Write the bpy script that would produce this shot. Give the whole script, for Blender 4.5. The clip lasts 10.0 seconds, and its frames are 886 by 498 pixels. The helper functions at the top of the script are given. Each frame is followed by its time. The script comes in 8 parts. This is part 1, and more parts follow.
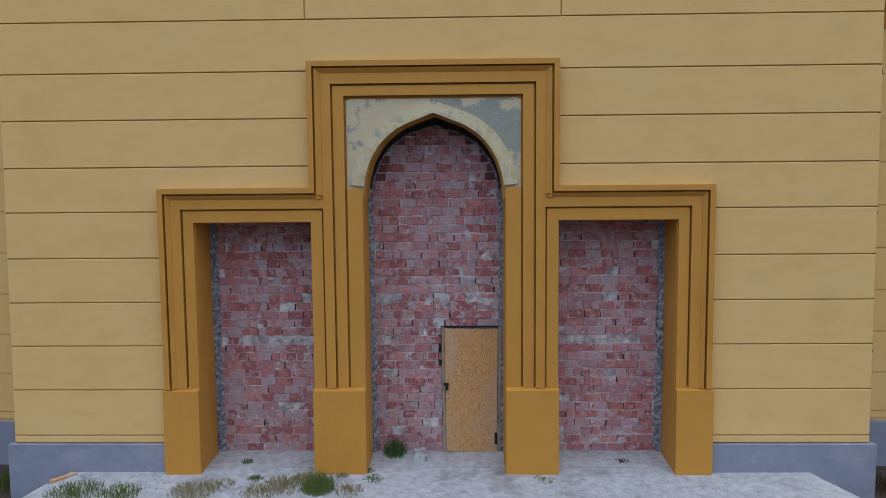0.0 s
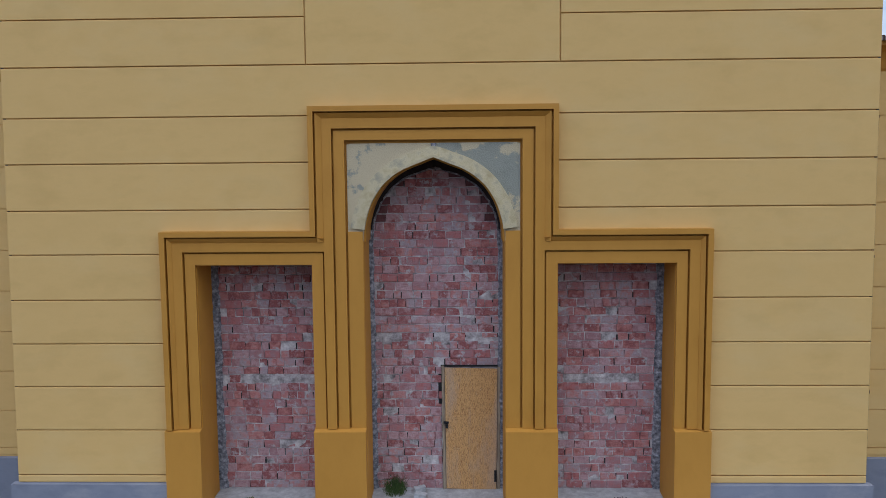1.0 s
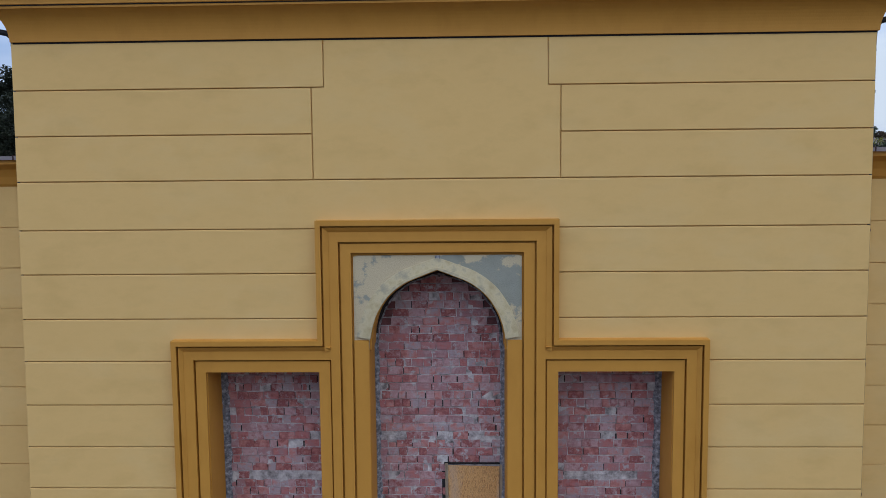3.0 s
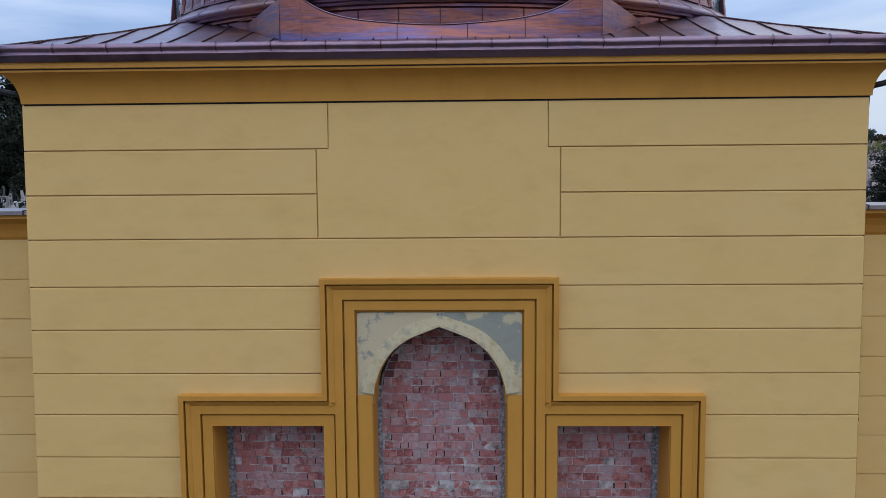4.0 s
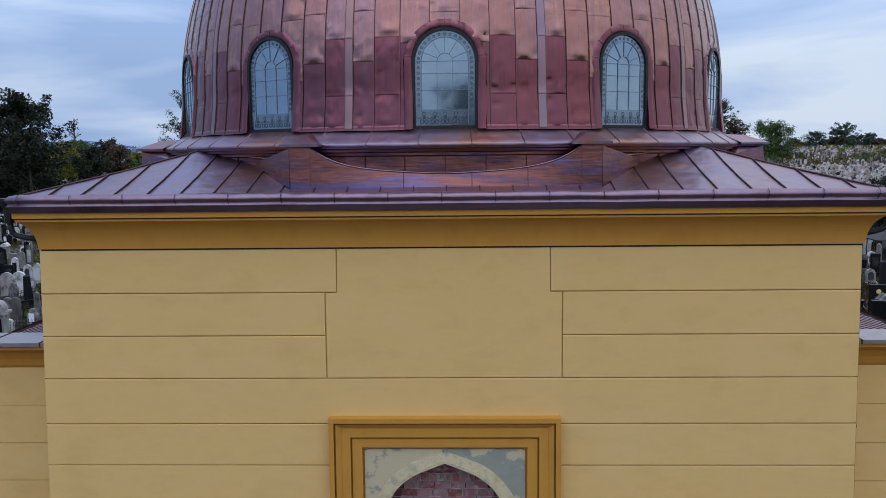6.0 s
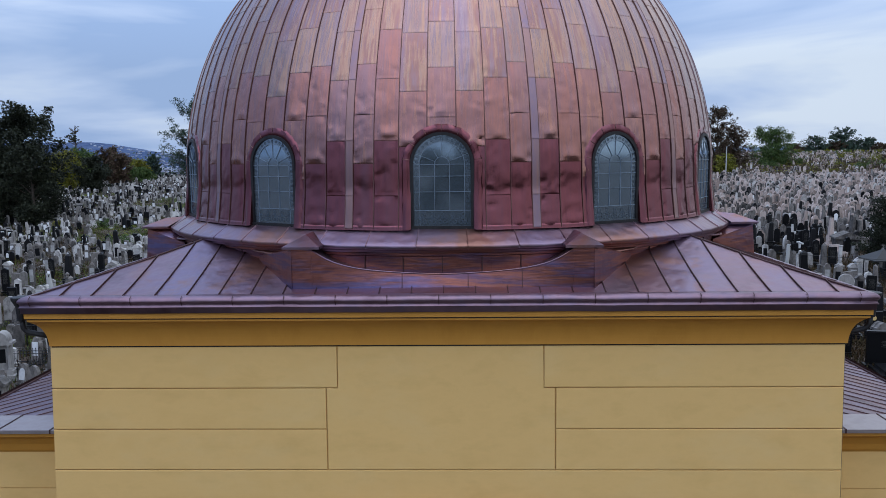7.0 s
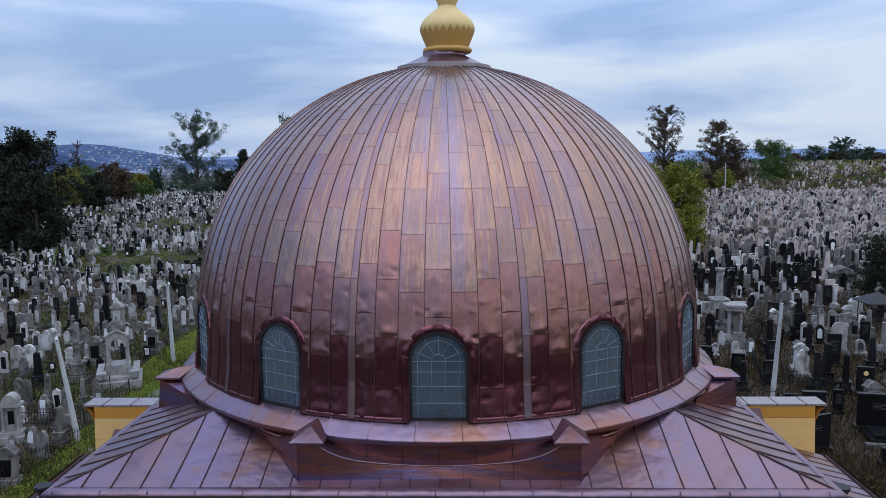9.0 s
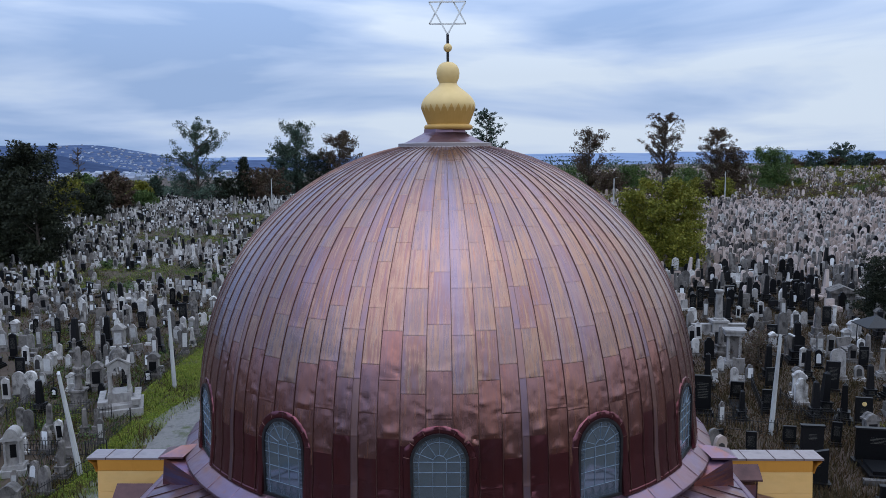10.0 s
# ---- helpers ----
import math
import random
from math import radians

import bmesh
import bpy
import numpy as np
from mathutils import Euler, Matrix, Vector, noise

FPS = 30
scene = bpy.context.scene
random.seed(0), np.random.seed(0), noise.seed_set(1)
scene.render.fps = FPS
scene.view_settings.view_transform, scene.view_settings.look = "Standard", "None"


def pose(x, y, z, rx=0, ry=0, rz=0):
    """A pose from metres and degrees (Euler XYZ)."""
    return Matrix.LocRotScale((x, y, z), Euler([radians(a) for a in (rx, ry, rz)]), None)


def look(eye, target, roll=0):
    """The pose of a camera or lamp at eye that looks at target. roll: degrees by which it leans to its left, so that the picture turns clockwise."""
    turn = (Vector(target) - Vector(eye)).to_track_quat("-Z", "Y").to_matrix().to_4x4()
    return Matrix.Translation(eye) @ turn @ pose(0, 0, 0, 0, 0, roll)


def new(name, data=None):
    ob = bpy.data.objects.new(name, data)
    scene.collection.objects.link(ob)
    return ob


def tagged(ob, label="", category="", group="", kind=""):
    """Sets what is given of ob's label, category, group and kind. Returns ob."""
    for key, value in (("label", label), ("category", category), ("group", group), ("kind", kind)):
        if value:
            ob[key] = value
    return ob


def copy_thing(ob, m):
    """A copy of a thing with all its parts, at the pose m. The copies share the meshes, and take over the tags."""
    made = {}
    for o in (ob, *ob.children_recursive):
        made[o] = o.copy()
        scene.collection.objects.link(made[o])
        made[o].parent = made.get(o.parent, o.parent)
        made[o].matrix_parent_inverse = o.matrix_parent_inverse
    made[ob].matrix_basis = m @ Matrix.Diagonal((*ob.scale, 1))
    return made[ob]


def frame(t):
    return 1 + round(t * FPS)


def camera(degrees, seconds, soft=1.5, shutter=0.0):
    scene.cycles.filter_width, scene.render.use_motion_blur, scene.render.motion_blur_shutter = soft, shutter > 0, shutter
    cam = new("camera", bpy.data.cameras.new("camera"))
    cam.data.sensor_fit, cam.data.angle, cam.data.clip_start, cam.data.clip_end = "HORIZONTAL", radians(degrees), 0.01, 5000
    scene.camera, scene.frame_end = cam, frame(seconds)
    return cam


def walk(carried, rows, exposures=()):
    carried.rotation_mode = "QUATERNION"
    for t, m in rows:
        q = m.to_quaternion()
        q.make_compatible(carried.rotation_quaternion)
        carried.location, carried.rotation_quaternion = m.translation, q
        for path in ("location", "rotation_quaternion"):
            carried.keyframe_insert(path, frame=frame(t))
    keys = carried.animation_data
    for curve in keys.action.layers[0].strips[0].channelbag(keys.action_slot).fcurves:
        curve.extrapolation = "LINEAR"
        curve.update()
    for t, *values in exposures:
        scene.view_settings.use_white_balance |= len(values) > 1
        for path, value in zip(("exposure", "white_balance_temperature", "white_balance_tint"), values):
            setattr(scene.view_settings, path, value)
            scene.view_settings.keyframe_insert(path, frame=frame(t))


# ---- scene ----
cam = camera(60.0, 10.0, soft=0.5)
# seconds, eye (m), yaw, pitch, lean (degrees)
ROWS = [
    (0.0, 0.428, -11.640, 5.037, 1.488, -6.982, 0.557),
    (0.5, 0.424, -11.633, 5.334, 1.493, -7.062, 0.572),
    (1.0, 0.438, -11.649, 5.697, 1.504, -7.010, 0.547),
    (1.5, 0.432, -11.682, 6.091, 1.524, -7.031, 0.533),
    (2.0, 0.405, -11.704, 6.508, 1.541, -7.012, 0.585),
    (2.5, 0.413, -11.715, 6.954, 1.556, -6.983, 0.587),
    (4.0, 0.379, -11.932, 8.337, 1.495, -6.972, 0.499),
    (4.5, 0.318, -11.906, 8.823, 1.435, -6.971, 0.433),
    (5.0, 0.317, -11.889, 9.359, 1.489, -7.045, 0.509),
    (6.5, 0.358, -12.119, 11.409, 1.554, -7.058, 0.606),
    (7.0, 0.404, -12.238, 12.272, 1.570, -7.024, 0.618),
    (7.5, 0.432, -12.386, 13.121, 1.561, -7.005, 0.647),
    (8.0, 0.450, -12.513, 13.970, 1.574, -7.001, 0.668),
    (8.5, 0.488, -12.599, 14.819, 1.601, -6.979, 0.644),
    (9.0, 0.524, -12.669, 15.721, 1.623, -6.947, 0.608),
    (9.5, 0.529, -12.673, 16.635, 1.625, -6.912, 0.593),
    (10.0, 0.521, -12.650, 17.560, 1.620, -6.899, 0.546),
]
walk(cam, [(t, pose(x, y, z, 90 + pitch, 0, yaw) @ pose(0, 0, 0, 0, 0, -lean)) for t, x, y, z, yaw, pitch, lean in ROWS],
     exposures=[(0.0, 0.0, 6500, 10), (10.0, 0.0, 6500, 10)])

# ---- world and sun ----
SUN_EL, SUN_AZ = 58.0, 212.0        # degrees; azimuth clockwise from +y
world = bpy.data.worlds.new("sky")
scene.world = world
world.use_nodes = True
wn, wl = world.node_tree.nodes, world.node_tree.links
wn.clear()
w_out = wn.new("ShaderNodeOutputWorld")
w_bg = wn.new("ShaderNodeBackground")
w_sky = wn.new("ShaderNodeTexSky")
w_sky.sky_type, w_sky.sun_disc = "NISHITA", False
w_sky.sun_elevation, w_sky.sun_rotation = radians(SUN_EL), radians(SUN_AZ)
w_sky.air_density, w_sky.dust_density, w_sky.ozone_density = 1.0, 2.0, 1.5
w_tc = wn.new("ShaderNodeTexCoord")
w_map = wn.new("ShaderNodeMapping")
w_map.inputs["Scale"].default_value = (1.0, 1.0, 5.5)
w_map.inputs["Rotation"].default_value = (0.0, radians(3), radians(70))
w_n1 = wn.new("ShaderNodeTexNoise")
w_n1.inputs["Scale"].default_value, w_n1.inputs["Detail"].default_value, w_n1.inputs["Roughness"].default_value = 2.1, 5.0, 0.5
w_n1.inputs["Distortion"].default_value = 0.35
w_ramp = wn.new("ShaderNodeValToRGB")
w_ramp.color_ramp.elements[0].position, w_ramp.color_ramp.elements[0].color = 0.38, (3.7, 5.4, 8.9, 1)
w_ramp.color_ramp.elements[1].position, w_ramp.color_ramp.elements[1].color = 0.60, (8.0, 9.3, 11.2, 1)
w_mid = w_ramp.color_ramp.elements.new(0.48)
w_mid.color = (5.5, 7.1, 10.3, 1)
w_mix = wn.new("ShaderNodeMix")
w_mix.data_type = "RGBA"
w_mix.inputs["Factor"].default_value = 0.88
w_bg.inputs["Strength"].default_value = 0.085
wl.new(w_tc.outputs["Generated"], w_map.inputs["Vector"])
wl.new(w_map.outputs["Vector"], w_n1.inputs["Vector"])
w_dir = wn.new("ShaderNodeSeparateXYZ")         # the cloud thins out toward -x
w_thin = wn.new("ShaderNodeMath")
w_thin.operation, w_thin.inputs[1].default_value = "MULTIPLY_ADD", 0.23
wl.new(w_tc.outputs["Generated"], w_dir.inputs["Vector"])
wl.new(w_dir.outputs["X"], w_thin.inputs[0])
wl.new(w_n1.outputs["Fac"], w_thin.inputs[2])
wl.new(w_thin.outputs[0], w_ramp.inputs["Fac"])
wl.new(w_sky.outputs["Color"], w_mix.inputs["A"])
wl.new(w_ramp.outputs["Color"], w_mix.inputs["B"])
w_sep = wn.new("ShaderNodeSeparateXYZ")
w_up = wn.new("ShaderNodeMapRange")             # an overcast sky is brighter toward the zenith
w_up.inputs["From Min"].default_value, w_up.inputs["From Max"].default_value = 0.1, 1.0
w_up.inputs["To Min"].default_value, w_up.inputs["To Max"].default_value = 1.0, 2.9
w_scale = wn.new("ShaderNodeVectorMath")
w_scale.operation = "SCALE"
wl.new(w_tc.outputs["Generated"], w_sep.inputs["Vector"])
wl.new(w_sep.outputs["Z"], w_up.inputs["Value"])
wl.new(w_mix.outputs["Result"], w_scale.inputs[0])
wl.new(w_up.outputs["Result"], w_scale.inputs["Scale"])
wl.new(w_scale.outputs["Vector"], w_bg.inputs["Color"])
wl.new(w_bg.outputs["Background"], w_out.inputs["Surface"])

sun_data = bpy.data.lights.new("sun", "SUN")
sun_data.energy, sun_data.angle, sun_data.color = 0.6, radians(80), (1.0, 0.96, 0.9)
sun = new("sun", sun_data)
_az, _el = radians(SUN_AZ), radians(SUN_EL)
_dir = Vector((math.sin(_az) * math.cos(_el), math.cos(_az) * math.cos(_el), math.sin(_el)))
sun.matrix_world = look(_dir * 80, (0, 0, 0))


# ---- materials ----
def material(name, stops, scale=3.0, stretch=(1, 1, 1), rough=0.8, rough_var=0.1, metal=0.0, bump=0.15, bump_scale=60.0,
             stain=None, stain_scale=0.7, stain_lo=0.5, stain_hi=0.68, spec=0.4, per_piece=0.0, polar=None, dent=0.0, dent_scale=2.0):
    """stops: colours along a ramp. per_piece: share of the ramp taken from each piece's own random number."""
    m = bpy.data.materials.new(name)
    m.use_nodes = True
    n, l = m.node_tree.nodes, m.node_tree.links
    b = n["Principled BSDF"]
    geo = n.new("ShaderNodeNewGeometry")
    mp = n.new("ShaderNodeMapping")
    mp.inputs["Scale"].default_value = stretch
    if polar:                                     # grain that runs down a dome: arc length about its axis, and height
        sub = n.new("ShaderNodeVectorMath")
        sub.operation = "SUBTRACT"
        sub.inputs[1].default_value = (*polar, 0)
        l.new(geo.outputs["Position"], sub.inputs[0])
        sp = n.new("ShaderNodeSeparateXYZ")
        l.new(sub.outputs["Vector"], sp.inputs["Vector"])
        at2 = n.new("ShaderNodeMath")
        at2.operation = "ARCTAN2"
        l.new(sp.outputs["X"], at2.inputs[0])
        l.new(sp.outputs["Y"], at2.inputs[1])
        arc_ = n.new("ShaderNodeMath")
        arc_.operation = "MULTIPLY"
        arc_.inputs[1].default_value = 6.0
        l.new(at2.outputs[0], arc_.inputs[0])
        cb = n.new("ShaderNodeCombineXYZ")
        l.new(arc_.outputs[0], cb.inputs["X"])
        l.new(sp.outputs["Z"], cb.inputs["Z"])
        l.new(cb.outputs["Vector"], mp.inputs["Vector"])
    else:
        l.new(geo.outputs["Position"], mp.inputs["Vector"])
    big = n.new("ShaderNodeTexNoise")
    big.inputs["Scale"].default_value, big.inputs["Detail"].default_value, big.inputs["Roughness"].default_value = scale, 6.0, 0.62
    l.new(mp.outputs["Vector"], big.inputs["Vector"])
    fine = n.new("ShaderNodeTexNoise")
    fine.inputs["Scale"].default_value, fine.inputs["Detail"].default_value = bump_scale, 3.0
    l.new(mp.outputs["Vector"], fine.inputs["Vector"])
    fac = n.new("ShaderNodeMapRange")
    fac.inputs["From Min"].default_value, fac.inputs["From Max"].default_value = 0.3, 0.7
    l.new(big.outputs["Fac"], fac.inputs["Value"])
    ramp = n.new("ShaderNodeValToRGB")
    el = ramp.color_ramp.elements
    while len(el) < len(stops):
        el.new(0.5)
    for i, c in enumerate(stops):
        el[i].position, el[i].color = i / max(1, len(stops) - 1), (*c, 1)
    if per_piece > 0:
        info = n.new("ShaderNodeObjectInfo")
        add = n.new("ShaderNodeMath")
        add.operation = "ADD"
        l.new(info.outputs["Random"], add.inputs[0])
        l.new(geo.outputs["Random Per Island"], add.inputs[1])
        fr = n.new("ShaderNodeMath")
        fr.operation = "FRACT"
        l.new(add.outputs[0], fr.inputs[0])
        mixf = n.new("ShaderNodeMix")
        mixf.inputs["Factor"].default_value = per_piece
        l.new(fac.outputs["Result"], mixf.inputs["A"])
        l.new(fr.outputs[0], mixf.inputs["B"])
        l.new(mixf.outputs["Result"], ramp.inputs["Fac"])
    else:
        l.new(fac.outputs["Result"], ramp.inputs["Fac"])
    colour = ramp.outputs["Color"]
    if stain:
        sn = n.new("ShaderNodeTexNoise")
        sn.inputs["Scale"].default_value, sn.inputs["Detail"].default_value, sn.inputs["Roughness"].default_value = stain_scale, 8.0, 0.65
        l.new(mp.outputs["Vector"], sn.inputs["Vector"])
        sr = n.new("ShaderNodeMapRange")
        sr.inputs["From Min"].default_value, sr.inputs["From Max"].default_value = stain_lo, stain_hi
        l.new(sn.outputs["Fac"], sr.inputs["Value"])
        sm = n.new("ShaderNodeMix")
        sm.data_type = "RGBA"
        l.new(sr.outputs["Result"], sm.inputs["Factor"])
        l.new(colour, sm.inputs["A"])
        sm.inputs["B"].default_value = (*stain, 1)
        colour = sm.outputs["Result"]
    l.new(colour, b.inputs["Base Color"])
    rr = n.new("ShaderNodeMapRange")
    rr.inputs["To Min"].default_value, rr.inputs["To Max"].default_value = rough - rough_var, rough + rough_var
    l.new(big.outputs["Fac"], rr.inputs["Value"])
    l.new(rr.outputs["Result"], b.inputs["Roughness"])
    b.inputs["Metallic"].default_value = metal
    b.inputs["Specular IOR Level"].default_value = spec
    if bump > 0:
        bp = n.new("ShaderNodeBump")
        bp.inputs["Strength"].default_value, bp.inputs["Distance"].default_value = bump, 0.02
        l.new(fine.outputs["Fac"], bp.inputs["Height"])
        if dent > 0:
            dn = n.new("ShaderNodeTexNoise")
            dn.inputs["Scale"].default_value, dn.inputs["Detail"].default_value = dent_scale, 2.0
            l.new(geo.outputs["Position"], dn.inputs["Vector"])
            db = n.new("ShaderNodeBump")
            db.inputs["Strength"].default_value, db.inputs["Distance"].default_value = dent, 0.12
            l.new(dn.outputs["Fac"], db.inputs["Height"])
            l.new(db.outputs["Normal"], bp.inputs["Normal"])
        l.new(bp.outputs["Normal"], b.inputs["Normal"])
    return m


M_YELLOW = material("yellow_stucco", [(0.605, 0.376, 0.128), (0.670, 0.420, 0.150), (0.636, 0.396, 0.138)], 1.1, (1, 1, 2), 0.88, 0.05, bump=0.2, bump_scale=120, stain=(0.66, 0.45, 0.19), stain_scale=0.45, stain_lo=0.5, stain_hi=0.85)
M_OCHRE = material("ochre_paint", [(0.43, 0.188, 0.022), (0.49, 0.222, 0.030), (0.455, 0.203, 0.026)], 1.6, (1, 1, 0.5), 0.66, 0.08, bump=0.06, bump_scale=80)
M_GREY = material("plinth_grey", [(0.17, 0.18, 0.22), (0.22, 0.23, 0.27), (0.19, 0.20, 0.245)], 1.4, (1, 1, 2), 0.75, 0.08, bump=0.1, stain=(0.29, 0.29, 0.31), stain_scale=1.3, stain_lo=0.56, stain_hi=0.75)
M_CONCRETE = material("porch_concrete", [(0.31, 0.302, 0.295), (0.41, 0.402, 0.395), (0.52, 0.512, 0.505)], 9.0, (1, 1, 1), 0.92, 0.05, bump=0.9, bump_scale=60, stain=(0.22, 0.205, 0.188), stain_scale=1.3, stain_lo=0.54, stain_hi=0.70)
M_BRICK = material("hollow_brick", [(0.200, 0.062, 0.062), (0.44, 0.155, 0.145), (0.35, 0.190, 0.196), (0.48, 0.300, 0.300), (0.27, 0.082, 0.078), (0.49, 0.205, 0.182), (0.38, 0.310, 0.325), (0.39, 0.132, 0.122)], 9.0, (1, 1, 1), 0.92, 0.05, bump=1.0, bump_scale=45, stain=(0.43, 0.372, 0.372), stain_scale=8.0, stain_lo=0.57, stain_hi=0.64, per_piece=0.74)
# dark ribbed bricks by the arch; the colour also holds the soffit's shade
M_BRICK_DARK = material("arch_dark_brick", [(0.05, 0.022, 0.024), (0.13, 0.05, 0.05), (0.20, 0.075, 0.072)], 9.0, (1, 1, 1), 0.95, 0.03, bump=1.0, bump_scale=30, per_piece=0.6)
# near-black for open joints, and for gap shade at arch and cornice
M_DARK_GAP = material("open_joint", [(0.012, 0.010, 0.010), (0.03, 0.026, 0.026)], 9.0, (1, 1, 1), 0.95, 0.03, bump=0.3)
M_MORTAR = material("mortar", [(0.12, 0.104, 0.100), (0.42, 0.375, 0.365), (0.66, 0.61, 0.59)], 7.0, (1, 1, 1), 0.95, 0.03, bump=1.0, bump_scale=30)
M_ROUGH = material("raw_cement", [(0.05, 0.048, 0.055), (0.19, 0.185, 0.20), (0.44, 0.43, 0.45)], 16.0, (1, 1, 1), 0.95, 0.03, bump=1.0, bump_scale=40)
M_SPANDREL = material("patched_plaster", [(0.225, 0.225, 0.180), (0.275, 0.272, 0.218), (0.248, 0.247, 0.196)], 2.0, (1, 1, 1), 0.9, 0.04, bump=0.5, stain=(0.50, 0.405, 0.255), stain_scale=1.35, stain_lo=0.485, stain_hi=0.515)
M_ARCH = material("unpainted_archivolt", [(0.40, 0.310, 0.165), (0.52, 0.430, 0.262), (0.44, 0.362, 0.225)], 5.0, (1, 1, 1), 0.9, 0.04, bump=0.3, stain=(0.33, 0.295, 0.21), stain_scale=5.0, stain_lo=0.52, stain_hi=0.68)
M_OSB = material("strand_board", [(0.20, 0.084, 0.026), (0.46, 0.225, 0.076), (0.66, 0.370, 0.142), (0.32, 0.145, 0.046), (0.76, 0.49, 0.24)], 24.0, (2.1, 1, 0.5), 0.75, 0.08, bump=0.5, bump_scale=60, stain=(0.46, 0.345, 0.26), stain_scale=0.8, stain_lo=0.46, stain_hi=0.70)
M_WOOD = material("weathered_wood", [(0.18, 0.13, 0.09), (0.30, 0.23, 0.16), (0.38, 0.31, 0.22)], 6.0, (6, 6, 0.6), 0.85, 0.06, bump=0.3)
M_IRON = material("black_iron", [(0.012, 0.012, 0.014), (0.03, 0.028, 0.028)], 8.0, (1, 1, 1), 0.55, 0.1, metal=0.4, bump=0.1)
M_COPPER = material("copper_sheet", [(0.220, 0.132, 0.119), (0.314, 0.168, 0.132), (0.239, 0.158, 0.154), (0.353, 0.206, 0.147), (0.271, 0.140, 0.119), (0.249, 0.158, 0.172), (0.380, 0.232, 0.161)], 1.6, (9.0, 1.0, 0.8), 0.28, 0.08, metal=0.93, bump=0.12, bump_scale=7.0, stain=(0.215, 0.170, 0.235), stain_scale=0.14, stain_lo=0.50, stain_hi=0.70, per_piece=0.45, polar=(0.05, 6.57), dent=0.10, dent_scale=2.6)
# darker, redder copies of the copper: dim ground reflections put into the colour
M_COPPER_MID = material("copper_middle_dimmed", [(0.233, 0.112, 0.100), (0.328, 0.145, 0.116), (0.263, 0.134, 0.130), (0.361, 0.173, 0.128), (0.257, 0.112, 0.102)], 1.6, (9.0, 1.0, 0.7), 0.26, 0.07, metal=0.93, bump=0.12, bump_scale=7.0, stain=(0.235, 0.148, 0.168), stain_scale=0.12, stain_lo=0.50, stain_hi=0.75, per_piece=0.42, polar=(0.05, 6.57), dent=0.12, dent_scale=2.6)
M_COPPER_LOW = material("copper_lower_dimmed", [(0.124, 0.040, 0.049), (0.198, 0.063, 0.070), (0.156, 0.055, 0.068), (0.235, 0.084, 0.087)], 1.6, (9.0, 1.0, 0.6), 0.23, 0.06, metal=0.94, bump=0.12, bump_scale=7.0, stain=(0.170, 0.078, 0.092), stain_scale=0.2, stain_lo=0.5, stain_hi=0.8, per_piece=0.42, polar=(0.05, 6.57), dent=0.03, dent_scale=4.0)
M_COPPER_SEAM = material("copper_seam", [(0.105, 0.058, 0.052), (0.190, 0.108, 0.090)], 3.0, (1, 1, 1), 0.40, 0.08, metal=0.9, bump=0.1, bump_scale=8)
M_COPPER_RIB = material("copper_rib", [(0.24, 0.150, 0.165), (0.30, 0.170, 0.150), (0.225, 0.155, 0.195), (0.37, 0.185, 0.128)], 2.0, (5, 5, 0.3), 0.34, 0.06, metal=0.92, bump=0.08, bump_scale=5, per_piece=0.65)
M_COPPER_ROOF = material("copper_roof", [(0.146, 0.084, 0.096), (0.222, 0.135, 0.156), (0.207, 0.147, 0.202), (0.267, 0.139, 0.128)], 1.6, (1, 1, 1), 0.33, 0.10, metal=0.9, bump=0.2, bump_scale=6, stain=(0.250, 0.122, 0.096), stain_scale=0.8, stain_lo=0.50, stain_hi=0.64, per_piece=0.4, dent=0.25, dent_scale=2.4)
M_COPPER_DARK = material("copper_dark", [(0.05, 0.027, 0.028), (0.10, 0.052, 0.05)], 2.0, (1, 1, 1), 0.5, 0.1, metal=0.7, bump=0.08)
M_COPPER_COPING = material("coping_metal", [(0.20, 0.165, 0.165), (0.30, 0.255, 0.25), (0.25, 0.205, 0.205)], 1.5, (1, 1, 1), 0.45, 0.08, metal=0.55, bump=0.06, bump_scale=8)
M_GLASS = material("leaded_glass", [(0.235, 0.315, 0.385), (0.295, 0.375, 0.445)], 3.0, (1, 1, 1), 0.06, 0.03, metal=0.85, bump=0.008, bump_scale=5, spec=0.6)
M_CAME = material("lead_came", [(0.13, 0.17, 0.215), (0.19, 0.235, 0.28)], 6.0, (1, 1, 1), 0.6, 0.1, bump=0.05)
M_GILT = material("finial_paint", [(0.60, 0.42, 0.17), (0.66, 0.47, 0.20)], 3.0, (1, 1, 1), 0.6, 0.08, bump=0.04)
M_GILT_DARK = material("finial_scallop", [(0.46, 0.26, 0.06), (0.52, 0.30, 0.08)], 3.0, (1, 1, 1), 0.6, 0.08, bump=0.04)
M_WHITE = material("white_metal", [(0.66, 0.66, 0.62), (0.74, 0.74, 0.70)], 5.0, (1, 1, 1), 0.5, 0.08, bump=0.03)
M_LIME = material("limestone", [(0.100, 0.090, 0.082), (0.225, 0.208, 0.194), (0.340, 0.318, 0.300), (0.56, 0.535, 0.51), (0.130, 0.117, 0.106)], 2.5, (1, 1, 0.6), 0.9, 0.05, bump=0.5, bump_scale=30, stain=(0.045, 0.038, 0.034), stain_scale=2.2, stain_lo=0.50, stain_hi=0.72, per_piece=0.72)
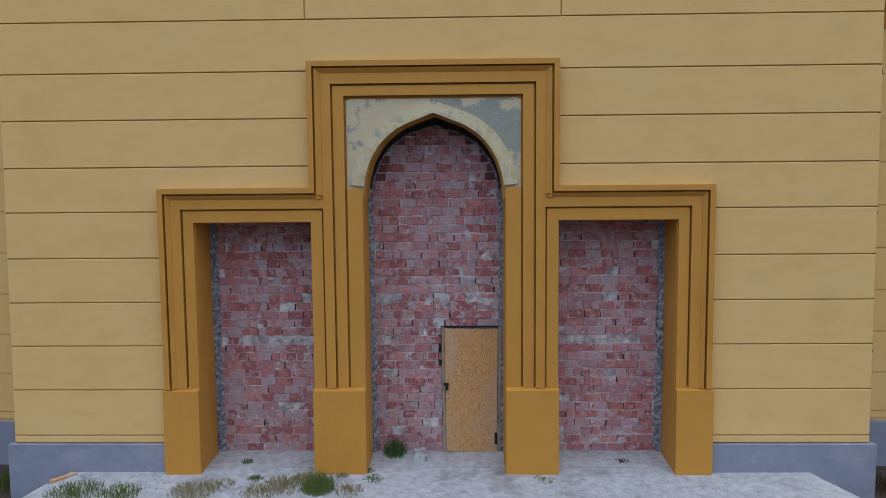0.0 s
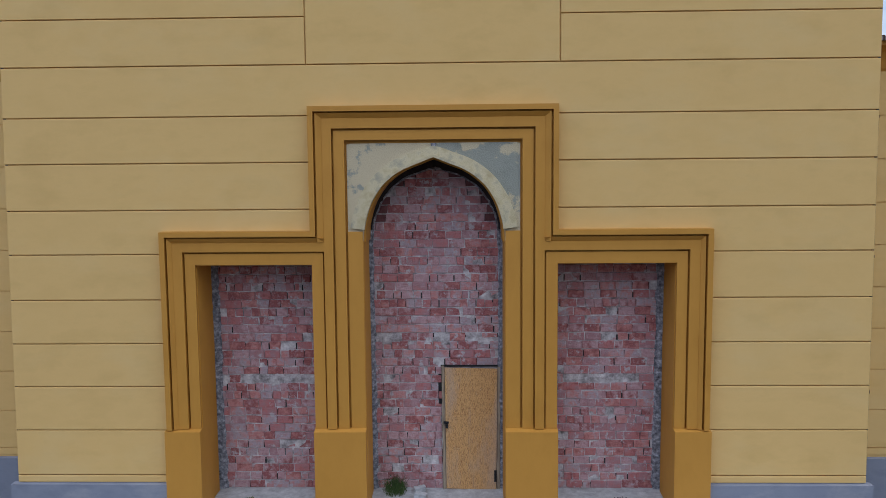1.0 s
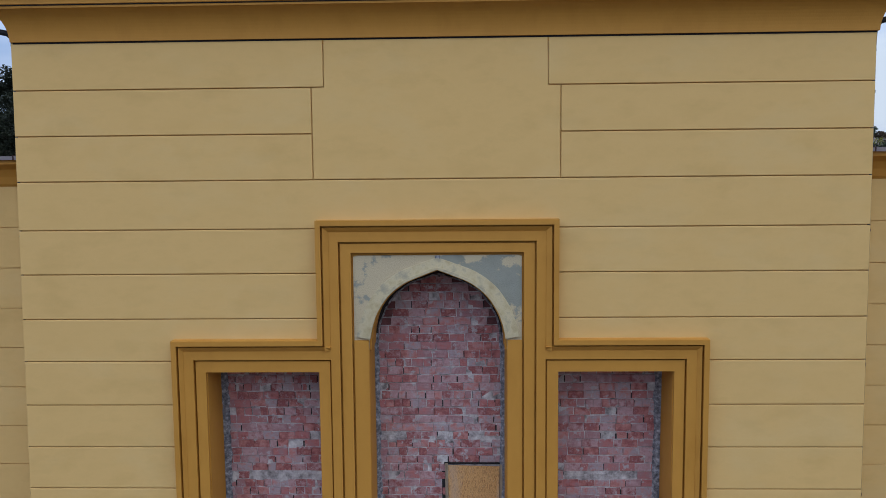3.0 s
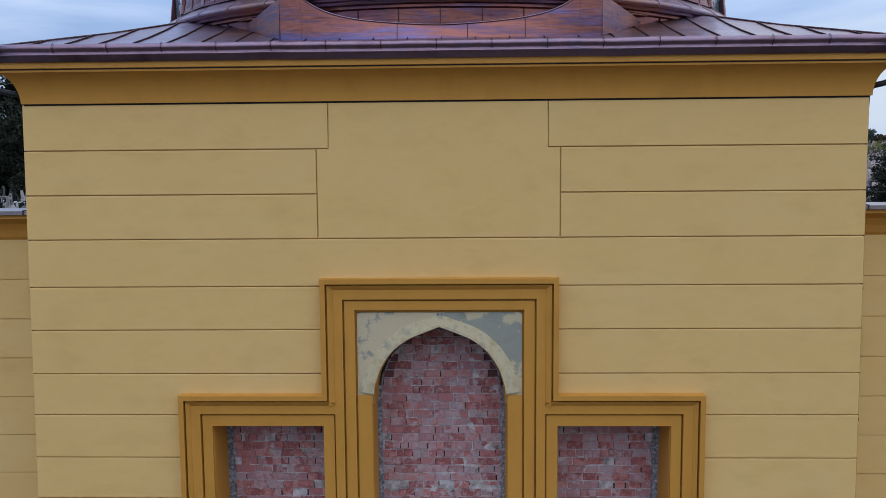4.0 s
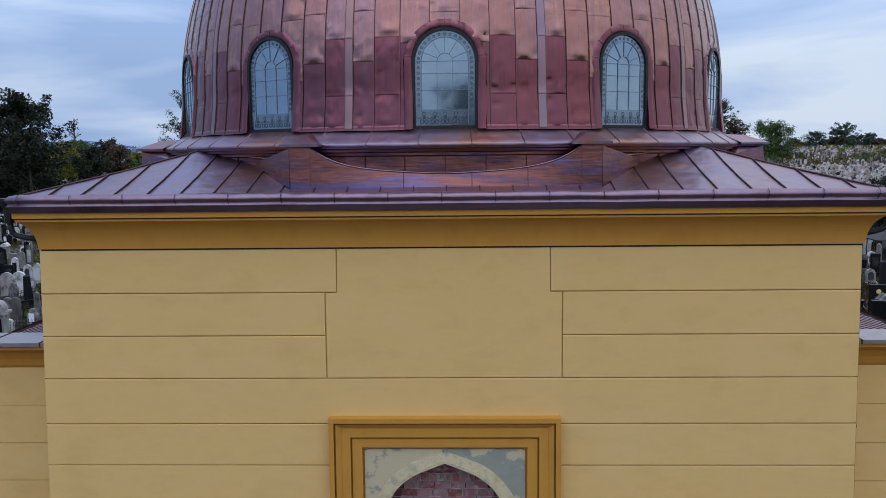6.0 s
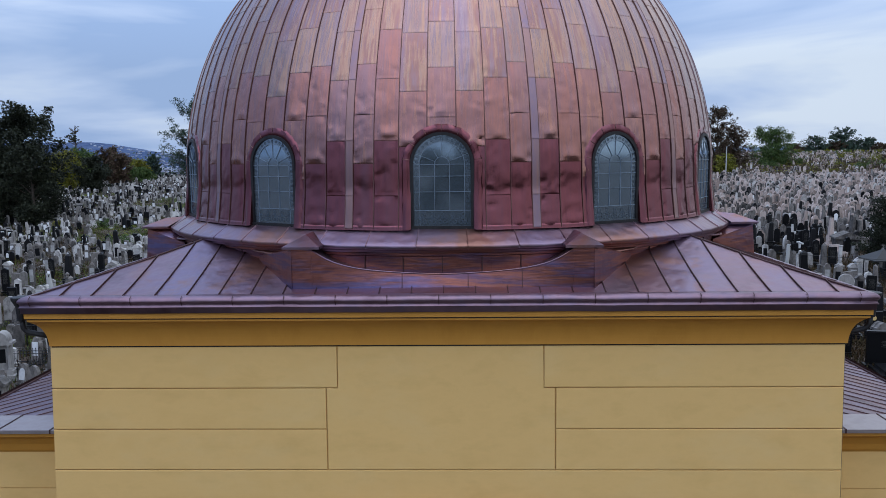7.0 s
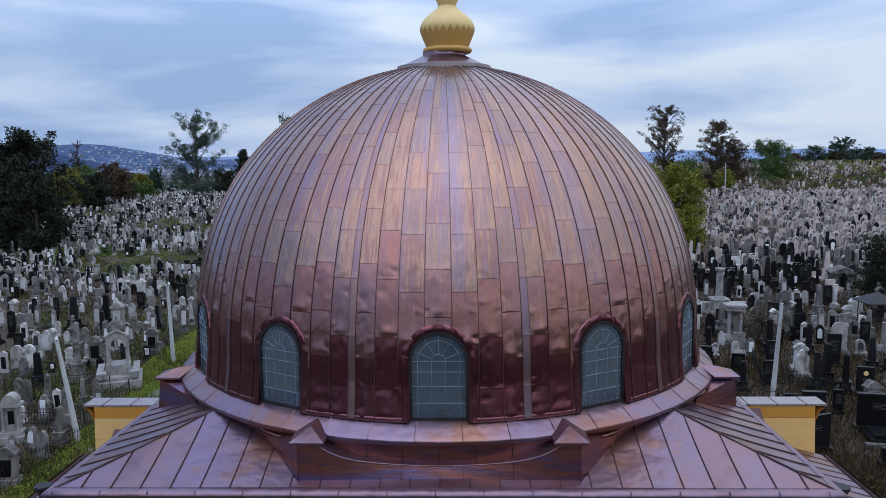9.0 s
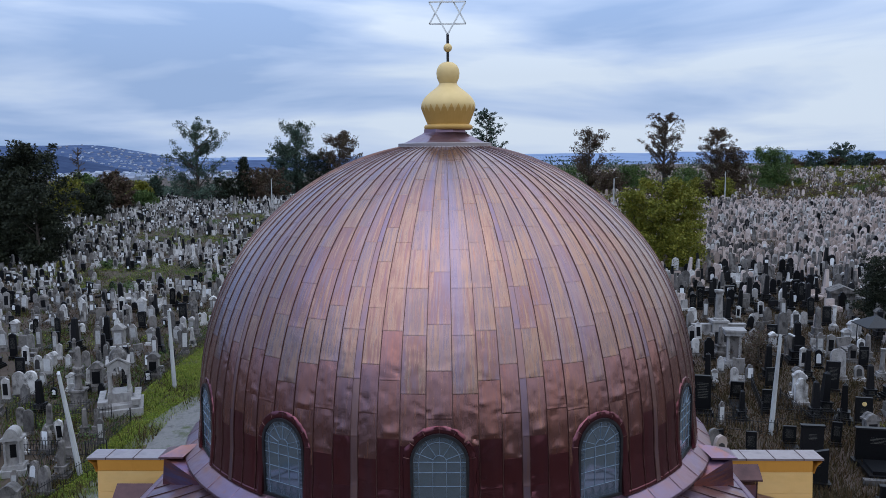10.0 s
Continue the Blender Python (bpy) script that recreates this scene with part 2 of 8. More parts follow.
M_STONE = material("grey_stone", [(0.044, 0.040, 0.038), (0.110, 0.099, 0.092), (0.195, 0.174, 0.160), (0.075, 0.066, 0.060), (0.27, 0.248, 0.23)], 2.5, (1, 1, 0.6), 0.88, 0.05, bump=0.5, bump_scale=30, stain=(0.026, 0.022, 0.020), stain_scale=2.0, stain_lo=0.48, stain_hi=0.66, per_piece=0.72)
M_BLACK = material("black_granite", [(0.003, 0.003, 0.0035), (0.007, 0.007, 0.008), (0.014, 0.013, 0.014)], 14.0, (1, 1, 1), 0.38, 0.12, bump=0.03, per_piece=0.6, spec=0.14)
M_INSCRIPTION = material("inscription", [(0.10, 0.095, 0.08), (0.15, 0.14, 0.12)], 9.0, (1, 1, 1), 0.7, 0.05, bump=0.0)
M_POLE = material("pole_concrete", [(0.33, 0.33, 0.325), (0.44, 0.44, 0.425)], 3.0, (1, 1, 0.4), 0.85, 0.05, bump=0.2, stain=(0.24, 0.235, 0.225), stain_scale=1.2, stain_lo=0.52, stain_hi=0.7)
M_GROUND = material("ground_soil_grass", [(0.028, 0.022, 0.013), (0.048, 0.036, 0.020), (0.068, 0.044, 0.031), (0.034, 0.028, 0.014), (0.085, 0.058, 0.044)], 0.9, (1, 1, 1), 0.97, 0.02, bump=1.0, bump_scale=9, stain=(0.052, 0.033, 0.024), stain_scale=0.16, stain_lo=0.46, stain_hi=0.6)
M_GRAVEL = material("gravel_path", [(0.07, 0.066, 0.062), (0.14, 0.132, 0.124), (0.10, 0.095, 0.09)], 1.5, (1, 1, 1), 0.95, 0.03, bump=1.0, bump_scale=22, stain=(0.05, 0.06, 0.022), stain_scale=0.8, stain_lo=0.55, stain_hi=0.68)
M_GRASS = material("grass_blades", [(0.022, 0.042, 0.007), (0.050, 0.082, 0.012), (0.095, 0.115, 0.020), (0.036, 0.064, 0.010)], 0.8, (1, 1, 1), 0.8, 0.05, bump=0.0, per_piece=0.5, spec=0.2)
M_VERGE = material("verge_grass", [(0.07, 0.11, 0.014), (0.13, 0.185, 0.024), (0.21, 0.225, 0.036), (0.10, 0.15, 0.018)], 0.8, (1, 1, 1), 0.8, 0.05, bump=0.0, per_piece=0.5, spec=0.2)
# distance haze is put into the plateau's base colour as pale blue
M_PLATEAU = material("far_plateau_hazed", [(0.13, 0.18, 0.285), (0.185, 0.245, 0.36), (0.15, 0.205, 0.32)], 0.006, (1, 1, 4), 0.95, 0.02, bump=0.0, spec=0.05)
M_DRY = material("dry_scrub", [(0.040, 0.022, 0.014), (0.070, 0.042, 0.022), (0.034, 0.030, 0.013), (0.095, 0.056, 0.029)], 0.8, (1, 1, 1), 0.9, 0.05, bump=0.0, per_piece=0.5, spec=0.1)
M_BARK = material("bark", [(0.04, 0.032, 0.026), (0.09, 0.072, 0.058)], 5.0, (1, 1, 0.3), 0.95, 0.03, bump=0.6, bump_scale=25)
M_LEAF_DARK = material("leaf_dark", [(0.008, 0.011, 0.007), (0.017, 0.021, 0.011), (0.027, 0.030, 0.015)], 0.7, (1, 1, 1), 0.75, 0.05, bump=0.0, per_piece=0.6, spec=0.2)
M_LEAF = material("leaf_green", [(0.024, 0.050, 0.015), (0.053, 0.090, 0.022), (0.094, 0.127, 0.029)], 0.7, (1, 1, 1), 0.75, 0.05, bump=0.0, per_piece=0.6, spec=0.25)
M_LEAF_YELLOW = material("leaf_yellow_green", [(0.069, 0.082, 0.011), (0.138, 0.138, 0.017), (0.225, 0.186, 0.022)], 0.7, (1, 1, 1), 0.75, 0.05, bump=0.0, per_piece=0.6, spec=0.2)
M_LEAF_BROWN = material("leaf_russet", [(0.034, 0.022, 0.017), (0.072, 0.040, 0.030), (0.060, 0.050, 0.026), (0.095, 0.055, 0.034)], 0.7, (1, 1, 1), 0.8, 0.05, bump=0.0, per_piece=0.6, spec=0.2)
# distance haze mixed into the green: bluer than the near leaves
M_LEAF_BLUE = material("leaf_far_hazed", [(0.026, 0.044, 0.036), (0.048, 0.072, 0.052), (0.070, 0.096, 0.062)], 0.3, (1, 1, 1), 0.85, 0.05, bump=0.0, per_piece=0.6, spec=0.15)
# hill, spur and house colours carry the blue cast of distance haze
M_HILL = material("far_hills_hazed", [(0.030, 0.048, 0.105), (0.060, 0.088, 0.160), (0.036, 0.058, 0.118), (0.055, 0.080, 0.135)], 0.03, (1, 1, 2), 0.95, 0.02, bump=0.0, spec=0.05, stain=(0.075, 0.105, 0.18), stain_scale=0.012)
M_SPUR = material("far_spur_hazed", [(0.020, 0.034, 0.075), (0.036, 0.055, 0.105)], 0.03, (1, 1, 2), 0.95, 0.02, bump=0.0, spec=0.05)
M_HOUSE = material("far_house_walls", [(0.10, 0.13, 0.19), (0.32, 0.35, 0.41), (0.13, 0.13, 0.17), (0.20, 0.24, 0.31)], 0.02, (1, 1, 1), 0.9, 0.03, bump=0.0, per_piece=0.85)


# ---- mesh helpers ----
def finish(name, bm, mat, smooth=False):
    bmesh.ops.recalc_face_normals(bm, faces=bm.faces)
    me = bpy.data.meshes.new(name)
    bm.to_mesh(me)
    bm.free()
    me.materials.append(mat)
    if smooth:
        for p in me.polygons:
            p.use_smooth = True
    return me


def thing(name, bm, mat, label, category, group="", kind="", smooth=False):
    return tagged(new(name, finish(name, bm, mat, smooth)), label, category, group, kind)


def empty(name, label, category, group="", kind="", at=(0, 0, 0)):
    ob = new(name)
    ob.location = at
    ob.empty_display_size = 0.2
    return tagged(ob, label, category, group, kind)


def part(name, bm, mat, parent, label="", smooth=False):
    ob = new(name, finish(name, bm, mat, smooth))
    ob.parent = parent
    if label:
        ob["label"] = label
    return ob


def piece(name, me, parent, m=None):
    ob = new(name, me)
    ob.parent = parent
    if m is not None:
        ob.matrix_basis = m
    return ob


def box(bm, x0, x1, y0, y1, z0, z1, m=None):
    v = [bm.verts.new(Vector(c) if m is None else m @ Vector(c)) for c in
         ((x0, y0, z0), (x1, y0, z0), (x1, y1, z0), (x0, y1, z0), (x0, y0, z1), (x1, y0, z1), (x1, y1, z1), (x0, y1, z1))]
    for f in ((0, 3, 2, 1), (4, 5, 6, 7), (0, 1, 5, 4), (1, 2, 6, 5), (2, 3, 7, 6), (3, 0, 4, 7)):
        bm.faces.new([v[i] for i in f])
    return v


def prism(bm, poly, y0, y1):
    """A polygon in x, z (anticlockwise seen from the front) drawn out from y0 (front) to y1 (back)."""
    a = [bm.verts.new((x, y0, z)) for x, z in poly]
    b = [bm.verts.new((x, y1, z)) for x, z in poly]
    bm.faces.new(a)
    bm.faces.new(b[::-1])
    k = len(poly)
    for i in range(k):
        bm.faces.new((a[i], b[i], b[(i + 1) % k], a[(i + 1) % k]))


def bevelled(bm, w=0.01, seg=1, sharp=40):
    edges = [e for e in bm.edges if len(e.link_faces) == 2 and e.calc_face_angle(0) > radians(sharp)]
    bmesh.ops.bevel(bm, geom=edges, offset=w, segments=seg, affect="EDGES", clamp_overlap=True)
    return bm


def turned(bm, prof, k=24, at=(0, 0, 0), a0=0.0, a1=2 * math.pi):
    """A profile of (radius, z) turned about the upright axis at 'at'."""
    full = abs(a1 - a0 - 2 * math.pi) < 1e-6
    cols = k if full else k + 1
    ring = []
    for i in range(cols):
        a = a0 + (a1 - a0) * i / k
        ring.append([bm.verts.new((at[0] + r * math.sin(a), at[1] - r * math.cos(a), at[2] + z)) for r, z in prof])
    for i in range(k):
        p, q = ring[i], ring[(i + 1) % cols]
        for j in range(len(prof) - 1):
            if prof[j][0] < 1e-6 and prof[j + 1][0] < 1e-6:
                continue
            bm.faces.new((p[j], q[j], q[j + 1], p[j + 1]))
    bmesh.ops.remove_doubles(bm, verts=bm.verts, dist=1e-5)


def tube(bm, pts, r, k=8):
    """A round bar along points."""
    rings = []
    pts = [Vector(p) for p in pts]
    for i, p in enumerate(pts):
        d = (pts[min(i + 1, len(pts) - 1)] - pts[max(i - 1, 0)]).normalized()
        q = d.to_track_quat("Z", "Y")
        rr = r[i] if isinstance(r, (list, tuple)) else r
        rings.append([bm.verts.new(p + q @ Vector((rr * math.cos(2 * math.pi * j / k), rr * math.sin(2 * math.pi * j / k), 0))) for j in range(k)])
    for a, b in zip(rings, rings[1:]):
        for j in range(k):
            bm.faces.new((a[j], a[(j + 1) % k], b[(j + 1) % k], b[j]))
    bm.faces.new(rings[0][::-1])
    bm.faces.new(rings[-1])


def roughen(bm, amount, scale=6.0):
    for v in bm.verts:
        v.co += noise.noise_vector(v.co * scale) * amount


# ---- sizes ----
FLOOR = 0.165                     # porch floor
TOP = 9.18                        # foot of the cornice
LEAN_Y = 0.03                     # the front batters 3 cm in each metre
LEAN_X = 0.0165                   # and the sides half as much
LEAN_RIGHT = 0.0075               # the right-hand side stands steeper


def face_y(z):
    return LEAN_Y * (z - 7.05)


def half(z, s=-1):
    """Half width of the front wall at a height; its right half (s = 1) is a little wider."""
    return 6.56 + LEAN_RIGHT * (TOP - z) if s > 0 else 6.49 + LEAN_X * (TOP - z)


def lean(bm):
    for v in bm.verts:
        v.co.y += face_y(v.co.z)
    return bm


def ground_z(x, y):
    side = min(1.0, max(0.0, (x + 10.0) / 60.0))
    crest = 196.0 + 110.0 * side                    # where the slope turns over
    g = -0.28 + 0.038 * (min(y, crest) - 1.0 if y > 1.0 else 0.0)
    if y > crest:
        g -= 0.05 * (y - crest)
    g = max(g, -22.0)
    return g + 0.10 * noise.noise(Vector((x * 0.15, y * 0.15, 0)))

# ---- ground ----
def sheet(name, xs, ys, mat, label, category, kind="structure", lift=0.0, zf=ground_z):
    bm = bmesh.new()
    grid = [[bm.verts.new((x, y, zf(x, y) + lift)) for x in xs] for y in ys]
    for j in range(len(ys) - 1):
        for i in range(len(xs) - 1):
            bm.faces.new((grid[j][i], grid[j][i + 1], grid[j + 1][i + 1], grid[j + 1][i]))
    return thing(name, bm, mat, label, category, "", kind, smooth=True)


gx = [-4000, -2500, -1600, -1000, -600, -400, -280] + list(range(-200, 201, 5)) + [280, 400, 600, 1000, 1600, 2500, 4000]
gy = [-4000, -2000, -800, -300, -150, -80] + list(range(-50, 331, 5)) + [360, 400, 460, 540, 650, 800, 1000, 1400, 2000, 3000, 4500]
sheet("ground", gx, gy, M_GROUND, "uneven cemetery ground of soil, dry weeds and grass", "ground")
# gravel lane past the wing, between the grass verges
bm = bmesh.new()
lane = [(-16.3, -30), (-16.3, 0), (-16.3, 14), (-16.5, 26), (-16.8, 34), (-15.4, 40), (-13.6, 52), (-11.0, 66), (-6.0, 80)]
row = []
for (x, y) in lane:
    row.append([bm.verts.new((x + d, y, ground_z(x + d, y) + 0.05 - 0.03 * abs(d) / 2.8)) for d in (-2.8, -1.4, 0, 1.4, 2.8)])
for a, b in zip(row, row[1:]):
    for i in range(4):
        bm.faces.new((a[i], a[i + 1], b[i + 1], b[i]))
bmesh.ops.subdivide_edges(bm, edges=bm.edges, cuts=2, use_grid_fill=True)
roughen(bm, 0.02, 1.5)
thing("path", bm, M_GRAVEL, "worn grey gravel lane with weedy edges", "path", "", "structure", smooth=True)

# ---- porch ----
porch = empty("porch", "cracked grey concrete porch slab with two side steps", "porch", "", "structure")
bm = bmesh.new()
poly = [(-5.70, -0.1), (5.64, -0.1), (6.02, -1.12), (6.4, -2.3), (-6.2, -2.3), (-5.92, -1.16)]
def flat_prism(bm, poly, z0, z1):
    a = [bm.verts.new((x, y, z0)) for x, y in poly]
    b = [bm.verts.new((x, y, z1)) for x, y in poly]
    bm.faces.new(a)
    bm.faces.new(b[::-1])
    k = len(poly)
    for i in range(k):
        bm.faces.new((a[i], a[(i + 1) % k], b[(i + 1) % k], b[i]))
flat_prism(bm, poly, -0.6, FLOOR)
bmesh.ops.subdivide_edges(bm, edges=[e for e in bm.edges if e.calc_length() > 0.8], cuts=12)
bmesh.ops.triangulate(bm, faces=bm.faces)
roughen(bm, 0.012, 3.0)
part("slab", bm, M_CONCRETE, porch)
bm = bmesh.new()
flat_prism(bm, [(-6.1, -0.13), (6.05, -0.13), (6.75, -2.7), (-6.6, -2.7), (-6.32, -1.2)], -0.6, FLOOR - 0.19)
bevelled(bm, 0.02)
part("step", bm, M_CONCRETE, porch)
for x0, x1 in ((-3.70, -1.84), (-1.12, 1.12), (1.84, 3.70)):
    bm = bmesh.new()
    box(bm, x0, x1, -0.098, 0.75, -0.3, FLOOR + 0.004)
    bmesh.ops.subdivide_edges(bm, edges=bm.edges, cuts=7, use_grid_fill=True)
    roughen(bm, 0.006, 4.0)
    part("niche_floor", bm, M_CONCRETE, porch)

# ---- main block: front wall ----
wall = empty("wall_front", "yellow stucco front wall scored into broad courses", "wall", "", "structure")
bm = bmesh.new()
W0 = 6.87
for x0, x1, z0, z1 in ((-W0, -3.66, -0.6, 4.06), (-1.86, -1.085, -0.6, 4.06), (1.085, 1.86, -0.6, 4.06), (3.66, W0, -0.6, 4.06),
                       (-W0, -1.085, 4.06, 5.75), (1.085, W0, 4.06, 5.75), (-W0, W0, 5.75, 9.22)):
    vs = box(bm, x0, x1, 0.04, 0.56, z0, z1)
    for v in vs:
        if abs(v.co.x) > 6.8:
            v.co.x = math.copysign(half(v.co.z, v.co.x) - 0.03, v.co.x)
lean(bm)
part("wall_core", bm, M_YELLOW, wall)

LINES = [0.725, 1.450, 2.145, 2.825, 3.51, 4.215, 4.89, 5.60, 6.295, 7.05, 7.75, 8.45, TOP]
G = 0.0085                         # half of a scored joint


def course(poly):
    bm = bmesh.new()
    prism(bm, poly, 0.0, 0.05)
    front = [e for e in bm.edges if all(abs(v.co.y) < 1e-6 for v in e.verts)]
    bmesh.ops.bevel(bm, geom=front, offset=0.006, segments=1, affect="EDGES")
    lean(bm)
    part("stucco_course", bm, M_YELLOW, wall)


FS, FC, ZS, ZC = 4.16, 1.86, 4.57, 6.43     # outer edges of the side and middle surrounds
for s in (-1, 1):
    def side(pts):
        return [(s * x, z) for x, z in (pts if s > 0 else pts[::-1])]
    a, b = 0.61, LINES[0] - G
    course(side([(FS - 0.01, a), (half(a, s), a), (half(b, s), b), (FS - 0.01, b)]))
    for i in range(len(LINES) - 1):
        a, b = LINES[i] + G, LINES[i + 1] - G
        if b < ZS:
            course(side([(FS - 0.01, a), (half(a, s), a), (half(b, s), b), (FS - 0.01, b)]))
        elif a < ZS:
            course(side([(FS - 0.01, a), (half(a, s), a), (half(b, s), b), (FC - 0.01, b), (FC - 0.01, ZS - 0.01), (FS - 0.01, ZS - 0.01)]))
        elif b < ZC:
            course(side([(FC - 0.01, a), (half(a, s), a), (half(b, s), b), (FC - 0.01, b)]))
        elif a > 7.0:
            x = 1.895 if a < 8.4 else 1.70
            course(side([(x + G, a), (half(a, s), a), (half(b, s), b), (x + G, b)]))
a, b = LINES[8] + G, LINES[9] - G
course([(FC - 0.01, a), (half(a, 1), a), (half(b, 1), b), (-half(b), b), (-half(a), a), (-FC + 0.01, a), (-FC + 0.01, ZC - 0.01), (FC - 0.01, ZC - 0.01)])
a, m_, b = LINES[9] + G, LINES[11] - G, TOP - G
course([(-1.895 + G, a), (1.895 - G, a), (1.895 - G, m_), (1.70 - G, m_), (1.70 - G, b), (-1.70 + G, b), (-1.70 + G, m_), (-1.895 + G, m_)])

# grey plinth with a small bevel along its top
for s in (-1, 1):
    bm = bmesh.new()
    xs = sorted((s * (FS - 0.02), s * (half(0.3, s) + 0.075)))
    box(bm, xs[0], xs[1], -0.075, 0.05, -0.7, 0.60)
    bevelled(bm, 0.02)
    lean(bm)
    part("plinth", bm, M_GREY, wall, "smooth blue-grey painted plinth")

# ---- remaining walls of the main block ----
DX, DY = 0.05, 6.57               # axis of the dome


def block_wall(name, label, rz, batter=LEAN_X):
    """One of the other three walls, built like the front one and turned about the dome's axis."""
    w = empty(name, label, "wall", "", "structure", at=(DX, DY, 0))
    w.rotation_euler = (0, 0, radians(rz))
    def stand(bm):
        for v in bm.verts:
            v.co.y += batter * (v.co.z - TOP) - DY + 0.065
    bm = bmesh.new()
    vs = box(bm, -6.9, 6.9, 0.022, 0.4, -0.6, 9.22)
    for v in vs:
        v.co.x = math.copysign(half(v.co.z) - 0.03, v.co.x)
    stand(bm)
    part("wall_core", bm, M_YELLOW, w)
    for i in range(len(LINES) - 1):
        a, b = LINES[i] + G, LINES[i + 1] - G
        bm = bmesh.new()
        prism(bm, [(-half(a) + 0.03, a), (half(a) - 0.03, a), (half(b) - 0.03, b), (-half(b) + 0.03, b)], 0.0, 0.03)
        stand(bm)
        part("stucco_course", bm, M_YELLOW, w)
    bm = bmesh.new()
    box(bm, -6.8, 6.8, -0.075, 0.05, -0.7, 0.54)
    stand(bm)
    part("plinth", bm, M_GREY, w)


block_wall("wall_right", "yellow stucco side wall above the wing roof", 90, LEAN_RIGHT)
block_wall("wall_left", "yellow stucco side wall above the wing roof", -90)
block_wall("wall_back", "yellow stucco back wall scored into courses", 180)

# ---- portal surround ----
portal = empty("portal_surround", "ochre painted stepped surround of a blocked triple portal", "door surround", "", "structure")


def u_band(x0, x1, z0, z1, y0, y1, back, base):
    """An inverted U between an outer (x1, z1) and inner (x0, z0) outline, its face sloping from y1 (outer) to y0 (inner)."""
    bm = bmesh.new()
    def ring(x, z, y):
        return [bm.verts.new(c) for c in ((-x, y, base), (-x, y, z), (x, y, z), (x, y, base))]
    o, i = ring(x1, z1, y1), ring(x0, z0, y0)
    ob_, ib = ring(x1, z1, back), ring(x0, z0, back)
    for k in range(3):
        bm.faces.new((o[k], i[k], i[k + 1], o[k + 1]))
        bm.faces.new((o[k], o[k + 1], ob_[k + 1], ob_[k]))
        bm.faces.new((i[k], ib[k], ib[k + 1], i[k + 1]))
        bm.faces.new((ob_[k], ob_[k + 1], ib[k + 1], ib[k]))
    for k in (0, 3):
        bm.faces.new((o[k], ob_[k], ib[k], i[k]))
    return bm


# middle surround: outer fillet, cyma, two fascias
for x0, x1, z0, z1, y0, y1, base in ((1.785, 1.865, 6.35, 6.43, -0.150, -0.150, 4.49), (1.755, 1.785, 6.325, 6.35, -0.055, -0.055, 4.465), (1.665, 1.755, 6.25, 6.325, -0.080, -0.135, 4.40),
                                     (1.525, 1.665, 6.10, 6.25, -0.088, -0.088, 1.495), (1.497, 1.525, 6.068, 6.10, 0.005, 0.005, 1.495), (1.335, 1.497, 5.925, 6.068, -0.060, -0.060, 1.495), (1.305, 1.335, 5.875, 5.925, 0.022, 0.022, 1.495)):
    bm = u_band(x0, x1, z0, z1, y0, y1, 0.03, base)
    part("moulding", lean(bm), M_OCHRE, portal)
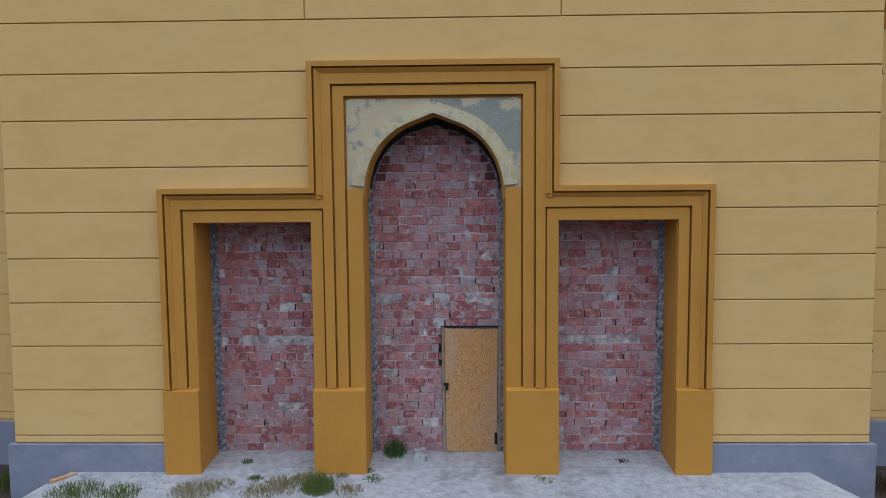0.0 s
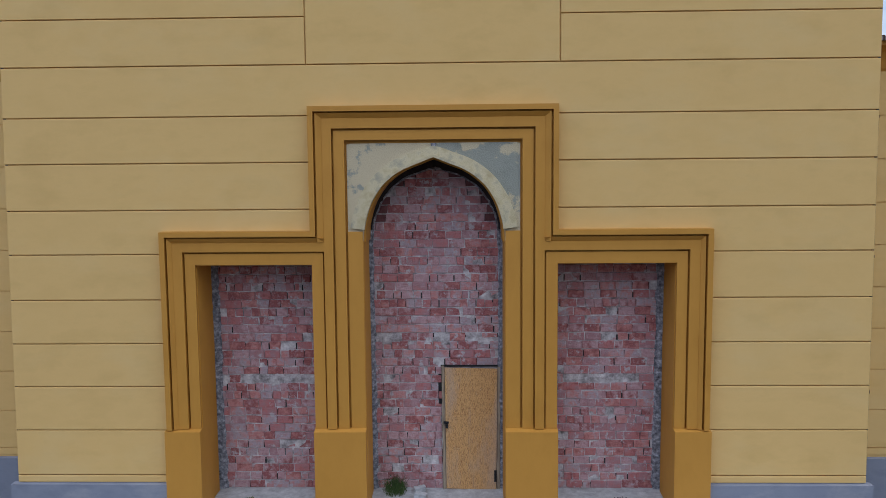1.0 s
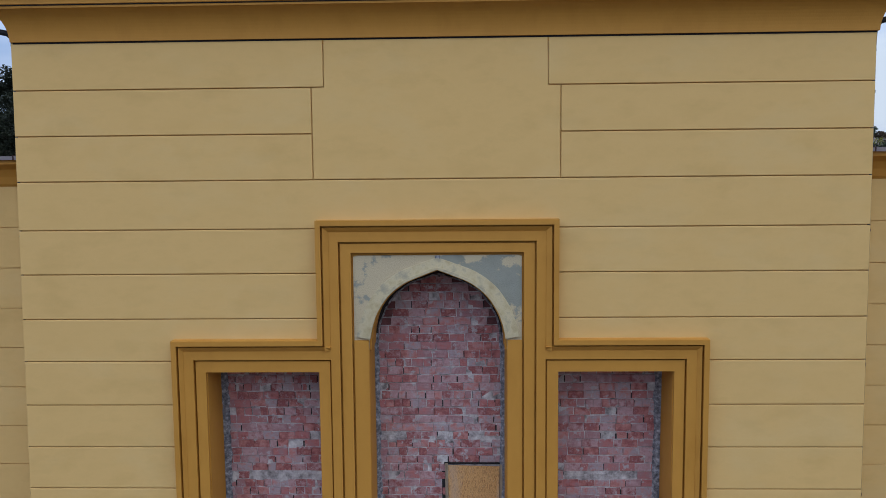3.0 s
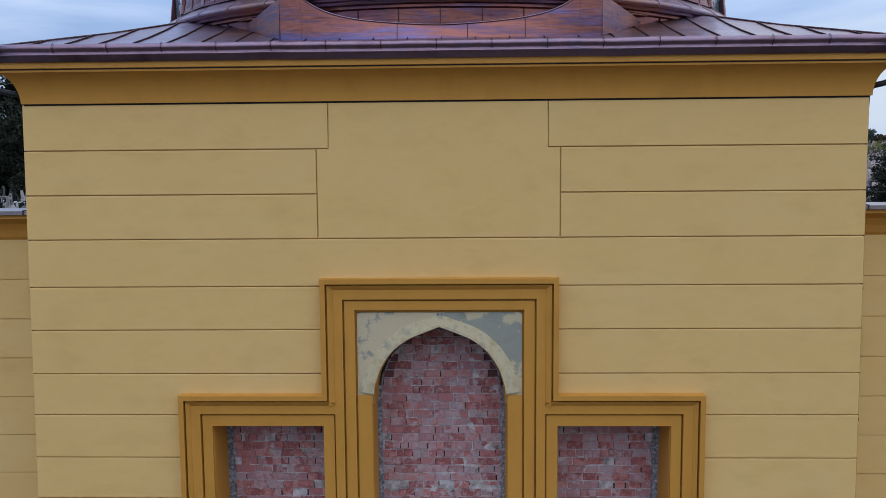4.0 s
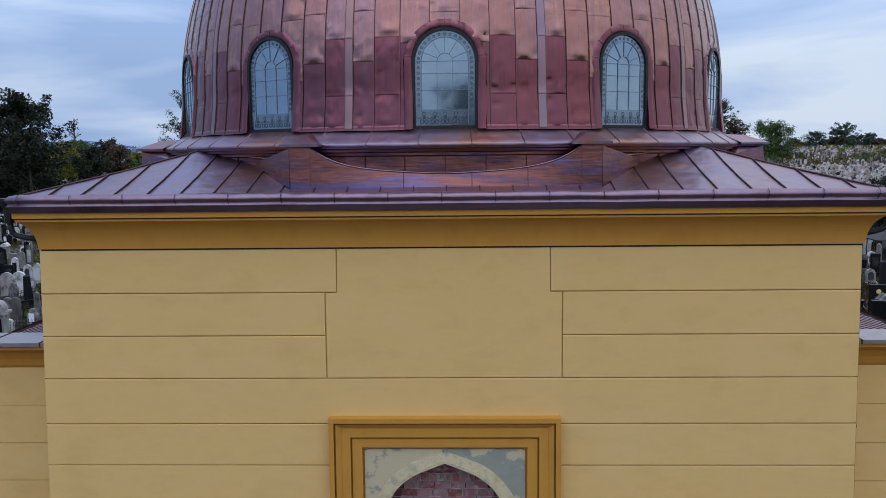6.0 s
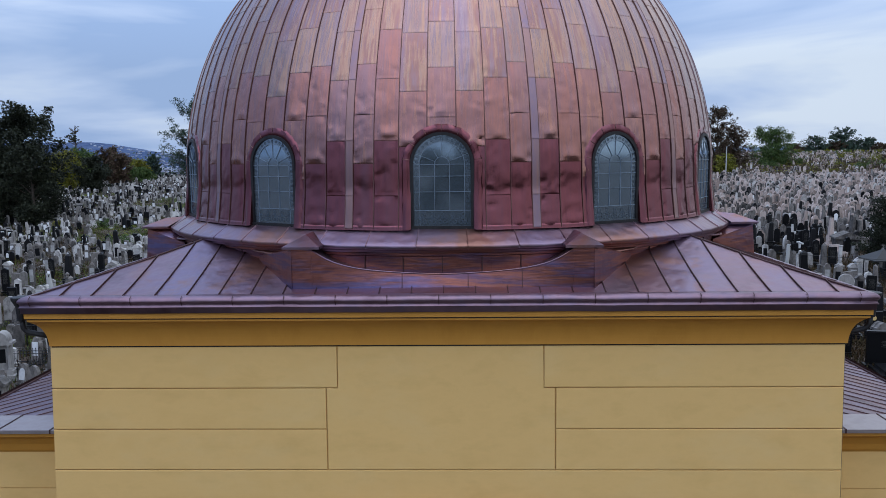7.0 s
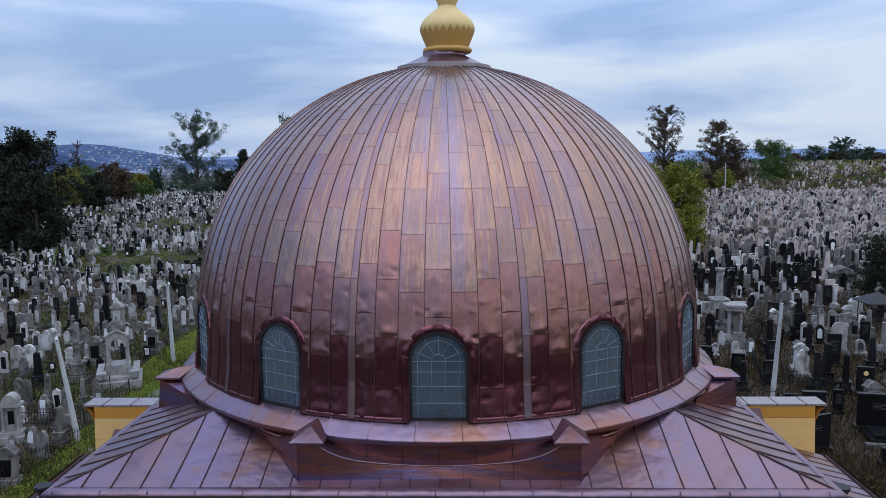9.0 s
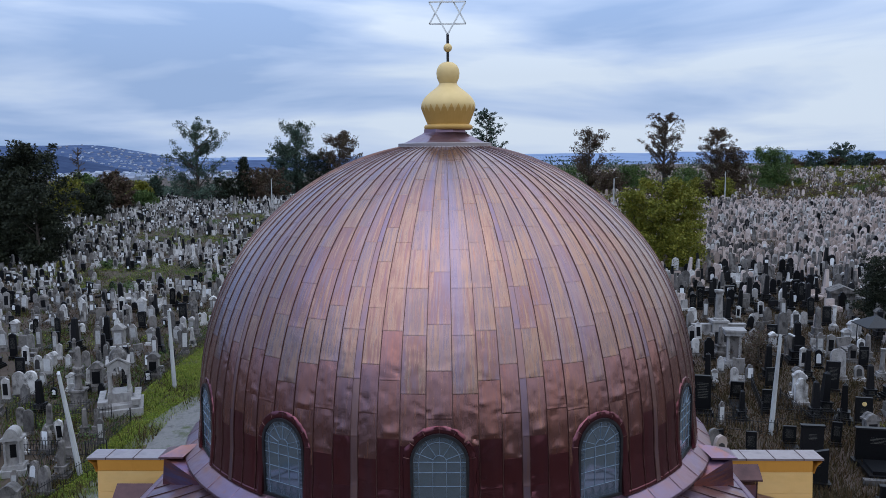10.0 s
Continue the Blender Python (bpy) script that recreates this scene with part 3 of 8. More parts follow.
# side surrounds
for s in (-1, 1):
    def leg(poly, y0, name="moulding", bev=0.006):
        bm = bmesh.new()
        prism(bm, [(s * x, z) for x, z in (poly if s > 0 else poly[::-1])], y0, 0.03)
        bevelled(bm, bev)
        part(name, lean(bm), M_OCHRE, portal)
    def arm(o, i, zo, zi, y0, y1, end):
        """Outer leg and lintel of a side surround in one L, from outer (o, zo) to inner (i, zi)."""
        bm = bmesh.new()
        def line(x, z, y):
            return [bm.verts.new((s * c[0], y, c[1])) for c in ((x, 1.495), (x, z), (end, z))]
        a, b, a2, b2 = line(o, zo, y1), line(i, zi, y0), line(o, zo, 0.03), line(i, zi, 0.03)
        for k in range(2):
            bm.faces.new((a[k], b[k], b[k + 1], a[k + 1]))
            bm.faces.new((a[k], a[k + 1], a2[k + 1], a2[k]))
            bm.faces.new((b[k], b2[k], b2[k + 1], b[k + 1]))
            bm.faces.new((a2[k], a2[k + 1], b2[k + 1], b2[k]))
        for k in (0, 2):
            bm.faces.new((a[k], a2[k], b2[k], b[k]))
        part("moulding", lean(bm), M_OCHRE, portal)
    arm(4.165, 4.085, 4.57, 4.49, -0.152, -0.152, 1.787)
    arm(4.085, 4.055, 4.49, 4.465, -0.05, -0.05, 1.757)
    arm(4.055, 3.99, 4.465, 4.395, -0.080, -0.135, 1.667)
    arm(3.99, 3.84, 4.395, 4.257, -0.088, -0.088, 1.665)
    arm(3.84, 3.812, 4.257, 4.229, 0.005, 0.005, 1.665)
    arm(3.812, 3.655, 4.229, 4.055, -0.060, -0.060, 1.69)
    leg([(1.69, 1.495), (1.862, 1.495), (1.862, 4.055), (1.69, 4.055)], -0.060)      # inner leg
    leg([(1.665, 1.495), (1.69, 1.495), (1.69, 4.206), (1.665, 4.206)], 0.0, bev=0.002)
    leg([(1.08, 1.495), (1.304, 1.495), (1.304, 4.55), (1.08, 4.55)], -0.040)
    # pedestals with a sloped top
    for x0, x1 in ((3.645, 4.20), (1.075, 1.875)):
        bm = bmesh.new()
        vs = box(bm, min(s * x0, s * x1), max(s * x0, s * x1), -0.165, 0.0, FLOOR - 0.05, 1.505)
        for v in vs:
            if v.co.z > 1.0 and v.co.y < -0.1:
                v.co.z, v.co.y = 1.470, -0.15
        bevelled(bm, 0.012, 2)
        part("pedestal", lean(bm), M_OCHRE, portal)
    # reveals of the side niche and soffit
    for x0, x1, z0, z1 in ((3.645, 3.665, FLOOR - 0.03, 4.06), (1.855, 1.875, FLOOR - 0.03, 4.06), (1.875, 3.645, 4.04, 4.06), (1.07, 1.088, FLOOR - 0.03, 4.55)):
        bm = bmesh.new()
        box(bm, min(s * x0, s * x1), max(s * x0, s * x1), -0.005, 0.68, z0, z1)
        part("reveal", lean(bm), M_OCHRE, portal)

# keel arch
KEEL = [(1.075, 4.40), (1.06, 4.64), (1.005, 4.86), (0.93, 5.04), (0.765, 5.275), (0.52, 5.465), (0.25, 5.58), (0.0, 5.675)]


def smooth_line(pts, k=5):
    out = []
    p = [Vector((*q, 0)) for q in pts]
    for i in range(len(p) - 1):
        a, b, c, d = p[max(i - 1, 0)], p[i], p[i + 1], p[min(i + 2, len(p) - 1)]
        for j in range(k):
            t = j / k
            v = 0.5 * ((2 * b) + (c - a) * t + (2 * a - 5 * b + 4 * c - d) * t * t + (3 * b - a - 3 * c + d) * t ** 3)
            out.append((v.x, v.y))
    return out + [pts[-1]]


arc = smooth_line(KEEL)


def arch_solid(inner, outer, y0, y1, ys=None):
    """A curved strip between two half outlines of equal length, mirrored, from y0 to y1."""
    bm = bmesh.new()
    a = [(x, z) for x, z in inner] + [(-x, z) for x, z in inner[-2::-1]]
    b = [(x, z) for x, z in outer] + [(-x, z) for x, z in outer[-2::-1]]
    F = [[bm.verts.new((x, y, z)) for x, z in line] for line, y in ((a, y0), (b, y0 if ys is None else ys), (b, y1), (a, y1))]
    k = len(a)
    for i in range(k - 1):
        for j in range(4):
            p, q = F[j], F[(j + 1) % 4]
            bm.faces.new((p[i], p[i + 1], q[i + 1], q[i]))
    bm.faces.new([f[0] for f in F])
    bm.faces.new([f[-1] for f in F][::-1])
    return bm


spandrel = []
for i, (x, z) in enumerate(arc):
    t = i / (len(arc) - 1)
    spandrel.append((1.304, 4.40 + 1.475 * min(1, t / 0.55)) if t < 0.55 else (1.304 * (1 - (t - 0.55) / 0.45), 5.875))
spandrel[-1] = (0.0, 5.875)
part("spandrel", lean(arch_solid(arc, spandrel, -0.014, 0.56)), M_SPANDREL, portal, "patchy grey and cream unpainted spandrel plaster")
outer = []
for i, (x, z) in enumerate(arc):
    t = i / (len(arc) - 1)
    j0, j1 = arc[max(i - 1, 0)], arc[min(i + 1, len(arc) - 1)]
    n_ = Vector((j1[1] - j0[1], -(j1[0] - j0[0]))).normalized()
    wd = 0.20 - 0.04 * t
    outer.append((x + n_.x * wd, z + n_.y * wd))
outer[-1] = (0.0, 5.835)
outer = [(min(max(0, x), 1.262), max(z, 4.545)) for x, z in outer]
inner = [(max(0.0, x * 0.985), z - 0.012) for x, z in arc]
lo = next(i for i, p in enumerate(arc) if p[1] > 4.545)
part("archivolt", lean(arch_solid(inner[lo:], outer[lo:], -0.07, 0.02, -0.05)), M_ARCH, portal, "raised cream unpainted keel-arch band")
part("arch_bead", lean(arch_solid([(max(0, x * 0.985), z - 0.014) for x, z in arc[lo:]], [(max(0, x * 0.985 + 0.035), z + 0.022) for x, z in arc[lo:]], -0.082, 0.0)), M_ARCH, portal)
part("arch_soffit", lean(arch_solid([(max(0, x - 0.03), z - 0.035) for x, z in arc], arc, 0.05, 0.66)), M_OCHRE, portal)
bm = bmesh.new()
box(bm, -0.035, 0.045, -0.03, 0.0, 5.82, 5.872)
bevelled(bm, 0.012)
part("keystone_knob", lean(bm), M_ROUGH, portal)

# ---- brick infills ----
BY = 0.60                          # face of the bricks
CH, BW = 0.1395, 0.262


def brick_mesh(w, h, seed, stuff_=M_BRICK):
    bm = bmesh.new()
    box(bm, -w / 2, w / 2, 0, 0.08, -h / 2, h / 2)
    rnd = random.Random(seed)
    for v in bm.verts:
        v.co += Vector((rnd.uniform(-1, 1) * 0.009, rnd.uniform(-1, 1) * 0.004, rnd.uniform(-1, 1) * 0.006))
    front = [e for e in bm.edges if all(v.co.y < 0.01 for v in e.verts)]
    bmesh.ops.bevel(bm, geom=front, offset=0.007, segments=1, affect="EDGES")
    return finish("brick", bm, stuff_)


BRICKS = {k: [brick_mesh(w - 0.007, CH - 0.009, s * 7 + i) for s in range(4)] for i, (k, w) in enumerate((("stretcher", BW), ("header", 0.136), ("cut", 0.19)))}
DARK_BRICKS = {k: brick_mesh(w - 0.012, CH - 0.013, 91, M_BRICK_DARK) for k, w in (("stretcher", BW), ("header", 0.136), ("cut", 0.19))}
ODD = random.Random(5)


def inside_arch(x, z):
    if z < 4.45:
        return abs(x) < 1.07
    for (xa, za), (xb, zb) in zip(arc, arc[1:]):
        if za <= z <= zb:
            return abs(x) < xa + (xb - xa) * (z - za) / (zb - za + 1e-9)
    return False


def infill(name, label, x0, x1, z1, hole=None, arched=False, tie_z=2.02):
    w = empty(name, label, "brick wall", "brick infills of the portal", "structure")
    bm = bmesh.new()
    if arched:
        prism(bm, [(x, z) for x, z in [(1.1, FLOOR - 0.05)] + [(x + 0.04, z + 0.03) for x, z in arc] + [(-x - 0.04, z + 0.03) for x, z in arc[-2::-1]] + [(-1.1, FLOOR - 0.05)]], BY + 0.008, BY + 0.3)
    else:
        box(bm, x0 - 0.1, x1 + 0.1, BY + 0.008, BY + 0.3, FLOOR - 0.05, z1 + 0.05)
    part("mortar_bed", bm, M_MORTAR, w)
    count, z, k = 0, FLOOR + CH / 2, 0
    rest, gaps = bmesh.new(), bmesh.new()
    while z < z1:
        header = ODD.random() < 0.3
        tie = abs(z - tie_z) < CH / 2
        spans = [(x0, x1)]
        if arched:
            w_ = next((q / 100 for q in range(107, 5, -1) if inside_arch(q / 100, z + 0.05)), 0.0)
            spans = [(-w_, w_)] if w_ > 0.1 else []
        if hole and z < hole[2] + CH * 0.3:
            spans = [(x0, hole[0] - 0.045), (hole[1] + 0.045, x1)]
        for sa, sb in spans:
            x = sa - ODD.uniform(0, 0.12)
            while x < sb - 0.02:
                r = ODD.random()
                kind = ("header" if r < 0.75 else "cut") if header else ("stretcher" if r < 0.82 else "header" if r < 0.92 else "cut")
                wd = {"stretcher": BW, "header": 0.136, "cut": 0.19}[kind]
                a, b = max(x, sa), min(x + wd, sb)
                x += wd
                if b - a < 0.03 or ODD.random() < 0.012 or (tie and ODD.random() < 0.7):
                    continue
                m = pose((a + b) / 2, BY + ODD.uniform(-0.012, 0.008), z + ODD.uniform(-0.005, 0.005), 0, ODD.uniform(-1.3, 1.3), ODD.uniform(-1.2, 1.2)) @ Matrix.Diagonal(((b - a) / wd, 1, ODD.uniform(0.93, 1.02), 1))
                # bricks close to the arch edge take the darker, shade-toned material
                near_arch = arched and z > 4.6 and not (inside_arch(abs(a) + 0.09, z + 0.10) and inside_arch(abs(b) + 0.09, z + 0.10))
                if ODD.random() < 0.45:
                    box(gaps, b - ODD.uniform(0.008, 0.020), b + 0.006, BY + 0.006, BY + 0.02, z - CH * 0.42, z + CH * ODD.uniform(0.2, 0.44))
                if near_arch:
                    piece("brick", DARK_BRICKS[kind], w, m)
                elif count < 300:
                    piece("brick", ODD.choice(BRICKS[kind]), w, m)
                else:
                    b0 = len(rest.verts)
                    rest.from_mesh(ODD.choice(BRICKS[kind]))
                    rest.verts.ensure_lookup_table()
                    bmesh.ops.transform(rest, matrix=m, verts=rest.verts[b0:])
                count += 1
        z += CH
        k += 1
    if len(rest.verts):
        ob = part("upper_bricks", rest, M_BRICK, w)
        ob["kind"] = "stuff"
    else:
        rest.free()
    part("open_joint", gaps, M_DARK_GAP, w, "dark open joints between bricks")["kind"] = "stuff"
    # smeared concrete tie course
    bm = bmesh.new()
    box(bm, x0 + 0.01, x1 - 0.01, BY + 0.001, BY + 0.05, tie_z - CH * 0.42, tie_z + CH * 0.40)
    bmesh.ops.subdivide_edges(bm, edges=[e for e in bm.edges if e.calc_length() > 0.5], cuts=30)
    roughen(bm, 0.012, 9)
    part("tie_course", bm, M_MORTAR, w)
    # ragged cement at both sides
    for c, sgn in ((x0, 1), (x1, -1)):
        bm = bmesh.new()
        zt = z1 if not arched else 4.5
        k = int((zt - FLOOR) / 0.05)
        prev = None
        for i in range(k + 1):
            zz = FLOOR - 0.02 + (zt - FLOOR + 0.03) * i / k
            wd = 0.062 + 0.03 * noise.noise(Vector((c * 3, zz * 4, 1)))
            dy = 0.02 * noise.noise(Vector((c * 5, zz * 9, 7)))
            ring = [bm.verts.new(p) for p in ((c - sgn * 0.09, BY - 0.06 + dy, zz), (c + sgn * wd * 0.45, BY - 0.045 + dy, zz), (c + sgn * wd, BY - 0.008, zz), (c + sgn * wd, BY + 0.03, zz), (c - sgn * 0.09, BY + 0.03, zz))]
            if prev:
                for j in range(5):
                    bm.faces.new((prev[j], prev[(j + 1) % 5], ring[(j + 1) % 5], ring[j]))
            prev = ring
        roughen(bm, 0.018, 17)
        part("ragged_cement", bm, M_ROUGH, w)
    return w


infill("infill_left", "weathered pinkish hollow-brick infill of a side niche", -3.60, -1.90, 4.02)
infill("infill_right", "weathered pinkish hollow-brick infill of a side niche", 1.90, 3.60, 4.02)
infill("infill_middle", "smeared red hollow-brick infill under the keel arch", -1.06, 1.06, 5.62, hole=(0.12, 1.0, 2.26), arched=True, tie_z=2.68)
# near-black strip under the arch: the gap's shade put into the colour
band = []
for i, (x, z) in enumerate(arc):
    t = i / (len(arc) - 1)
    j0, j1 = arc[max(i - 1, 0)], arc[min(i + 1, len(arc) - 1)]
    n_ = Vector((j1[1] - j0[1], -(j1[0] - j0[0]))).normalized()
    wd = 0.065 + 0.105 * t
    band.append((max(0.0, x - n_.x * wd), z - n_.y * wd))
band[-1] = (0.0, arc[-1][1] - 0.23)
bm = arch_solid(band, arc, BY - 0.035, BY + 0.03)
roughen(bm, 0.014, 14)
thing("packing_band", bm, M_DARK_GAP, "dark strip for the shaded gap between keel arch and bricks", "brick packing", "", "structure")
bm = bmesh.new()
tube(bm, [(x, BY - 0.03, z) for x, z in band[:-1]] + [(-x, BY - 0.03, z) for x, z in band[::-1]], 0.016, 6)
roughen(bm, 0.012, 12)
thing("cement_edge", bm, M_ROUGH, "ragged cement line along the keel arch over bricks", "cement", "", "structure")

# ---- board door ----
door = empty("door_1", "weathered strand-board door shut with a small padlock", "door", "", "structure")
bm = bmesh.new()
prism(bm, [(0.14, 0.185), (0.965, 0.165), (0.985, 2.225), (0.125, 2.245)], BY - 0.065, BY - 0.045)
bevelled(bm, 0.004)
part("board", bm, M_OSB, door, "orange strand board, bleached along its foot")
for poly in ([(0.085, 0.17), (0.132, 0.17), (0.118, 2.27), (0.075, 2.27)], [(0.972, 0.17), (1.03, 0.17), (1.035, 2.25), (0.99, 2.25)]):
    bm = bmesh.new()
    prism(bm, poly, BY - 0.05, BY + 0.03)
    bevelled(bm, 0.004)
    part("jamb", bm, M_WOOD, door)
bm = bmesh.new()
box(bm, 0.06, 1.05, BY - 0.02, BY + 0.05, 2.252, 2.278)
part("lintel", bm, M_IRON, door)
# solid black strip stands in for the unlit gap left of the door
bm = bmesh.new()
box(bm, 0.02, 0.075, BY - 0.004, BY + 0.02, 1.62, 2.24)
part("gap_board", bm, M_IRON, door)
bm = bmesh.new()
box(bm, 0.10, 0.185, BY - 0.085, BY - 0.06, 1.305, 1.34)
part("hasp", bm, M_IRON, door)
bm = bmesh.new()
box(bm, 0.135, 0.175, BY - 0.11, BY - 0.085, 1.235, 1.30)
bevelled(bm, 0.008, 2)
tube(bm, [(0.142 + 0.013 * (1 - math.cos(a)), BY - 0.097, 1.30 + 0.03 * math.sin(a)) for a in [i * math.pi / 8 for i in range(9)]], 0.005, 6)
part("padlock", bm, M_IRON, door)
bm = bmesh.new()
box(bm, 0.93, 0.97, BY - 0.07, BY - 0.065, 0.3, 0.5)
part("hinge", bm, M_IRON, door)

# ---- cornice and gutter of the main block ----
CORN = [(0.00, 9.10), (-0.004, 9.178), (-0.038, 9.18), (-0.040, 9.23), (-0.045, 9.28), (-0.053, 9.33), (-0.065, 9.38), (-0.081, 9.43), (-0.102, 9.48), (-0.128, 9.525), (-0.160, 9.565), (-0.196, 9.60), (-0.236, 9.63), (-0.256, 9.64), (-0.258, 9.685), (-0.285, 9.695), (-0.285, 9.80), (0.3, 9.80)]
EAVE = [(-0.25, 9.78), (-0.318, 9.785), (-0.318, 9.868), (-0.338, 9.876), (-0.338, 9.892), (-0.318, 9.902), (-0.322, 9.94), (-0.346, 9.965), (-0.350, 9.99), (-0.330, 10.022), (-0.29, 10.05), (-0.235, 10.058), (-0.16, 10.062), (-0.1, 9.9)]


def square_sweep(bm, prof, h0, cx=DX, cy=DY, wob=0.0, div=1):
    """A profile of (outward offset as negative y, z) carried round a square of half width h0, mitred at the corners."""
    rings = []
    corners = [(-1, -1), (1, -1), (1, 1), (-1, 1)]
    for c in range(4):
        a, b = corners[c], corners[(c + 1) % 4]
        for i in range(div):
            t = i / div
            sx, sy = a[0] + (b[0] - a[0]) * t, a[1] + (b[1] - a[1]) * t
            w = wob * noise.noise(Vector((sx * 9, sy * 9, 3)))
            rings.append([bm.verts.new((cx + sx * (h0 - o), cy + sy * (h0 - o), z + w)) for o, z in prof])
    k = len(rings)
    for i in range(k):
        p, q = rings[i], rings[(i + 1) % k]
        for j in range(len(prof) - 1):
            bm.faces.new((p[j], p[j + 1], q[j + 1], q[j]))


cornice = empty("cornice", "deep ochre cove cornice under the copper eaves", "cornice", "", "structure")
bm = bmesh.new()
square_sweep(bm, CORN, 6.50)
part("cove", bm, M_OCHRE, cornice)
# flat near-black strips drawn for the shadow lines below cove and fascia
for prof in ([(-0.008, 9.152), (-0.010, 9.179)], [(-0.262, 9.672), (-0.268, 9.6945)]):
    bm = bmesh.new()
    square_sweep(bm, prof, 6.50)
    part("open_joint", bm, M_DARK_GAP, cornice, "dark strip for the shadow gap along the cornice moulding")
M_GUTTER = material("copper_gutter", [(0.150, 0.090, 0.114), (0.215, 0.135, 0.166), (0.180, 0.128, 0.175)], 2.0, (1, 1, 1), 0.40, 0.08, metal=0.8, bump=0.2, bump_scale=6, dent=0.4, dent_scale=2.5)
gutter = empty("gutter", "dented brown copper gutter along the eaves", "gutter", "", "structure")
bm = bmesh.new()
square_sweep(bm, EAVE, 6.50, wob=0.008, div=26)
part("trough", bm, M_GUTTER, gutter, smooth=True)
bm = bmesh.new()
for i in range(17):
    x = -6.6 + 13.2 * i / 16
    tube(bm, [(x, -0.30 + 0.07, 9.885), (x, -0.335 + 0.07, 9.94), (x, -0.37 + 0.07, 9.985), (x, -0.35 + 0.07, 10.035), (x, -0.30 + 0.07, 10.062)], 0.006, 5)
part("gutter_joint", bm, M_COPPER_DARK, gutter)
for s in (-1, 1):
    pipe = empty("downpipe", "dark brown copper downpipe with a curved swan neck", "downpipe", "downpipes of the main block")
    bm = bmesh.new()
    turned(bm, [(0.0, -0.26), (0.07, -0.24), (0.085, 0.0), (0.15, 0.12), (0.15, 0.16), (0.0, 0.16)], 10, (s * 6.97, 0.12, 9.84))
    part("hopper", bm, M_IRON, pipe)
    bm = bmesh.new()
    x = s * 6.97
    def pipe_at(z):
        return (s * (half(z, s) + 0.036), 0.22 - 0.03 * (9 - z), z)
    q = pipe_at(8.9)
    tube(bm, [(x, 0.12, 9.62), (x - s * 0.015, 0.13, 9.47), (x - s * 0.07, 0.14, 9.40), ((x + q[0]) / 2, 0.15, 9.365), (q[0] + s * 0.06, 0.16, 9.335), (q[0] + s * 0.012, q[1], 9.27), (q[0], q[1], 9.16), q], 0.046, 9)
    part("swan_neck", bm, M_IRON, pipe, smooth=True)
    bm = bmesh.new()
    tube(bm, [pipe_at(z) for z in (8.95, 6.0, 3.0, 0.2, -0.2)], 0.042, 9)
    part("pipe", bm, M_IRON, pipe, smooth=True)
    for z in (8.3, 6.2, 4.1, 2.0):
        bm = bmesh.new()
        tube(bm, [pipe_at(z - 0.02), pipe_at(z + 0.02)], 0.052, 9)
        part("bracket", bm, M_IRON, pipe)

# ---- hipped copper roof round the drum ----
EH = 6.74                          # half width at the eaves


def roof_z(d):
    return 10.035 + 0.27 * d + 0.022 * d * d


def roof_strip(u0, u1):
    bm = bmesh.new()
    cols = []
    for u in (u0, (u0 + u1) / 2, u1):
        dm = min(EH - abs(u), 3.4)
        cols.append([bm.verts.new((u, -EH + dm * t, roof_z(dm * t))) for t in (0, 0.33, 0.66, 1)])
    for a, b in zip(cols, cols[1:]):
        for j in range(3):
            bm.faces.new((a[j], b[j], b[j + 1], a[j + 1]))
    dm = min(EH - abs(u0), 3.4)                                   # standing seam
    line = [(-EH + dm * t, roof_z(dm * t)) for t in (0.02, 0.33, 0.66, 1)]
    for (ya, za), (yb, zb) in zip(line, line[1:]):
        v = [bm.verts.new(c) for c in ((u0 - 0.009, ya, za - 0.01), (u0 + 0.009, ya, za - 0.01), (u0 + 0.006, ya, za + 0.024), (u0 - 0.006, ya, za + 0.024),
                                       (u0 - 0.009, yb, zb - 0.01), (u0 + 0.009, yb, zb - 0.01), (u0 + 0.006, yb, zb + 0.024), (u0 - 0.006, yb, zb + 0.024))]
        for f in ((0, 1, 2, 3), (7, 6, 5, 4), (0, 3, 7, 4), (2, 1, 5, 6), (3, 2, 6, 7)):
            bm.faces.new([v[i] for i in f]).material_index = 1
    bmesh.ops.remove_doubles(bm, verts=bm.verts, dist=1e-5)
    me = finish("roof_sheet", bm, M_COPPER_ROOF)
    me.materials.append(M_COPPER_DARK)
    return me


roof = empty("roof", "low hipped standing-seam copper roof, purple-brown", "roof", "", "structure", at=(DX, DY, 0))
us = [-EH + 0.52 * i for i in range(26)] + [EH - 0.001]
strips = [roof_strip(a, b) for a, b in zip(us, us[1:])]
for q in range(4):
    for me in strips:
        piece("roof_sheet", me, roof, Matrix.Rotation(radians(90 * q), 4, "Z"))
    bm = bmesh.new()
    tube(bm, [(-EH + d + 0.02, -EH + d + 0.02, roof_z(d) + 0.012) for d in (0, 1.2, 2.4, 3.4)], 0.014, 6)
    hip = part("hip_seam", bm, M_COPPER_DARK, roof)
    hip.matrix_basis = Matrix.Rotation(radians(90 * q), 4, "Z")

# ---- drum base, ring ledge and the four square bays ----
M_COPPER_BAY = material("copper_bay", [(0.222, 0.067, 0.065), (0.152, 0.073, 0.095), (0.289, 0.107, 0.078), (0.141, 0.081, 0.122), (0.237, 0.077, 0.074)], 0.9, (0.6, 0.6, 6.0), 0.36, 0.1, metal=0.9, bump=0.14, bump_scale=6, dent=0.16, dent_scale=3.0, stain=(0.140, 0.118, 0.240), stain_scale=0.30, stain_lo=0.52, stain_hi=0.62)
drum = empty("drum", "copper-clad drum base with a sloping ring ledge", "drum", "", "structure", at=(DX, DY, 0))
bm = bmesh.new()
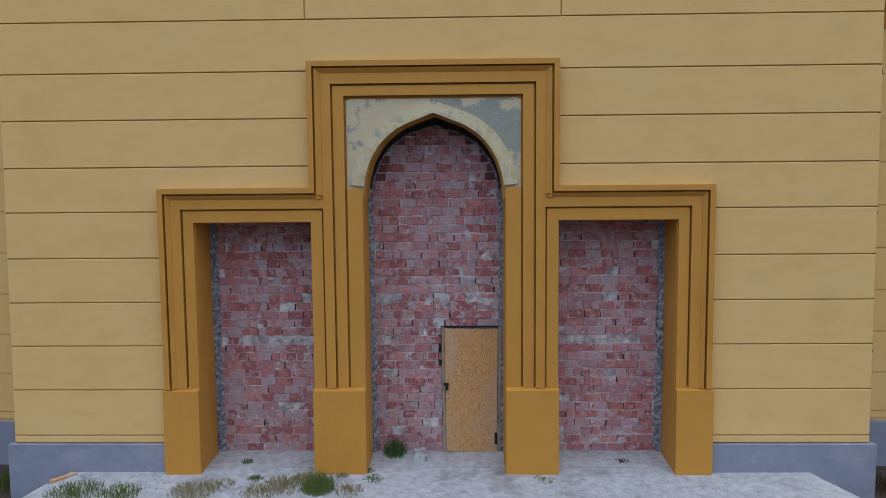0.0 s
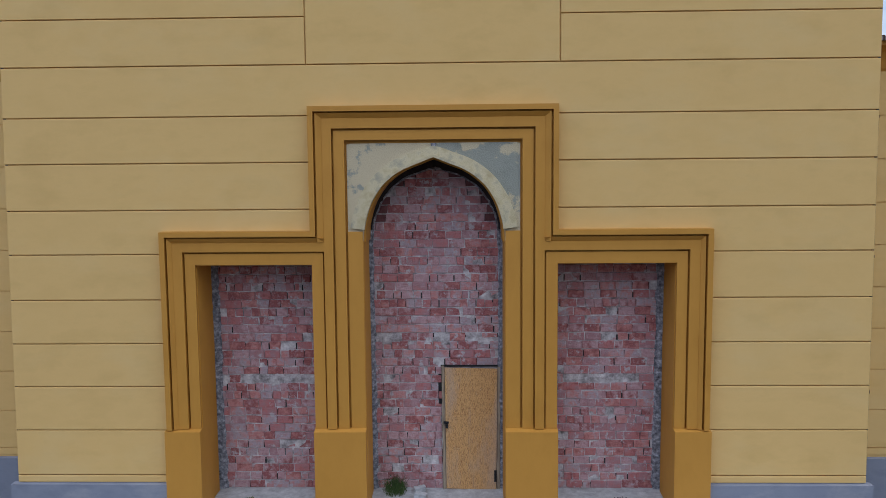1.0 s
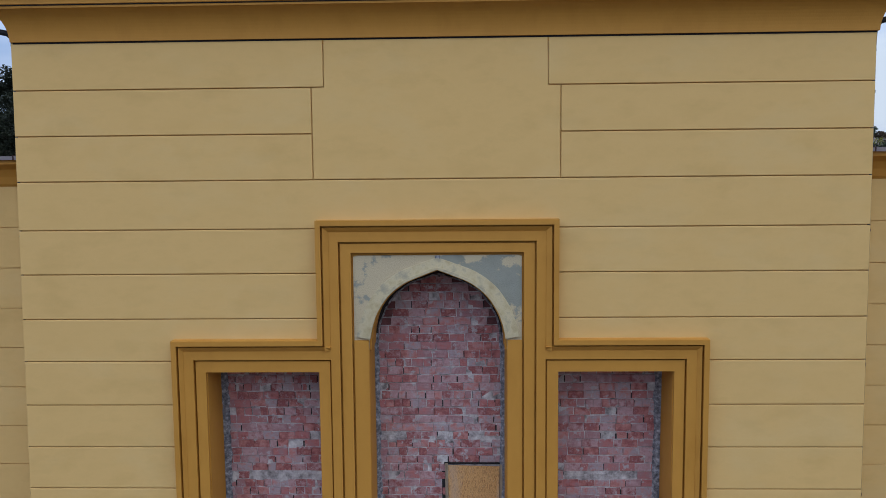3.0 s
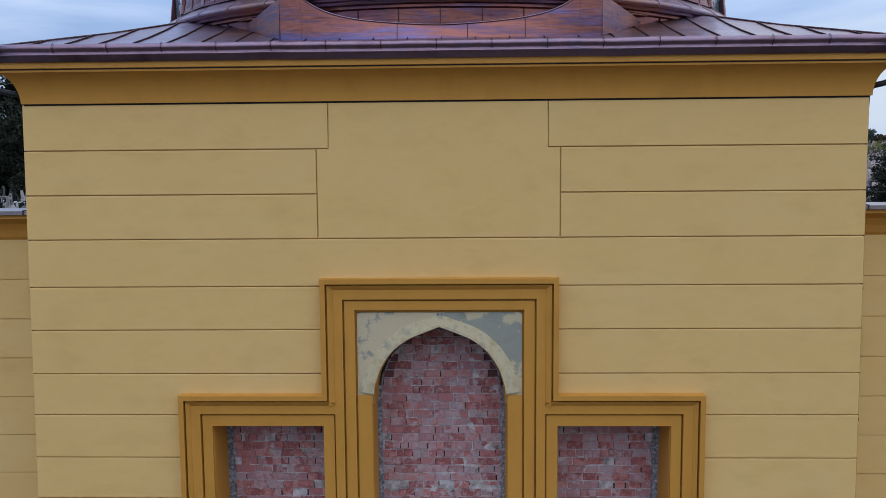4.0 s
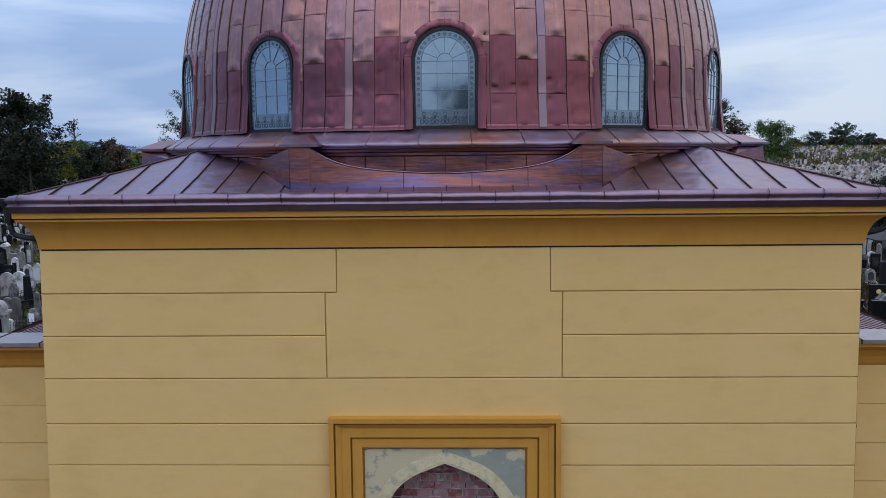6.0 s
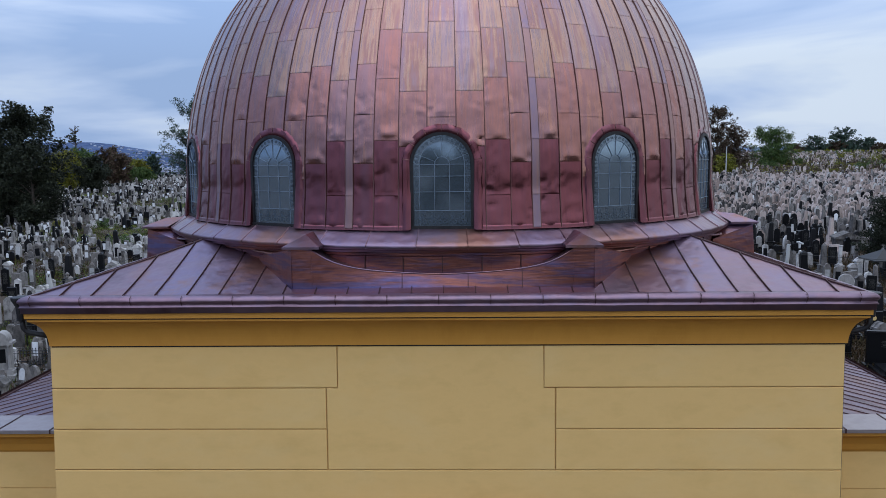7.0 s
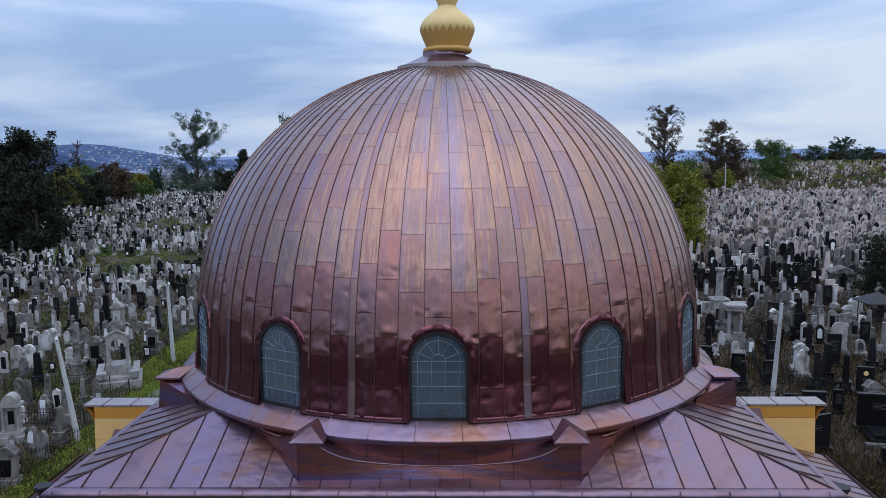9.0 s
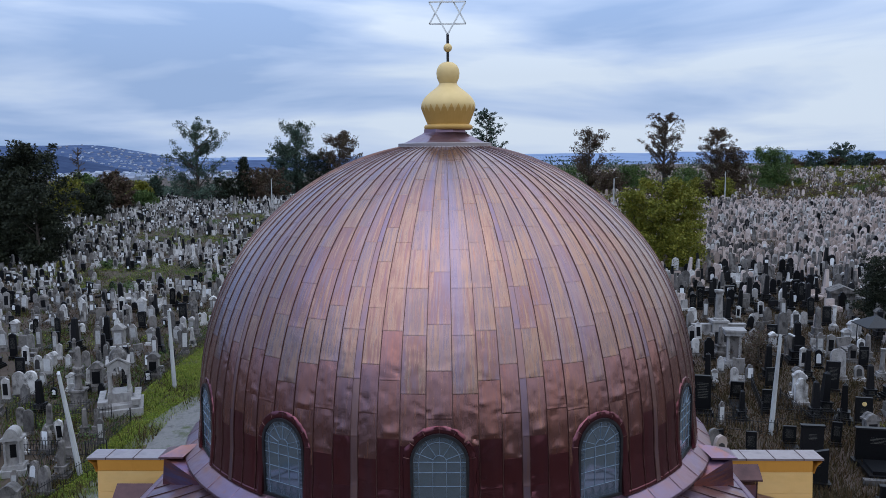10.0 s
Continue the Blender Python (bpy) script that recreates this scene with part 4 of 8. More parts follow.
turned(bm, [(6.26, 9.9), (6.26, 10.60), (6.31, 10.62), (6.31, 10.66), (6.27, 10.68)], 96)
part("drum_face", bm, M_COPPER_BAY, drum)
bm = bmesh.new()
box(bm, -0.008, 0.008, -6.275, -6.25, 9.95, 10.61)
seam = finish("drum_seam", bm, M_COPPER_DARK)
for i in range(60):
    piece("drum_seam", seam, drum, Matrix.Rotation(radians(6 * i), 4, "Z"))
bm = bmesh.new()
RING = [(6.25, 10.665), (6.37, 10.675), (6.385, 10.69), (6.375, 10.715), (6.43, 10.725), (6.455, 10.74), (6.462, 10.80), (6.452, 10.812), (6.36, 10.868), (6.25, 10.938), (6.10, 11.035), (6.0, 11.045)]
turned(bm, RING, 2, a0=-radians(3.75), a1=radians(3.75))
for v in bm.verts:
    v.co.z += 0.012 * noise.noise(v.co * 2.0)
box(bm, 6.1 * math.sin(radians(3.75)) * 0 - 0.006, 0.006, -6.44, -6.10, 10.80, 10.80)
me = finish("ledge_sheet", bm, M_COPPER_ROOF, True)
for i in range(48):
    piece("ledge_sheet", me, drum, Matrix.Rotation(radians(7.5 * i), 4, "Z"))
bm = bmesh.new()
tube(bm, [(r * math.sin(0), -r, z + 0.004) for r, z in RING[4:]], 0.009, 5)
me = finish("ledge_seam", bm, M_COPPER_ROOF)
for i in range(48):
    piece("ledge_seam", me, drum, Matrix.Rotation(radians(7.5 * i + 3.75), 4, "Z"))


def bay_parts():
    made = []
    def rim(x):
        t = min(1.0, abs(x) / 2.13)
        return Vector((x, -6.385 - 0.075 * t ** 1.6, 10.325 + 0.16 * t ** 1.5 + 0.26 * t ** 6))
    bm = bmesh.new()                              # front face up to its dipping rim, and the sloped return behind
    n = 36
    xs = [-2.13 + 4.26 * i / n for i in range(n + 1)]
    rows = []
    for x in xs:
        q = rim(x)
        foot = Vector((x, -6.475, 10.05))
        rows.append([bm.verts.new(foot.lerp(q, t)) for t in (0, 0.2, 0.4, 0.6, 0.8, 1)])
    for a, b in zip(rows, rows[1:]):
        for j in range(5):
            bm.faces.new((a[j], b[j], b[j + 1], a[j + 1]))
    made.append(("bay_face", finish("bay_face", bm, M_COPPER_BAY, True), ""))
    bm = bmesh.new()
    rows = []
    for x in xs:
        q = rim(x)
        rows.append([bm.verts.new(q), bm.verts.new((x, -math.sqrt(6.26 ** 2 - x * x) + 0.03, q.z - 0.02))])
    for a, b in zip(rows, rows[1:]):
        bm.faces.new((a[0], b[0], b[1], a[1]))
    made.append(("bay_ledge", finish("bay_ledge", bm, M_COPPER_ROOF, True), ""))
    bm = bmesh.new()                              # raised flashing along the rim
    tube(bm, [rim(x) + Vector((0, -0.004, 0.006)) for x in xs], 0.012, 6)
    made.append(("flashing", finish("flashing", bm, M_COPPER_ROOF, True), ""))
    for x in (-0.66, 0.42, 1.3):
        bm = bmesh.new()
        q = rim(x)
        tube(bm, [(x, -6.477, 10.09), tuple(q)], 0.006, 5)
        made.append(("bay_seam", finish("bay_seam", bm, M_COPPER_DARK), ""))
    for s in (-1, 1):
        bm = bmesh.new()
        vs = box(bm, 2.13, 2.47, -6.485, -5.6, 10.02, 10.80)
        for v in vs:
            v.co.x *= s
            if v.co.z > 10.5 and v.co.y < -6.4:
                v.co.y = -6.465
        bevelled(bm, 0.01)
        made.append(("bay_pier", finish("bay_pier", bm, M_COPPER_BAY), ""))
        bm = bmesh.new()
        base = [(1.99, -6.54), (2.60, -6.54), (2.60, -5.97), (1.99, -6.05)]
        lo_ = [bm.verts.new((s * x, y, 10.765)) for x, y in base]
        hi_ = [bm.verts.new((s * x, y, 10.805)) for x, y in base]
        r1, r2 = bm.verts.new((s * 2.29, -6.12, 10.965)), bm.verts.new((s * 2.22, -5.72, 10.99))
        for i in range(4):
            bm.faces.new((lo_[i], lo_[(i + 1) % 4], hi_[(i + 1) % 4], hi_[i]))
        bm.faces.new(lo_[::-1])
        bm.faces.new((hi_[0], hi_[1], r1))
        bm.faces.new((hi_[1], hi_[2], r2, r1))
        bm.faces.new((hi_[2], hi_[3], r2))
        bm.faces.new((hi_[3], hi_[0], r1, r2))
        made.append(("pier_cap", finish("pier_cap", bm, M_COPPER_ROOF), "little hipped copper cap"))
        bm = bmesh.new()                          # leaning gusset between pier and roof
        P = [(2.46, -6.53, 10.06), (2.46, -6.47, 10.74), (3.28, -5.38, 10.52), (2.46, -5.5, 10.74), (2.46, -5.5, 10.0), (3.28, -5.38, 10.2), (2.60, -6.24, 10.70)]
        v = [bm.verts.new((s * x, y, z)) for x, y, z in P]
        bmesh.ops.convex_hull(bm, input=v)
        made.append(("gusset", finish("gusset", bm, M_COPPER_BAY), ""))
        bm = bmesh.new()                          # torn flap of sheet under the ledge, curling back to the roof
        prev = None
        for i in range(15):
            t = i / 14
            a = radians(22.4 + 10.5 * t)
            w = 0.17 * (1 - t) ** 0.6 + 0.02
            c_ = 0.012 * noise.noise(Vector((t * 9, s, 1)))
            line = [(6.27, 10.655), (6.30 + w * 0.55, 10.615 + c_), (6.28 + w, 10.56 + 0.05 * t + c_), (6.27 + w, 10.545 + 0.05 * t + c_), (6.27 + w * 0.5, 10.60 + c_), (6.25, 10.64)]
            ring = [bm.verts.new((s * r_ * math.sin(a), -r_ * math.cos(a), z_)) for r_, z_ in line]
            if prev:
                for j in range(6):
                    bm.faces.new((prev[j], prev[(j + 1) % 6], ring[(j + 1) % 6], ring[j]))
            else:
                bm.faces.new(ring)
            prev = ring
        made.append(("flap", finish("flap", bm, M_COPPER_ROOF, True), ""))
    return made


bay = bay_parts()
for q in range(4):
    for nm, me, lb in bay:
        ob = piece(nm, me, drum, Matrix.Rotation(radians(90 * q), 4, "Z"))
        if lb:
            ob["label"] = lb

# ---- dome ----
dome = empty("dome", "dented brown copper dome of overlapping seamed sheets", "dome", "", "", at=(DX, DY, 0))
RD, ZD = 6.06, 11.70
S0, S1 = -0.66, RD * math.acos(1.02 / RD)


def swell(f):
    """The dome stands a little proud of a half ball above its haunches."""
    t = min(1.0, f / 0.72)
    return 0.13 * t * t * (3 - 2 * t)


def meridian(s, o=0.0):
    """Radius and height at a length s up the dome's outline, o metres proud."""
    if s < 0:
        return RD + 0.08 * (s / S0) + o, ZD + s
    f = s / RD
    return (RD + swell(f) + o) * math.cos(f), ZD + (RD + swell(f) + o) * math.sin(f)


def skin_y(x, z, o=0.0):
    """Depth of the dome's face at a place beside its front meridian."""
    r = RD + 0.08 * (z - ZD) / S0 if z < ZD else meridian(RD * math.asin(min(1.0, (z - ZD) / (RD + 0.02))))[0]
    return -math.sqrt((r + o) ** 2 - x * x)


bm = bmesh.new()
turned(bm, [meridian(S0 + (S1 - S0) * i / 26, -0.14) for i in range(27)], 96)
part("sheathing", bm, M_COPPER_DARK, dome, smooth=True)

bm = bmesh.new()
turned(bm, [(6.155, 11.022), (6.150, 11.045), (6.146, 11.07), (6.143, 11.10), (6.115, 11.105)], 12, a0=radians(-9.8), a1=radians(9.8))
for v in bm.verts:
    v.co.z += 0.008 * noise.noise(v.co * 3.0)
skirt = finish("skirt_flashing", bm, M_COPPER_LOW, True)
for b in range(12):
    piece("skirt_flashing", skirt, dome, Matrix.Rotation(radians(30 * b + 15), 4, "Z"))

RIB = 1.3
SHARE = (0.80, 0.93, 1.05, 1.07, 1.05, 0.93, 0.80)               # seven strips between two ribs, the outer ones narrower
STRIPS = [28.7 * w / sum(SHARE) for w in SHARE]


def dome_sheet(s0, s1, width, seed, rib=False, red=False, off=None):
    """One sheet; off: degrees from the window below it, whose opening is cut out."""
    bm = bmesh.new()
    hw = radians(width) / 2
    L = s1 - s0
    fine = not rib and s0 < 1.9
    pr = random.Random(int(seed * 100) + 7)
    nx = 2 if rib else 12 if fine else 5
    ny = max(2, round(L / (0.045 if fine else 0.14)))
    ts = [0, 0.012 / L, 0.030 / L] + [0.030 / L + (1 - 0.030 / L) * (j + 1) / ny for j in range(ny)]
    # dents: a buckle over the lower edge and knocks along both long edges
    buckle = pr.uniform(0.0, 0.030) * (1 if s0 > 0.1 else 0.4) * (1 if s0 < 1.5 else 0.35) if fine else 0.0
    bu, bw, bh = pr.uniform(-0.4, 0.4), pr.uniform(0.5, 0.9), pr.uniform(0.05, 0.10)
    knocks = []
    for _ in range(pr.choice((2, 3, 4, 5)) if fine and s0 < 1.5 else pr.choice((0, 0, 1)) if not rib else 0):
        side_ = pr.choice((-1, 1))
        knocks.append((side_ * pr.uniform(0.62, 0.98), pr.choice((pr.uniform(s0, s1), s0 + pr.uniform(0.02, 0.16))), pr.uniform(0.07, 0.16), pr.uniform(0.013, 0.024), radians(pr.uniform(-55, 55)) * side_, pr.choice((-1, -1, 1)) * pr.uniform(0.008, 0.020)))
    half_m = RD * hw
    def at(u, s, o):
        r, z = meridian(s, o)
        a = hw * u
        return bm.verts.new((r * math.sin(a), -r * math.cos(a), z))
    grid = []
    for t in ts:
        s = s0 + L * t
        line = []
        for i in range(nx + 1):
            u = -1 + 2 * i / nx
            edge = (1 - abs(u) ** 3) * min(1, 6 * t, 6 * (1 - t))
            nv = Vector((u * 0.9 + seed * 7.1, s * 2.2, seed))
            crease = abs(noise.noise(nv * 1.7 + Vector((3, 5, 0)))) - 0.2
            o = 0.003 * (1 - t) + edge * (0.003 + (0.009 if fine else 0.005) * (noise.noise(nv) - 1.2 * crease))
            if 0 < t * L < 0.02:
                o += 0.003                                            # folded hem along the lower edge
            h_ = t * L
            o += buckle * math.exp(-((h_ - bh) / (0.045 if h_ < bh else 0.11)) ** 2 - ((u - bu) / bw) ** 2) * min(1, h_ / 0.02) * min(1, 5 * (1 - abs(u)))
            for ku, ks, ka, kb, kr, kd in knocks:
                dx, dz = (u - ku) * half_m, s - ks
                p, q = dx * math.cos(kr) + dz * math.sin(kr), dz * math.cos(kr) - dx * math.sin(kr)
                o += kd * math.exp(-(p / ka) ** 2) * math.exp(-abs(q) / kb) * min(1, 9 * (1 - abs(u))) * min(1, max(0, (s - S0 - 0.08) * 8)) * min(1, 8 * t)
            line.append(at(u * 0.966, s, o + (0.012 if rib else 0)))
        grid.append(line)
    def cut_away(u, s):
        if off is None:
            return False
        r, z = meridian(s)
        x = r * math.sin(radians(off) + hw * u)
        return math.hypot(x, max(0.0, z - 12.11)) < 0.60
    for j, (a, b) in enumerate(zip(grid, grid[1:])):
        for i in range(nx):
            if not cut_away(-1 + 2 * (i + 0.5) / nx, s0 + L * (ts[j] + ts[j + 1]) / 2):
                bm.faces.new((a[i], a[i + 1], b[i + 1], b[i]))
    lip = [at((-1 + 2 * i / nx) * 0.966, s0, -0.003) for i in range(nx + 1)]
    for i in range(nx):
        if not cut_away(-1 + 2 * (i + 0.5) / nx, s0):
            bm.faces.new((lip[i], lip[i + 1], grid[0][i + 1], grid[0][i]))
    prev = None                                                       # standing seam along one long edge
    k = max(2, round(L / 0.14))
    for j in range(k + 1):
        s = s0 + L * j / k
        r, z = meridian(s)
        w = 0.0075 / max(r, 0.8) / hw
        ring = [at(-1 - w, s, -0.01), at(-1 - w * 0.6, s, 0.017), at(-1 + w * 0.6, s, 0.017), at(-1 + w, s, -0.01)]
        if prev and not cut_away(-1, s):
            for i in range(3):
                bm.faces.new((prev[i], prev[i + 1], ring[i + 1], ring[i])).material_index = 1
        prev = ring
    bmesh.ops.delete(bm, geom=[v for v in bm.verts if not v.link_faces], context="VERTS")
    # lower rows take the dimmed coppers, which imitate their darker reflections
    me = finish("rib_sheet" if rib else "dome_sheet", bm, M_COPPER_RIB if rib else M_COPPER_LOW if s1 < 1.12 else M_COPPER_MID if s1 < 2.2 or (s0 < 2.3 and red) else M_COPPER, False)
    me.materials.append(M_COPPER_SEAM)
    return me


def shade_auto(me, angle=28):
    bmx = bmesh.new()
    bmx.from_mesh(me)
    for f in bmx.faces:
        f.smooth = True
    for e in bmx.edges:
        e.smooth = not (len(e.link_faces) == 2 and e.calc_face_angle(0) > radians(angle))
    bmx.to_mesh(me)
    bmx.free()
    return me


CUTS = {}
for ph in range(4):
    cuts, s = [S0], S0 + 0.55 + 0.27 * ph
    j = 0
    while s < S1 - 0.35:
        cuts.append(s)
        s += 0.92 + 0.12 * math.sin(ph * 2.1 + j * 1.7)
        j += 1
    CUTS[ph] = cuts + [S1]
cache = {}


def sheet_for(s0, s1, ph, row, rib, var, width, off):
    key = (round(s0, 3), round(s1, 3), rib, var, round(width, 3), off if s0 < 1.1 else None)
    if key not in cache:
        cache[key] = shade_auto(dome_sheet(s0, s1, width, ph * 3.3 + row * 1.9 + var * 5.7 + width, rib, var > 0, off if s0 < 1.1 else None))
    return cache[key]


rear = bmesh.new()
DR = random.Random(11)
for b in range(12):
    for k in range(8):
        rib = k == 7
        width = RIB if rib else STRIPS[k]
        ang = 30 * b + (15.0 if rib else -14.35 + sum(STRIPS[:k]) + width / 2)
        ph = 0 if rib else (0, 2, 1, 3, 1, 2, 0)[k] if b % 2 else (2, 0, 3, 1, 3, 0, 2)[k]
        over_window = k in (2, 3, 4)
        cuts = CUTS[ph]
        for row, (s0, s1) in enumerate(zip(cuts, cuts[1:])):
            me = sheet_for(s0, s1, ph, row, rib, 0 if DR.random() < 0.2 + 0.4 * max(0.0, s0) else DR.choice((1, 2, 3)), width, (ang - 30 * b) if over_window else None)
            if not me.polygons:
                continue
            m = Matrix.Rotation(radians(ang), 4, "Z")
            a = (ang + 180) % 360 - 180
            if abs(a) < 62 and not (abs(a) > 56 and s0 > 6):
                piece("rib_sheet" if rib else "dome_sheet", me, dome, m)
            else:
                n0 = len(rear.verts)
                rear.from_mesh(me)
                rear.verts.ensure_lookup_table()
                bmesh.ops.transform(rear, matrix=m, verts=rear.verts[n0:])
ob = part("rear_sheeting", rear, M_COPPER, dome)
ob["kind"] = "stuff"


def arch_line(hw, z0, spring, k=14):
    """Half-round headed outline from the foot at the right, over the top, to the left foot."""
    return [(hw, z0)] + [(hw * math.cos(math.pi * i / k), spring + hw * math.sin(math.pi * i / k)) for i in range(k + 1)] + [(-hw, z0)]


def arch_band(bm, i_hw, o_hw, z0, spring, y0, y1, k=14, o_z0=None):
    a, b = arch_line(i_hw, z0, spring, k), arch_line(o_hw, z0 if o_z0 is None else o_z0, spring, k)
    F = [[bm.verts.new((x, y, z)) for x, z in line] for line, y in ((a, y0), (b, y0), (b, y1), (a, y1))]
    for i in range(len(a) - 1):
        for j in range(4):
            p, q = F[j], F[(j + 1) % 4]
            bm.faces.new((p[i], p[i + 1], q[i + 1], q[i]))
    bm.faces.new([f[0] for f in F])
    bm.faces.new([f[-1] for f in F][::-1])


def ring_curl(bm, x, z, y, r, w=0.007, k=10, a0=0, a1=360):
    n = max(3, int(k * (a1 - a0) / 360))
    P = []
    for i in range(n + 1):
        a = radians(a0 + (a1 - a0) * i / n)
        P.append([bm.verts.new((x + (r + d) * math.cos(a), y, z + (r + d) * math.sin(a))) for d in (-w, w)])
    for a, b in zip(P, P[1:]):
        bm.faces.new((a[0], a[1], b[1], b[0]))


def bar(bm, x0, z0, x1, z1, w, y0, y1):
    d = Vector((x1 - x0, z1 - z0)).normalized()
    nx, nz = -d.y * w / 2, d.x * w / 2
    prism(bm, [(x0 - nx, z0 - nz), (x1 - nx, z1 - nz), (x1 + nx, z1 + nz), (x0 + nx, z0 + nz)], y0, y1)


WZ, WS, WH = 11.055, 12.11, 0.50
WY = -6.022


def window_meshes():
    out = []
    bm = bmesh.new()                                             # copper surround: a rounded, crinkled band hugging the dome
    rings = []
    inner_, outer_ = arch_line(WH + 0.02, WZ - 0.02, WS, 44), arch_line(WH + 0.175, WZ - 0.02, WS, 44)
    foot = 9
    def along(line):
        lo_, hi_ = line[0], line[1]
        up = [(lo_[0] + (hi_[0] - lo_[0]) * i / foot, lo_[1] + (hi_[1] - lo_[1]) * i / foot) for i in range(foot)]
        return up + line[1:-1] + [(-x, z) for x, z in up[::-1]]
    for i, (p, q) in enumerate(zip(along(inner_), along(outer_))):
        j = noise.noise(Vector((p[0] * 13, p[1] * 13, 2.0)))
        k_ = noise.noise(Vector((p[0] * 24, p[1] * 24, 8.0)))
        ring = []
        for f, o in ((0.0, -0.08), (0.02, 0.010), (0.20, 0.026), (0.55, 0.026), (0.84, 0.024 + 0.020 * k_), (1.0 + 0.20 * j, -0.008)):
            x, z = p[0] + (q[0] - p[0]) * f, p[1] + (q[1] - p[1]) * f
            ring.append(bm.verts.new((x, skin_y(x, z, o + 0.012 * j * (0.2 < f < 0.95)), z)))
        rings.append(ring)
    for p, q in zip(rings, rings[1:]):
        for i in range(5):
            bm.faces.new((p[i], p[i + 1], q[i + 1], q[i]))
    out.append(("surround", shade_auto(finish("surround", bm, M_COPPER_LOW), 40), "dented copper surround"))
    for deg in (8, 34, 62, 90, 118, 146, 172):                   # joints across the surround
        bm = bmesh.new()
        c, s_ = math.cos(radians(deg)), math.sin(radians(deg))
        tube(bm, [((WH + f) * c, skin_y((WH + f) * c, WS + (WH + f) * s_, o), WS + (WH + f) * s_) for f, o in ((0.035, 0.012), (0.06, 0.028), (0.11, 0.028), (0.16, 0.02))], 0.005, 5)
        out.append(("surround_joint", finish("surround_joint", bm, M_COPPER_SEAM), ""))
    bm = bmesh.new()
    arch_band(bm, WH - 0.022, WH + 0.032, WZ, WS, -6.056, -5.85, 22)
    box(bm, -WH - 0.02, WH + 0.02, -6.07, -5.85, WZ - 0.025, WZ + 0.035)
    out.append(("window_frame", finish("window_frame", bm, M_IRON), ""))
    bm = bmesh.new()
    prism(bm, arch_line(WH - 0.02, WZ + 0.01, WS, 18)[::-1], WY, WY + 0.012)
    out.append(("pane", finish("pane", bm, M_GLASS), "blue-green leaded glass"))
    bm = bmesh.new()
    w, ya, yb = 0.0075, WY - 0.012, WY - 0.001
    inner = WH - 0.125
    for x in (-inner, inner):
        bar(bm, x, WZ + 0.04, x, WS, w, ya, yb)
    for z in (WZ + 0.29, WZ + 0.60, WZ + 0.86, WS):
        bar(bm, -WH + 0.03, z, WH - 0.03, z, w, ya, yb)
    for x in (-0.125, 0.125):
        bar(bm, x, WZ + 0.29, x, WS, w, ya, yb)
    P = arch_line(inner, WS, WS, 16)[1:-1]
    for a, b in zip(P, P[1:]):
        bar(bm, *a, *b, w, ya, yb)
    P = arch_line(0.125, WS, WS, 8)[1:-1]
    for a, b in zip(P, P[1:]):
        bar(bm, *a, *b, w, ya, yb)
    for deg in (22, 58, 90, 122, 158):
        c, s_ = math.cos(radians(deg)), math.sin(radians(deg))
        bar(bm, 0.125 * c, WS + 0.125 * s_, 0.47 * c, WS + 0.47 * s_, w * 0.8, ya, yb)
    out.append(("came", finish("came", bm, M_CAME), "thin lead cames in a grid"))
    bm = bmesh.new()                                             # darker glass of the border and the foot
    arch_band(bm, inner, WH - 0.025, WZ + 0.28, WS, WY - 0.005, WY - 0.001, 18)
    box(bm, -WH + 0.025, WH - 0.025, WY - 0.005, WY - 0.001, WZ + 0.03, WZ + 0.279)
    out.append(("border", finish("border", bm, M_GLASS_DARK), "dark smoky border glass"))
    bm = bmesh.new()                                             # painted ornament of the border and foot
    yo = WY - 0.009
    for i in range(5):
        x = -0.34 + 0.17 * i
        ring_curl(bm, x - 0.035, WZ + 0.10, yo, 0.030, 0.008)
        ring_curl(bm, x + 0.035, WZ + 0.10, yo, 0.030, 0.008)
        ring_curl(bm, x, WZ + 0.165, yo, 0.014, 0.013)
        ring_curl(bm, x, WZ + 0.225, yo, 0.028, 0.005)
        ring_curl(bm, x - 0.085, WZ + 0.20, yo, 0.05, 0.005, 10, 200, 340)
    for s_ in (-1, 1):
        for i in range(9):
            ring_curl(bm, s_ * (WH - 0.075), WZ + 0.36 + 0.085 * i, yo, 0.018, 0.005, 8)
    for i in range(15):
        a = math.pi * (i + 0.5) / 15
        ring_curl(bm, (WH - 0.075) * math.cos(a), WS + (WH - 0.075) * math.sin(a), yo, 0.018, 0.005, 8)
    out.append(("ornament", finish("ornament", bm, M_CAME_DARK), "dark painted scrollwork"))
    return out


M_GLASS_DARK = material("smoked_glass", [(0.17, 0.22, 0.265), (0.23, 0.28, 0.33)], 5.0, (1, 1, 1), 0.14, 0.05, metal=0.8, bump=0.05, bump_scale=30, spec=0.4)
M_CAME_DARK = material("glass_paint", [(0.035, 0.050, 0.068), (0.055, 0.075, 0.095)], 6.0, (1, 1, 1), 0.5, 0.1, bump=0.0)
wm = window_meshes()
for b in range(12):
    m = Matrix.Rotation(radians(30 * b), 4, "Z")
    win = piece("window", next(q[1] for q in wm if q[0] == "window_frame"), dome, m)
    win["label"] = "round-headed leaded window in a copper surround"
    for nm, me, lb in wm:
        if nm == "window_frame":
            continue
        o = piece(nm, me, win)
        if lb:
            o["label"] = lb
        if nm == "ornament":
            o["kind"] = "stuff"

# ---- finial ----
bm = bmesh.new()
turned(bm, [(1.30, -0.09), (1.16, -0.03), (1.16, 0.035), (1.13, 0.05), (1.0, 0.06)], 40, (DX, DY, 17.83))
part("crown_disc", bm, M_COPPER_COPING, dome, smooth=False)
bm = bmesh.new()
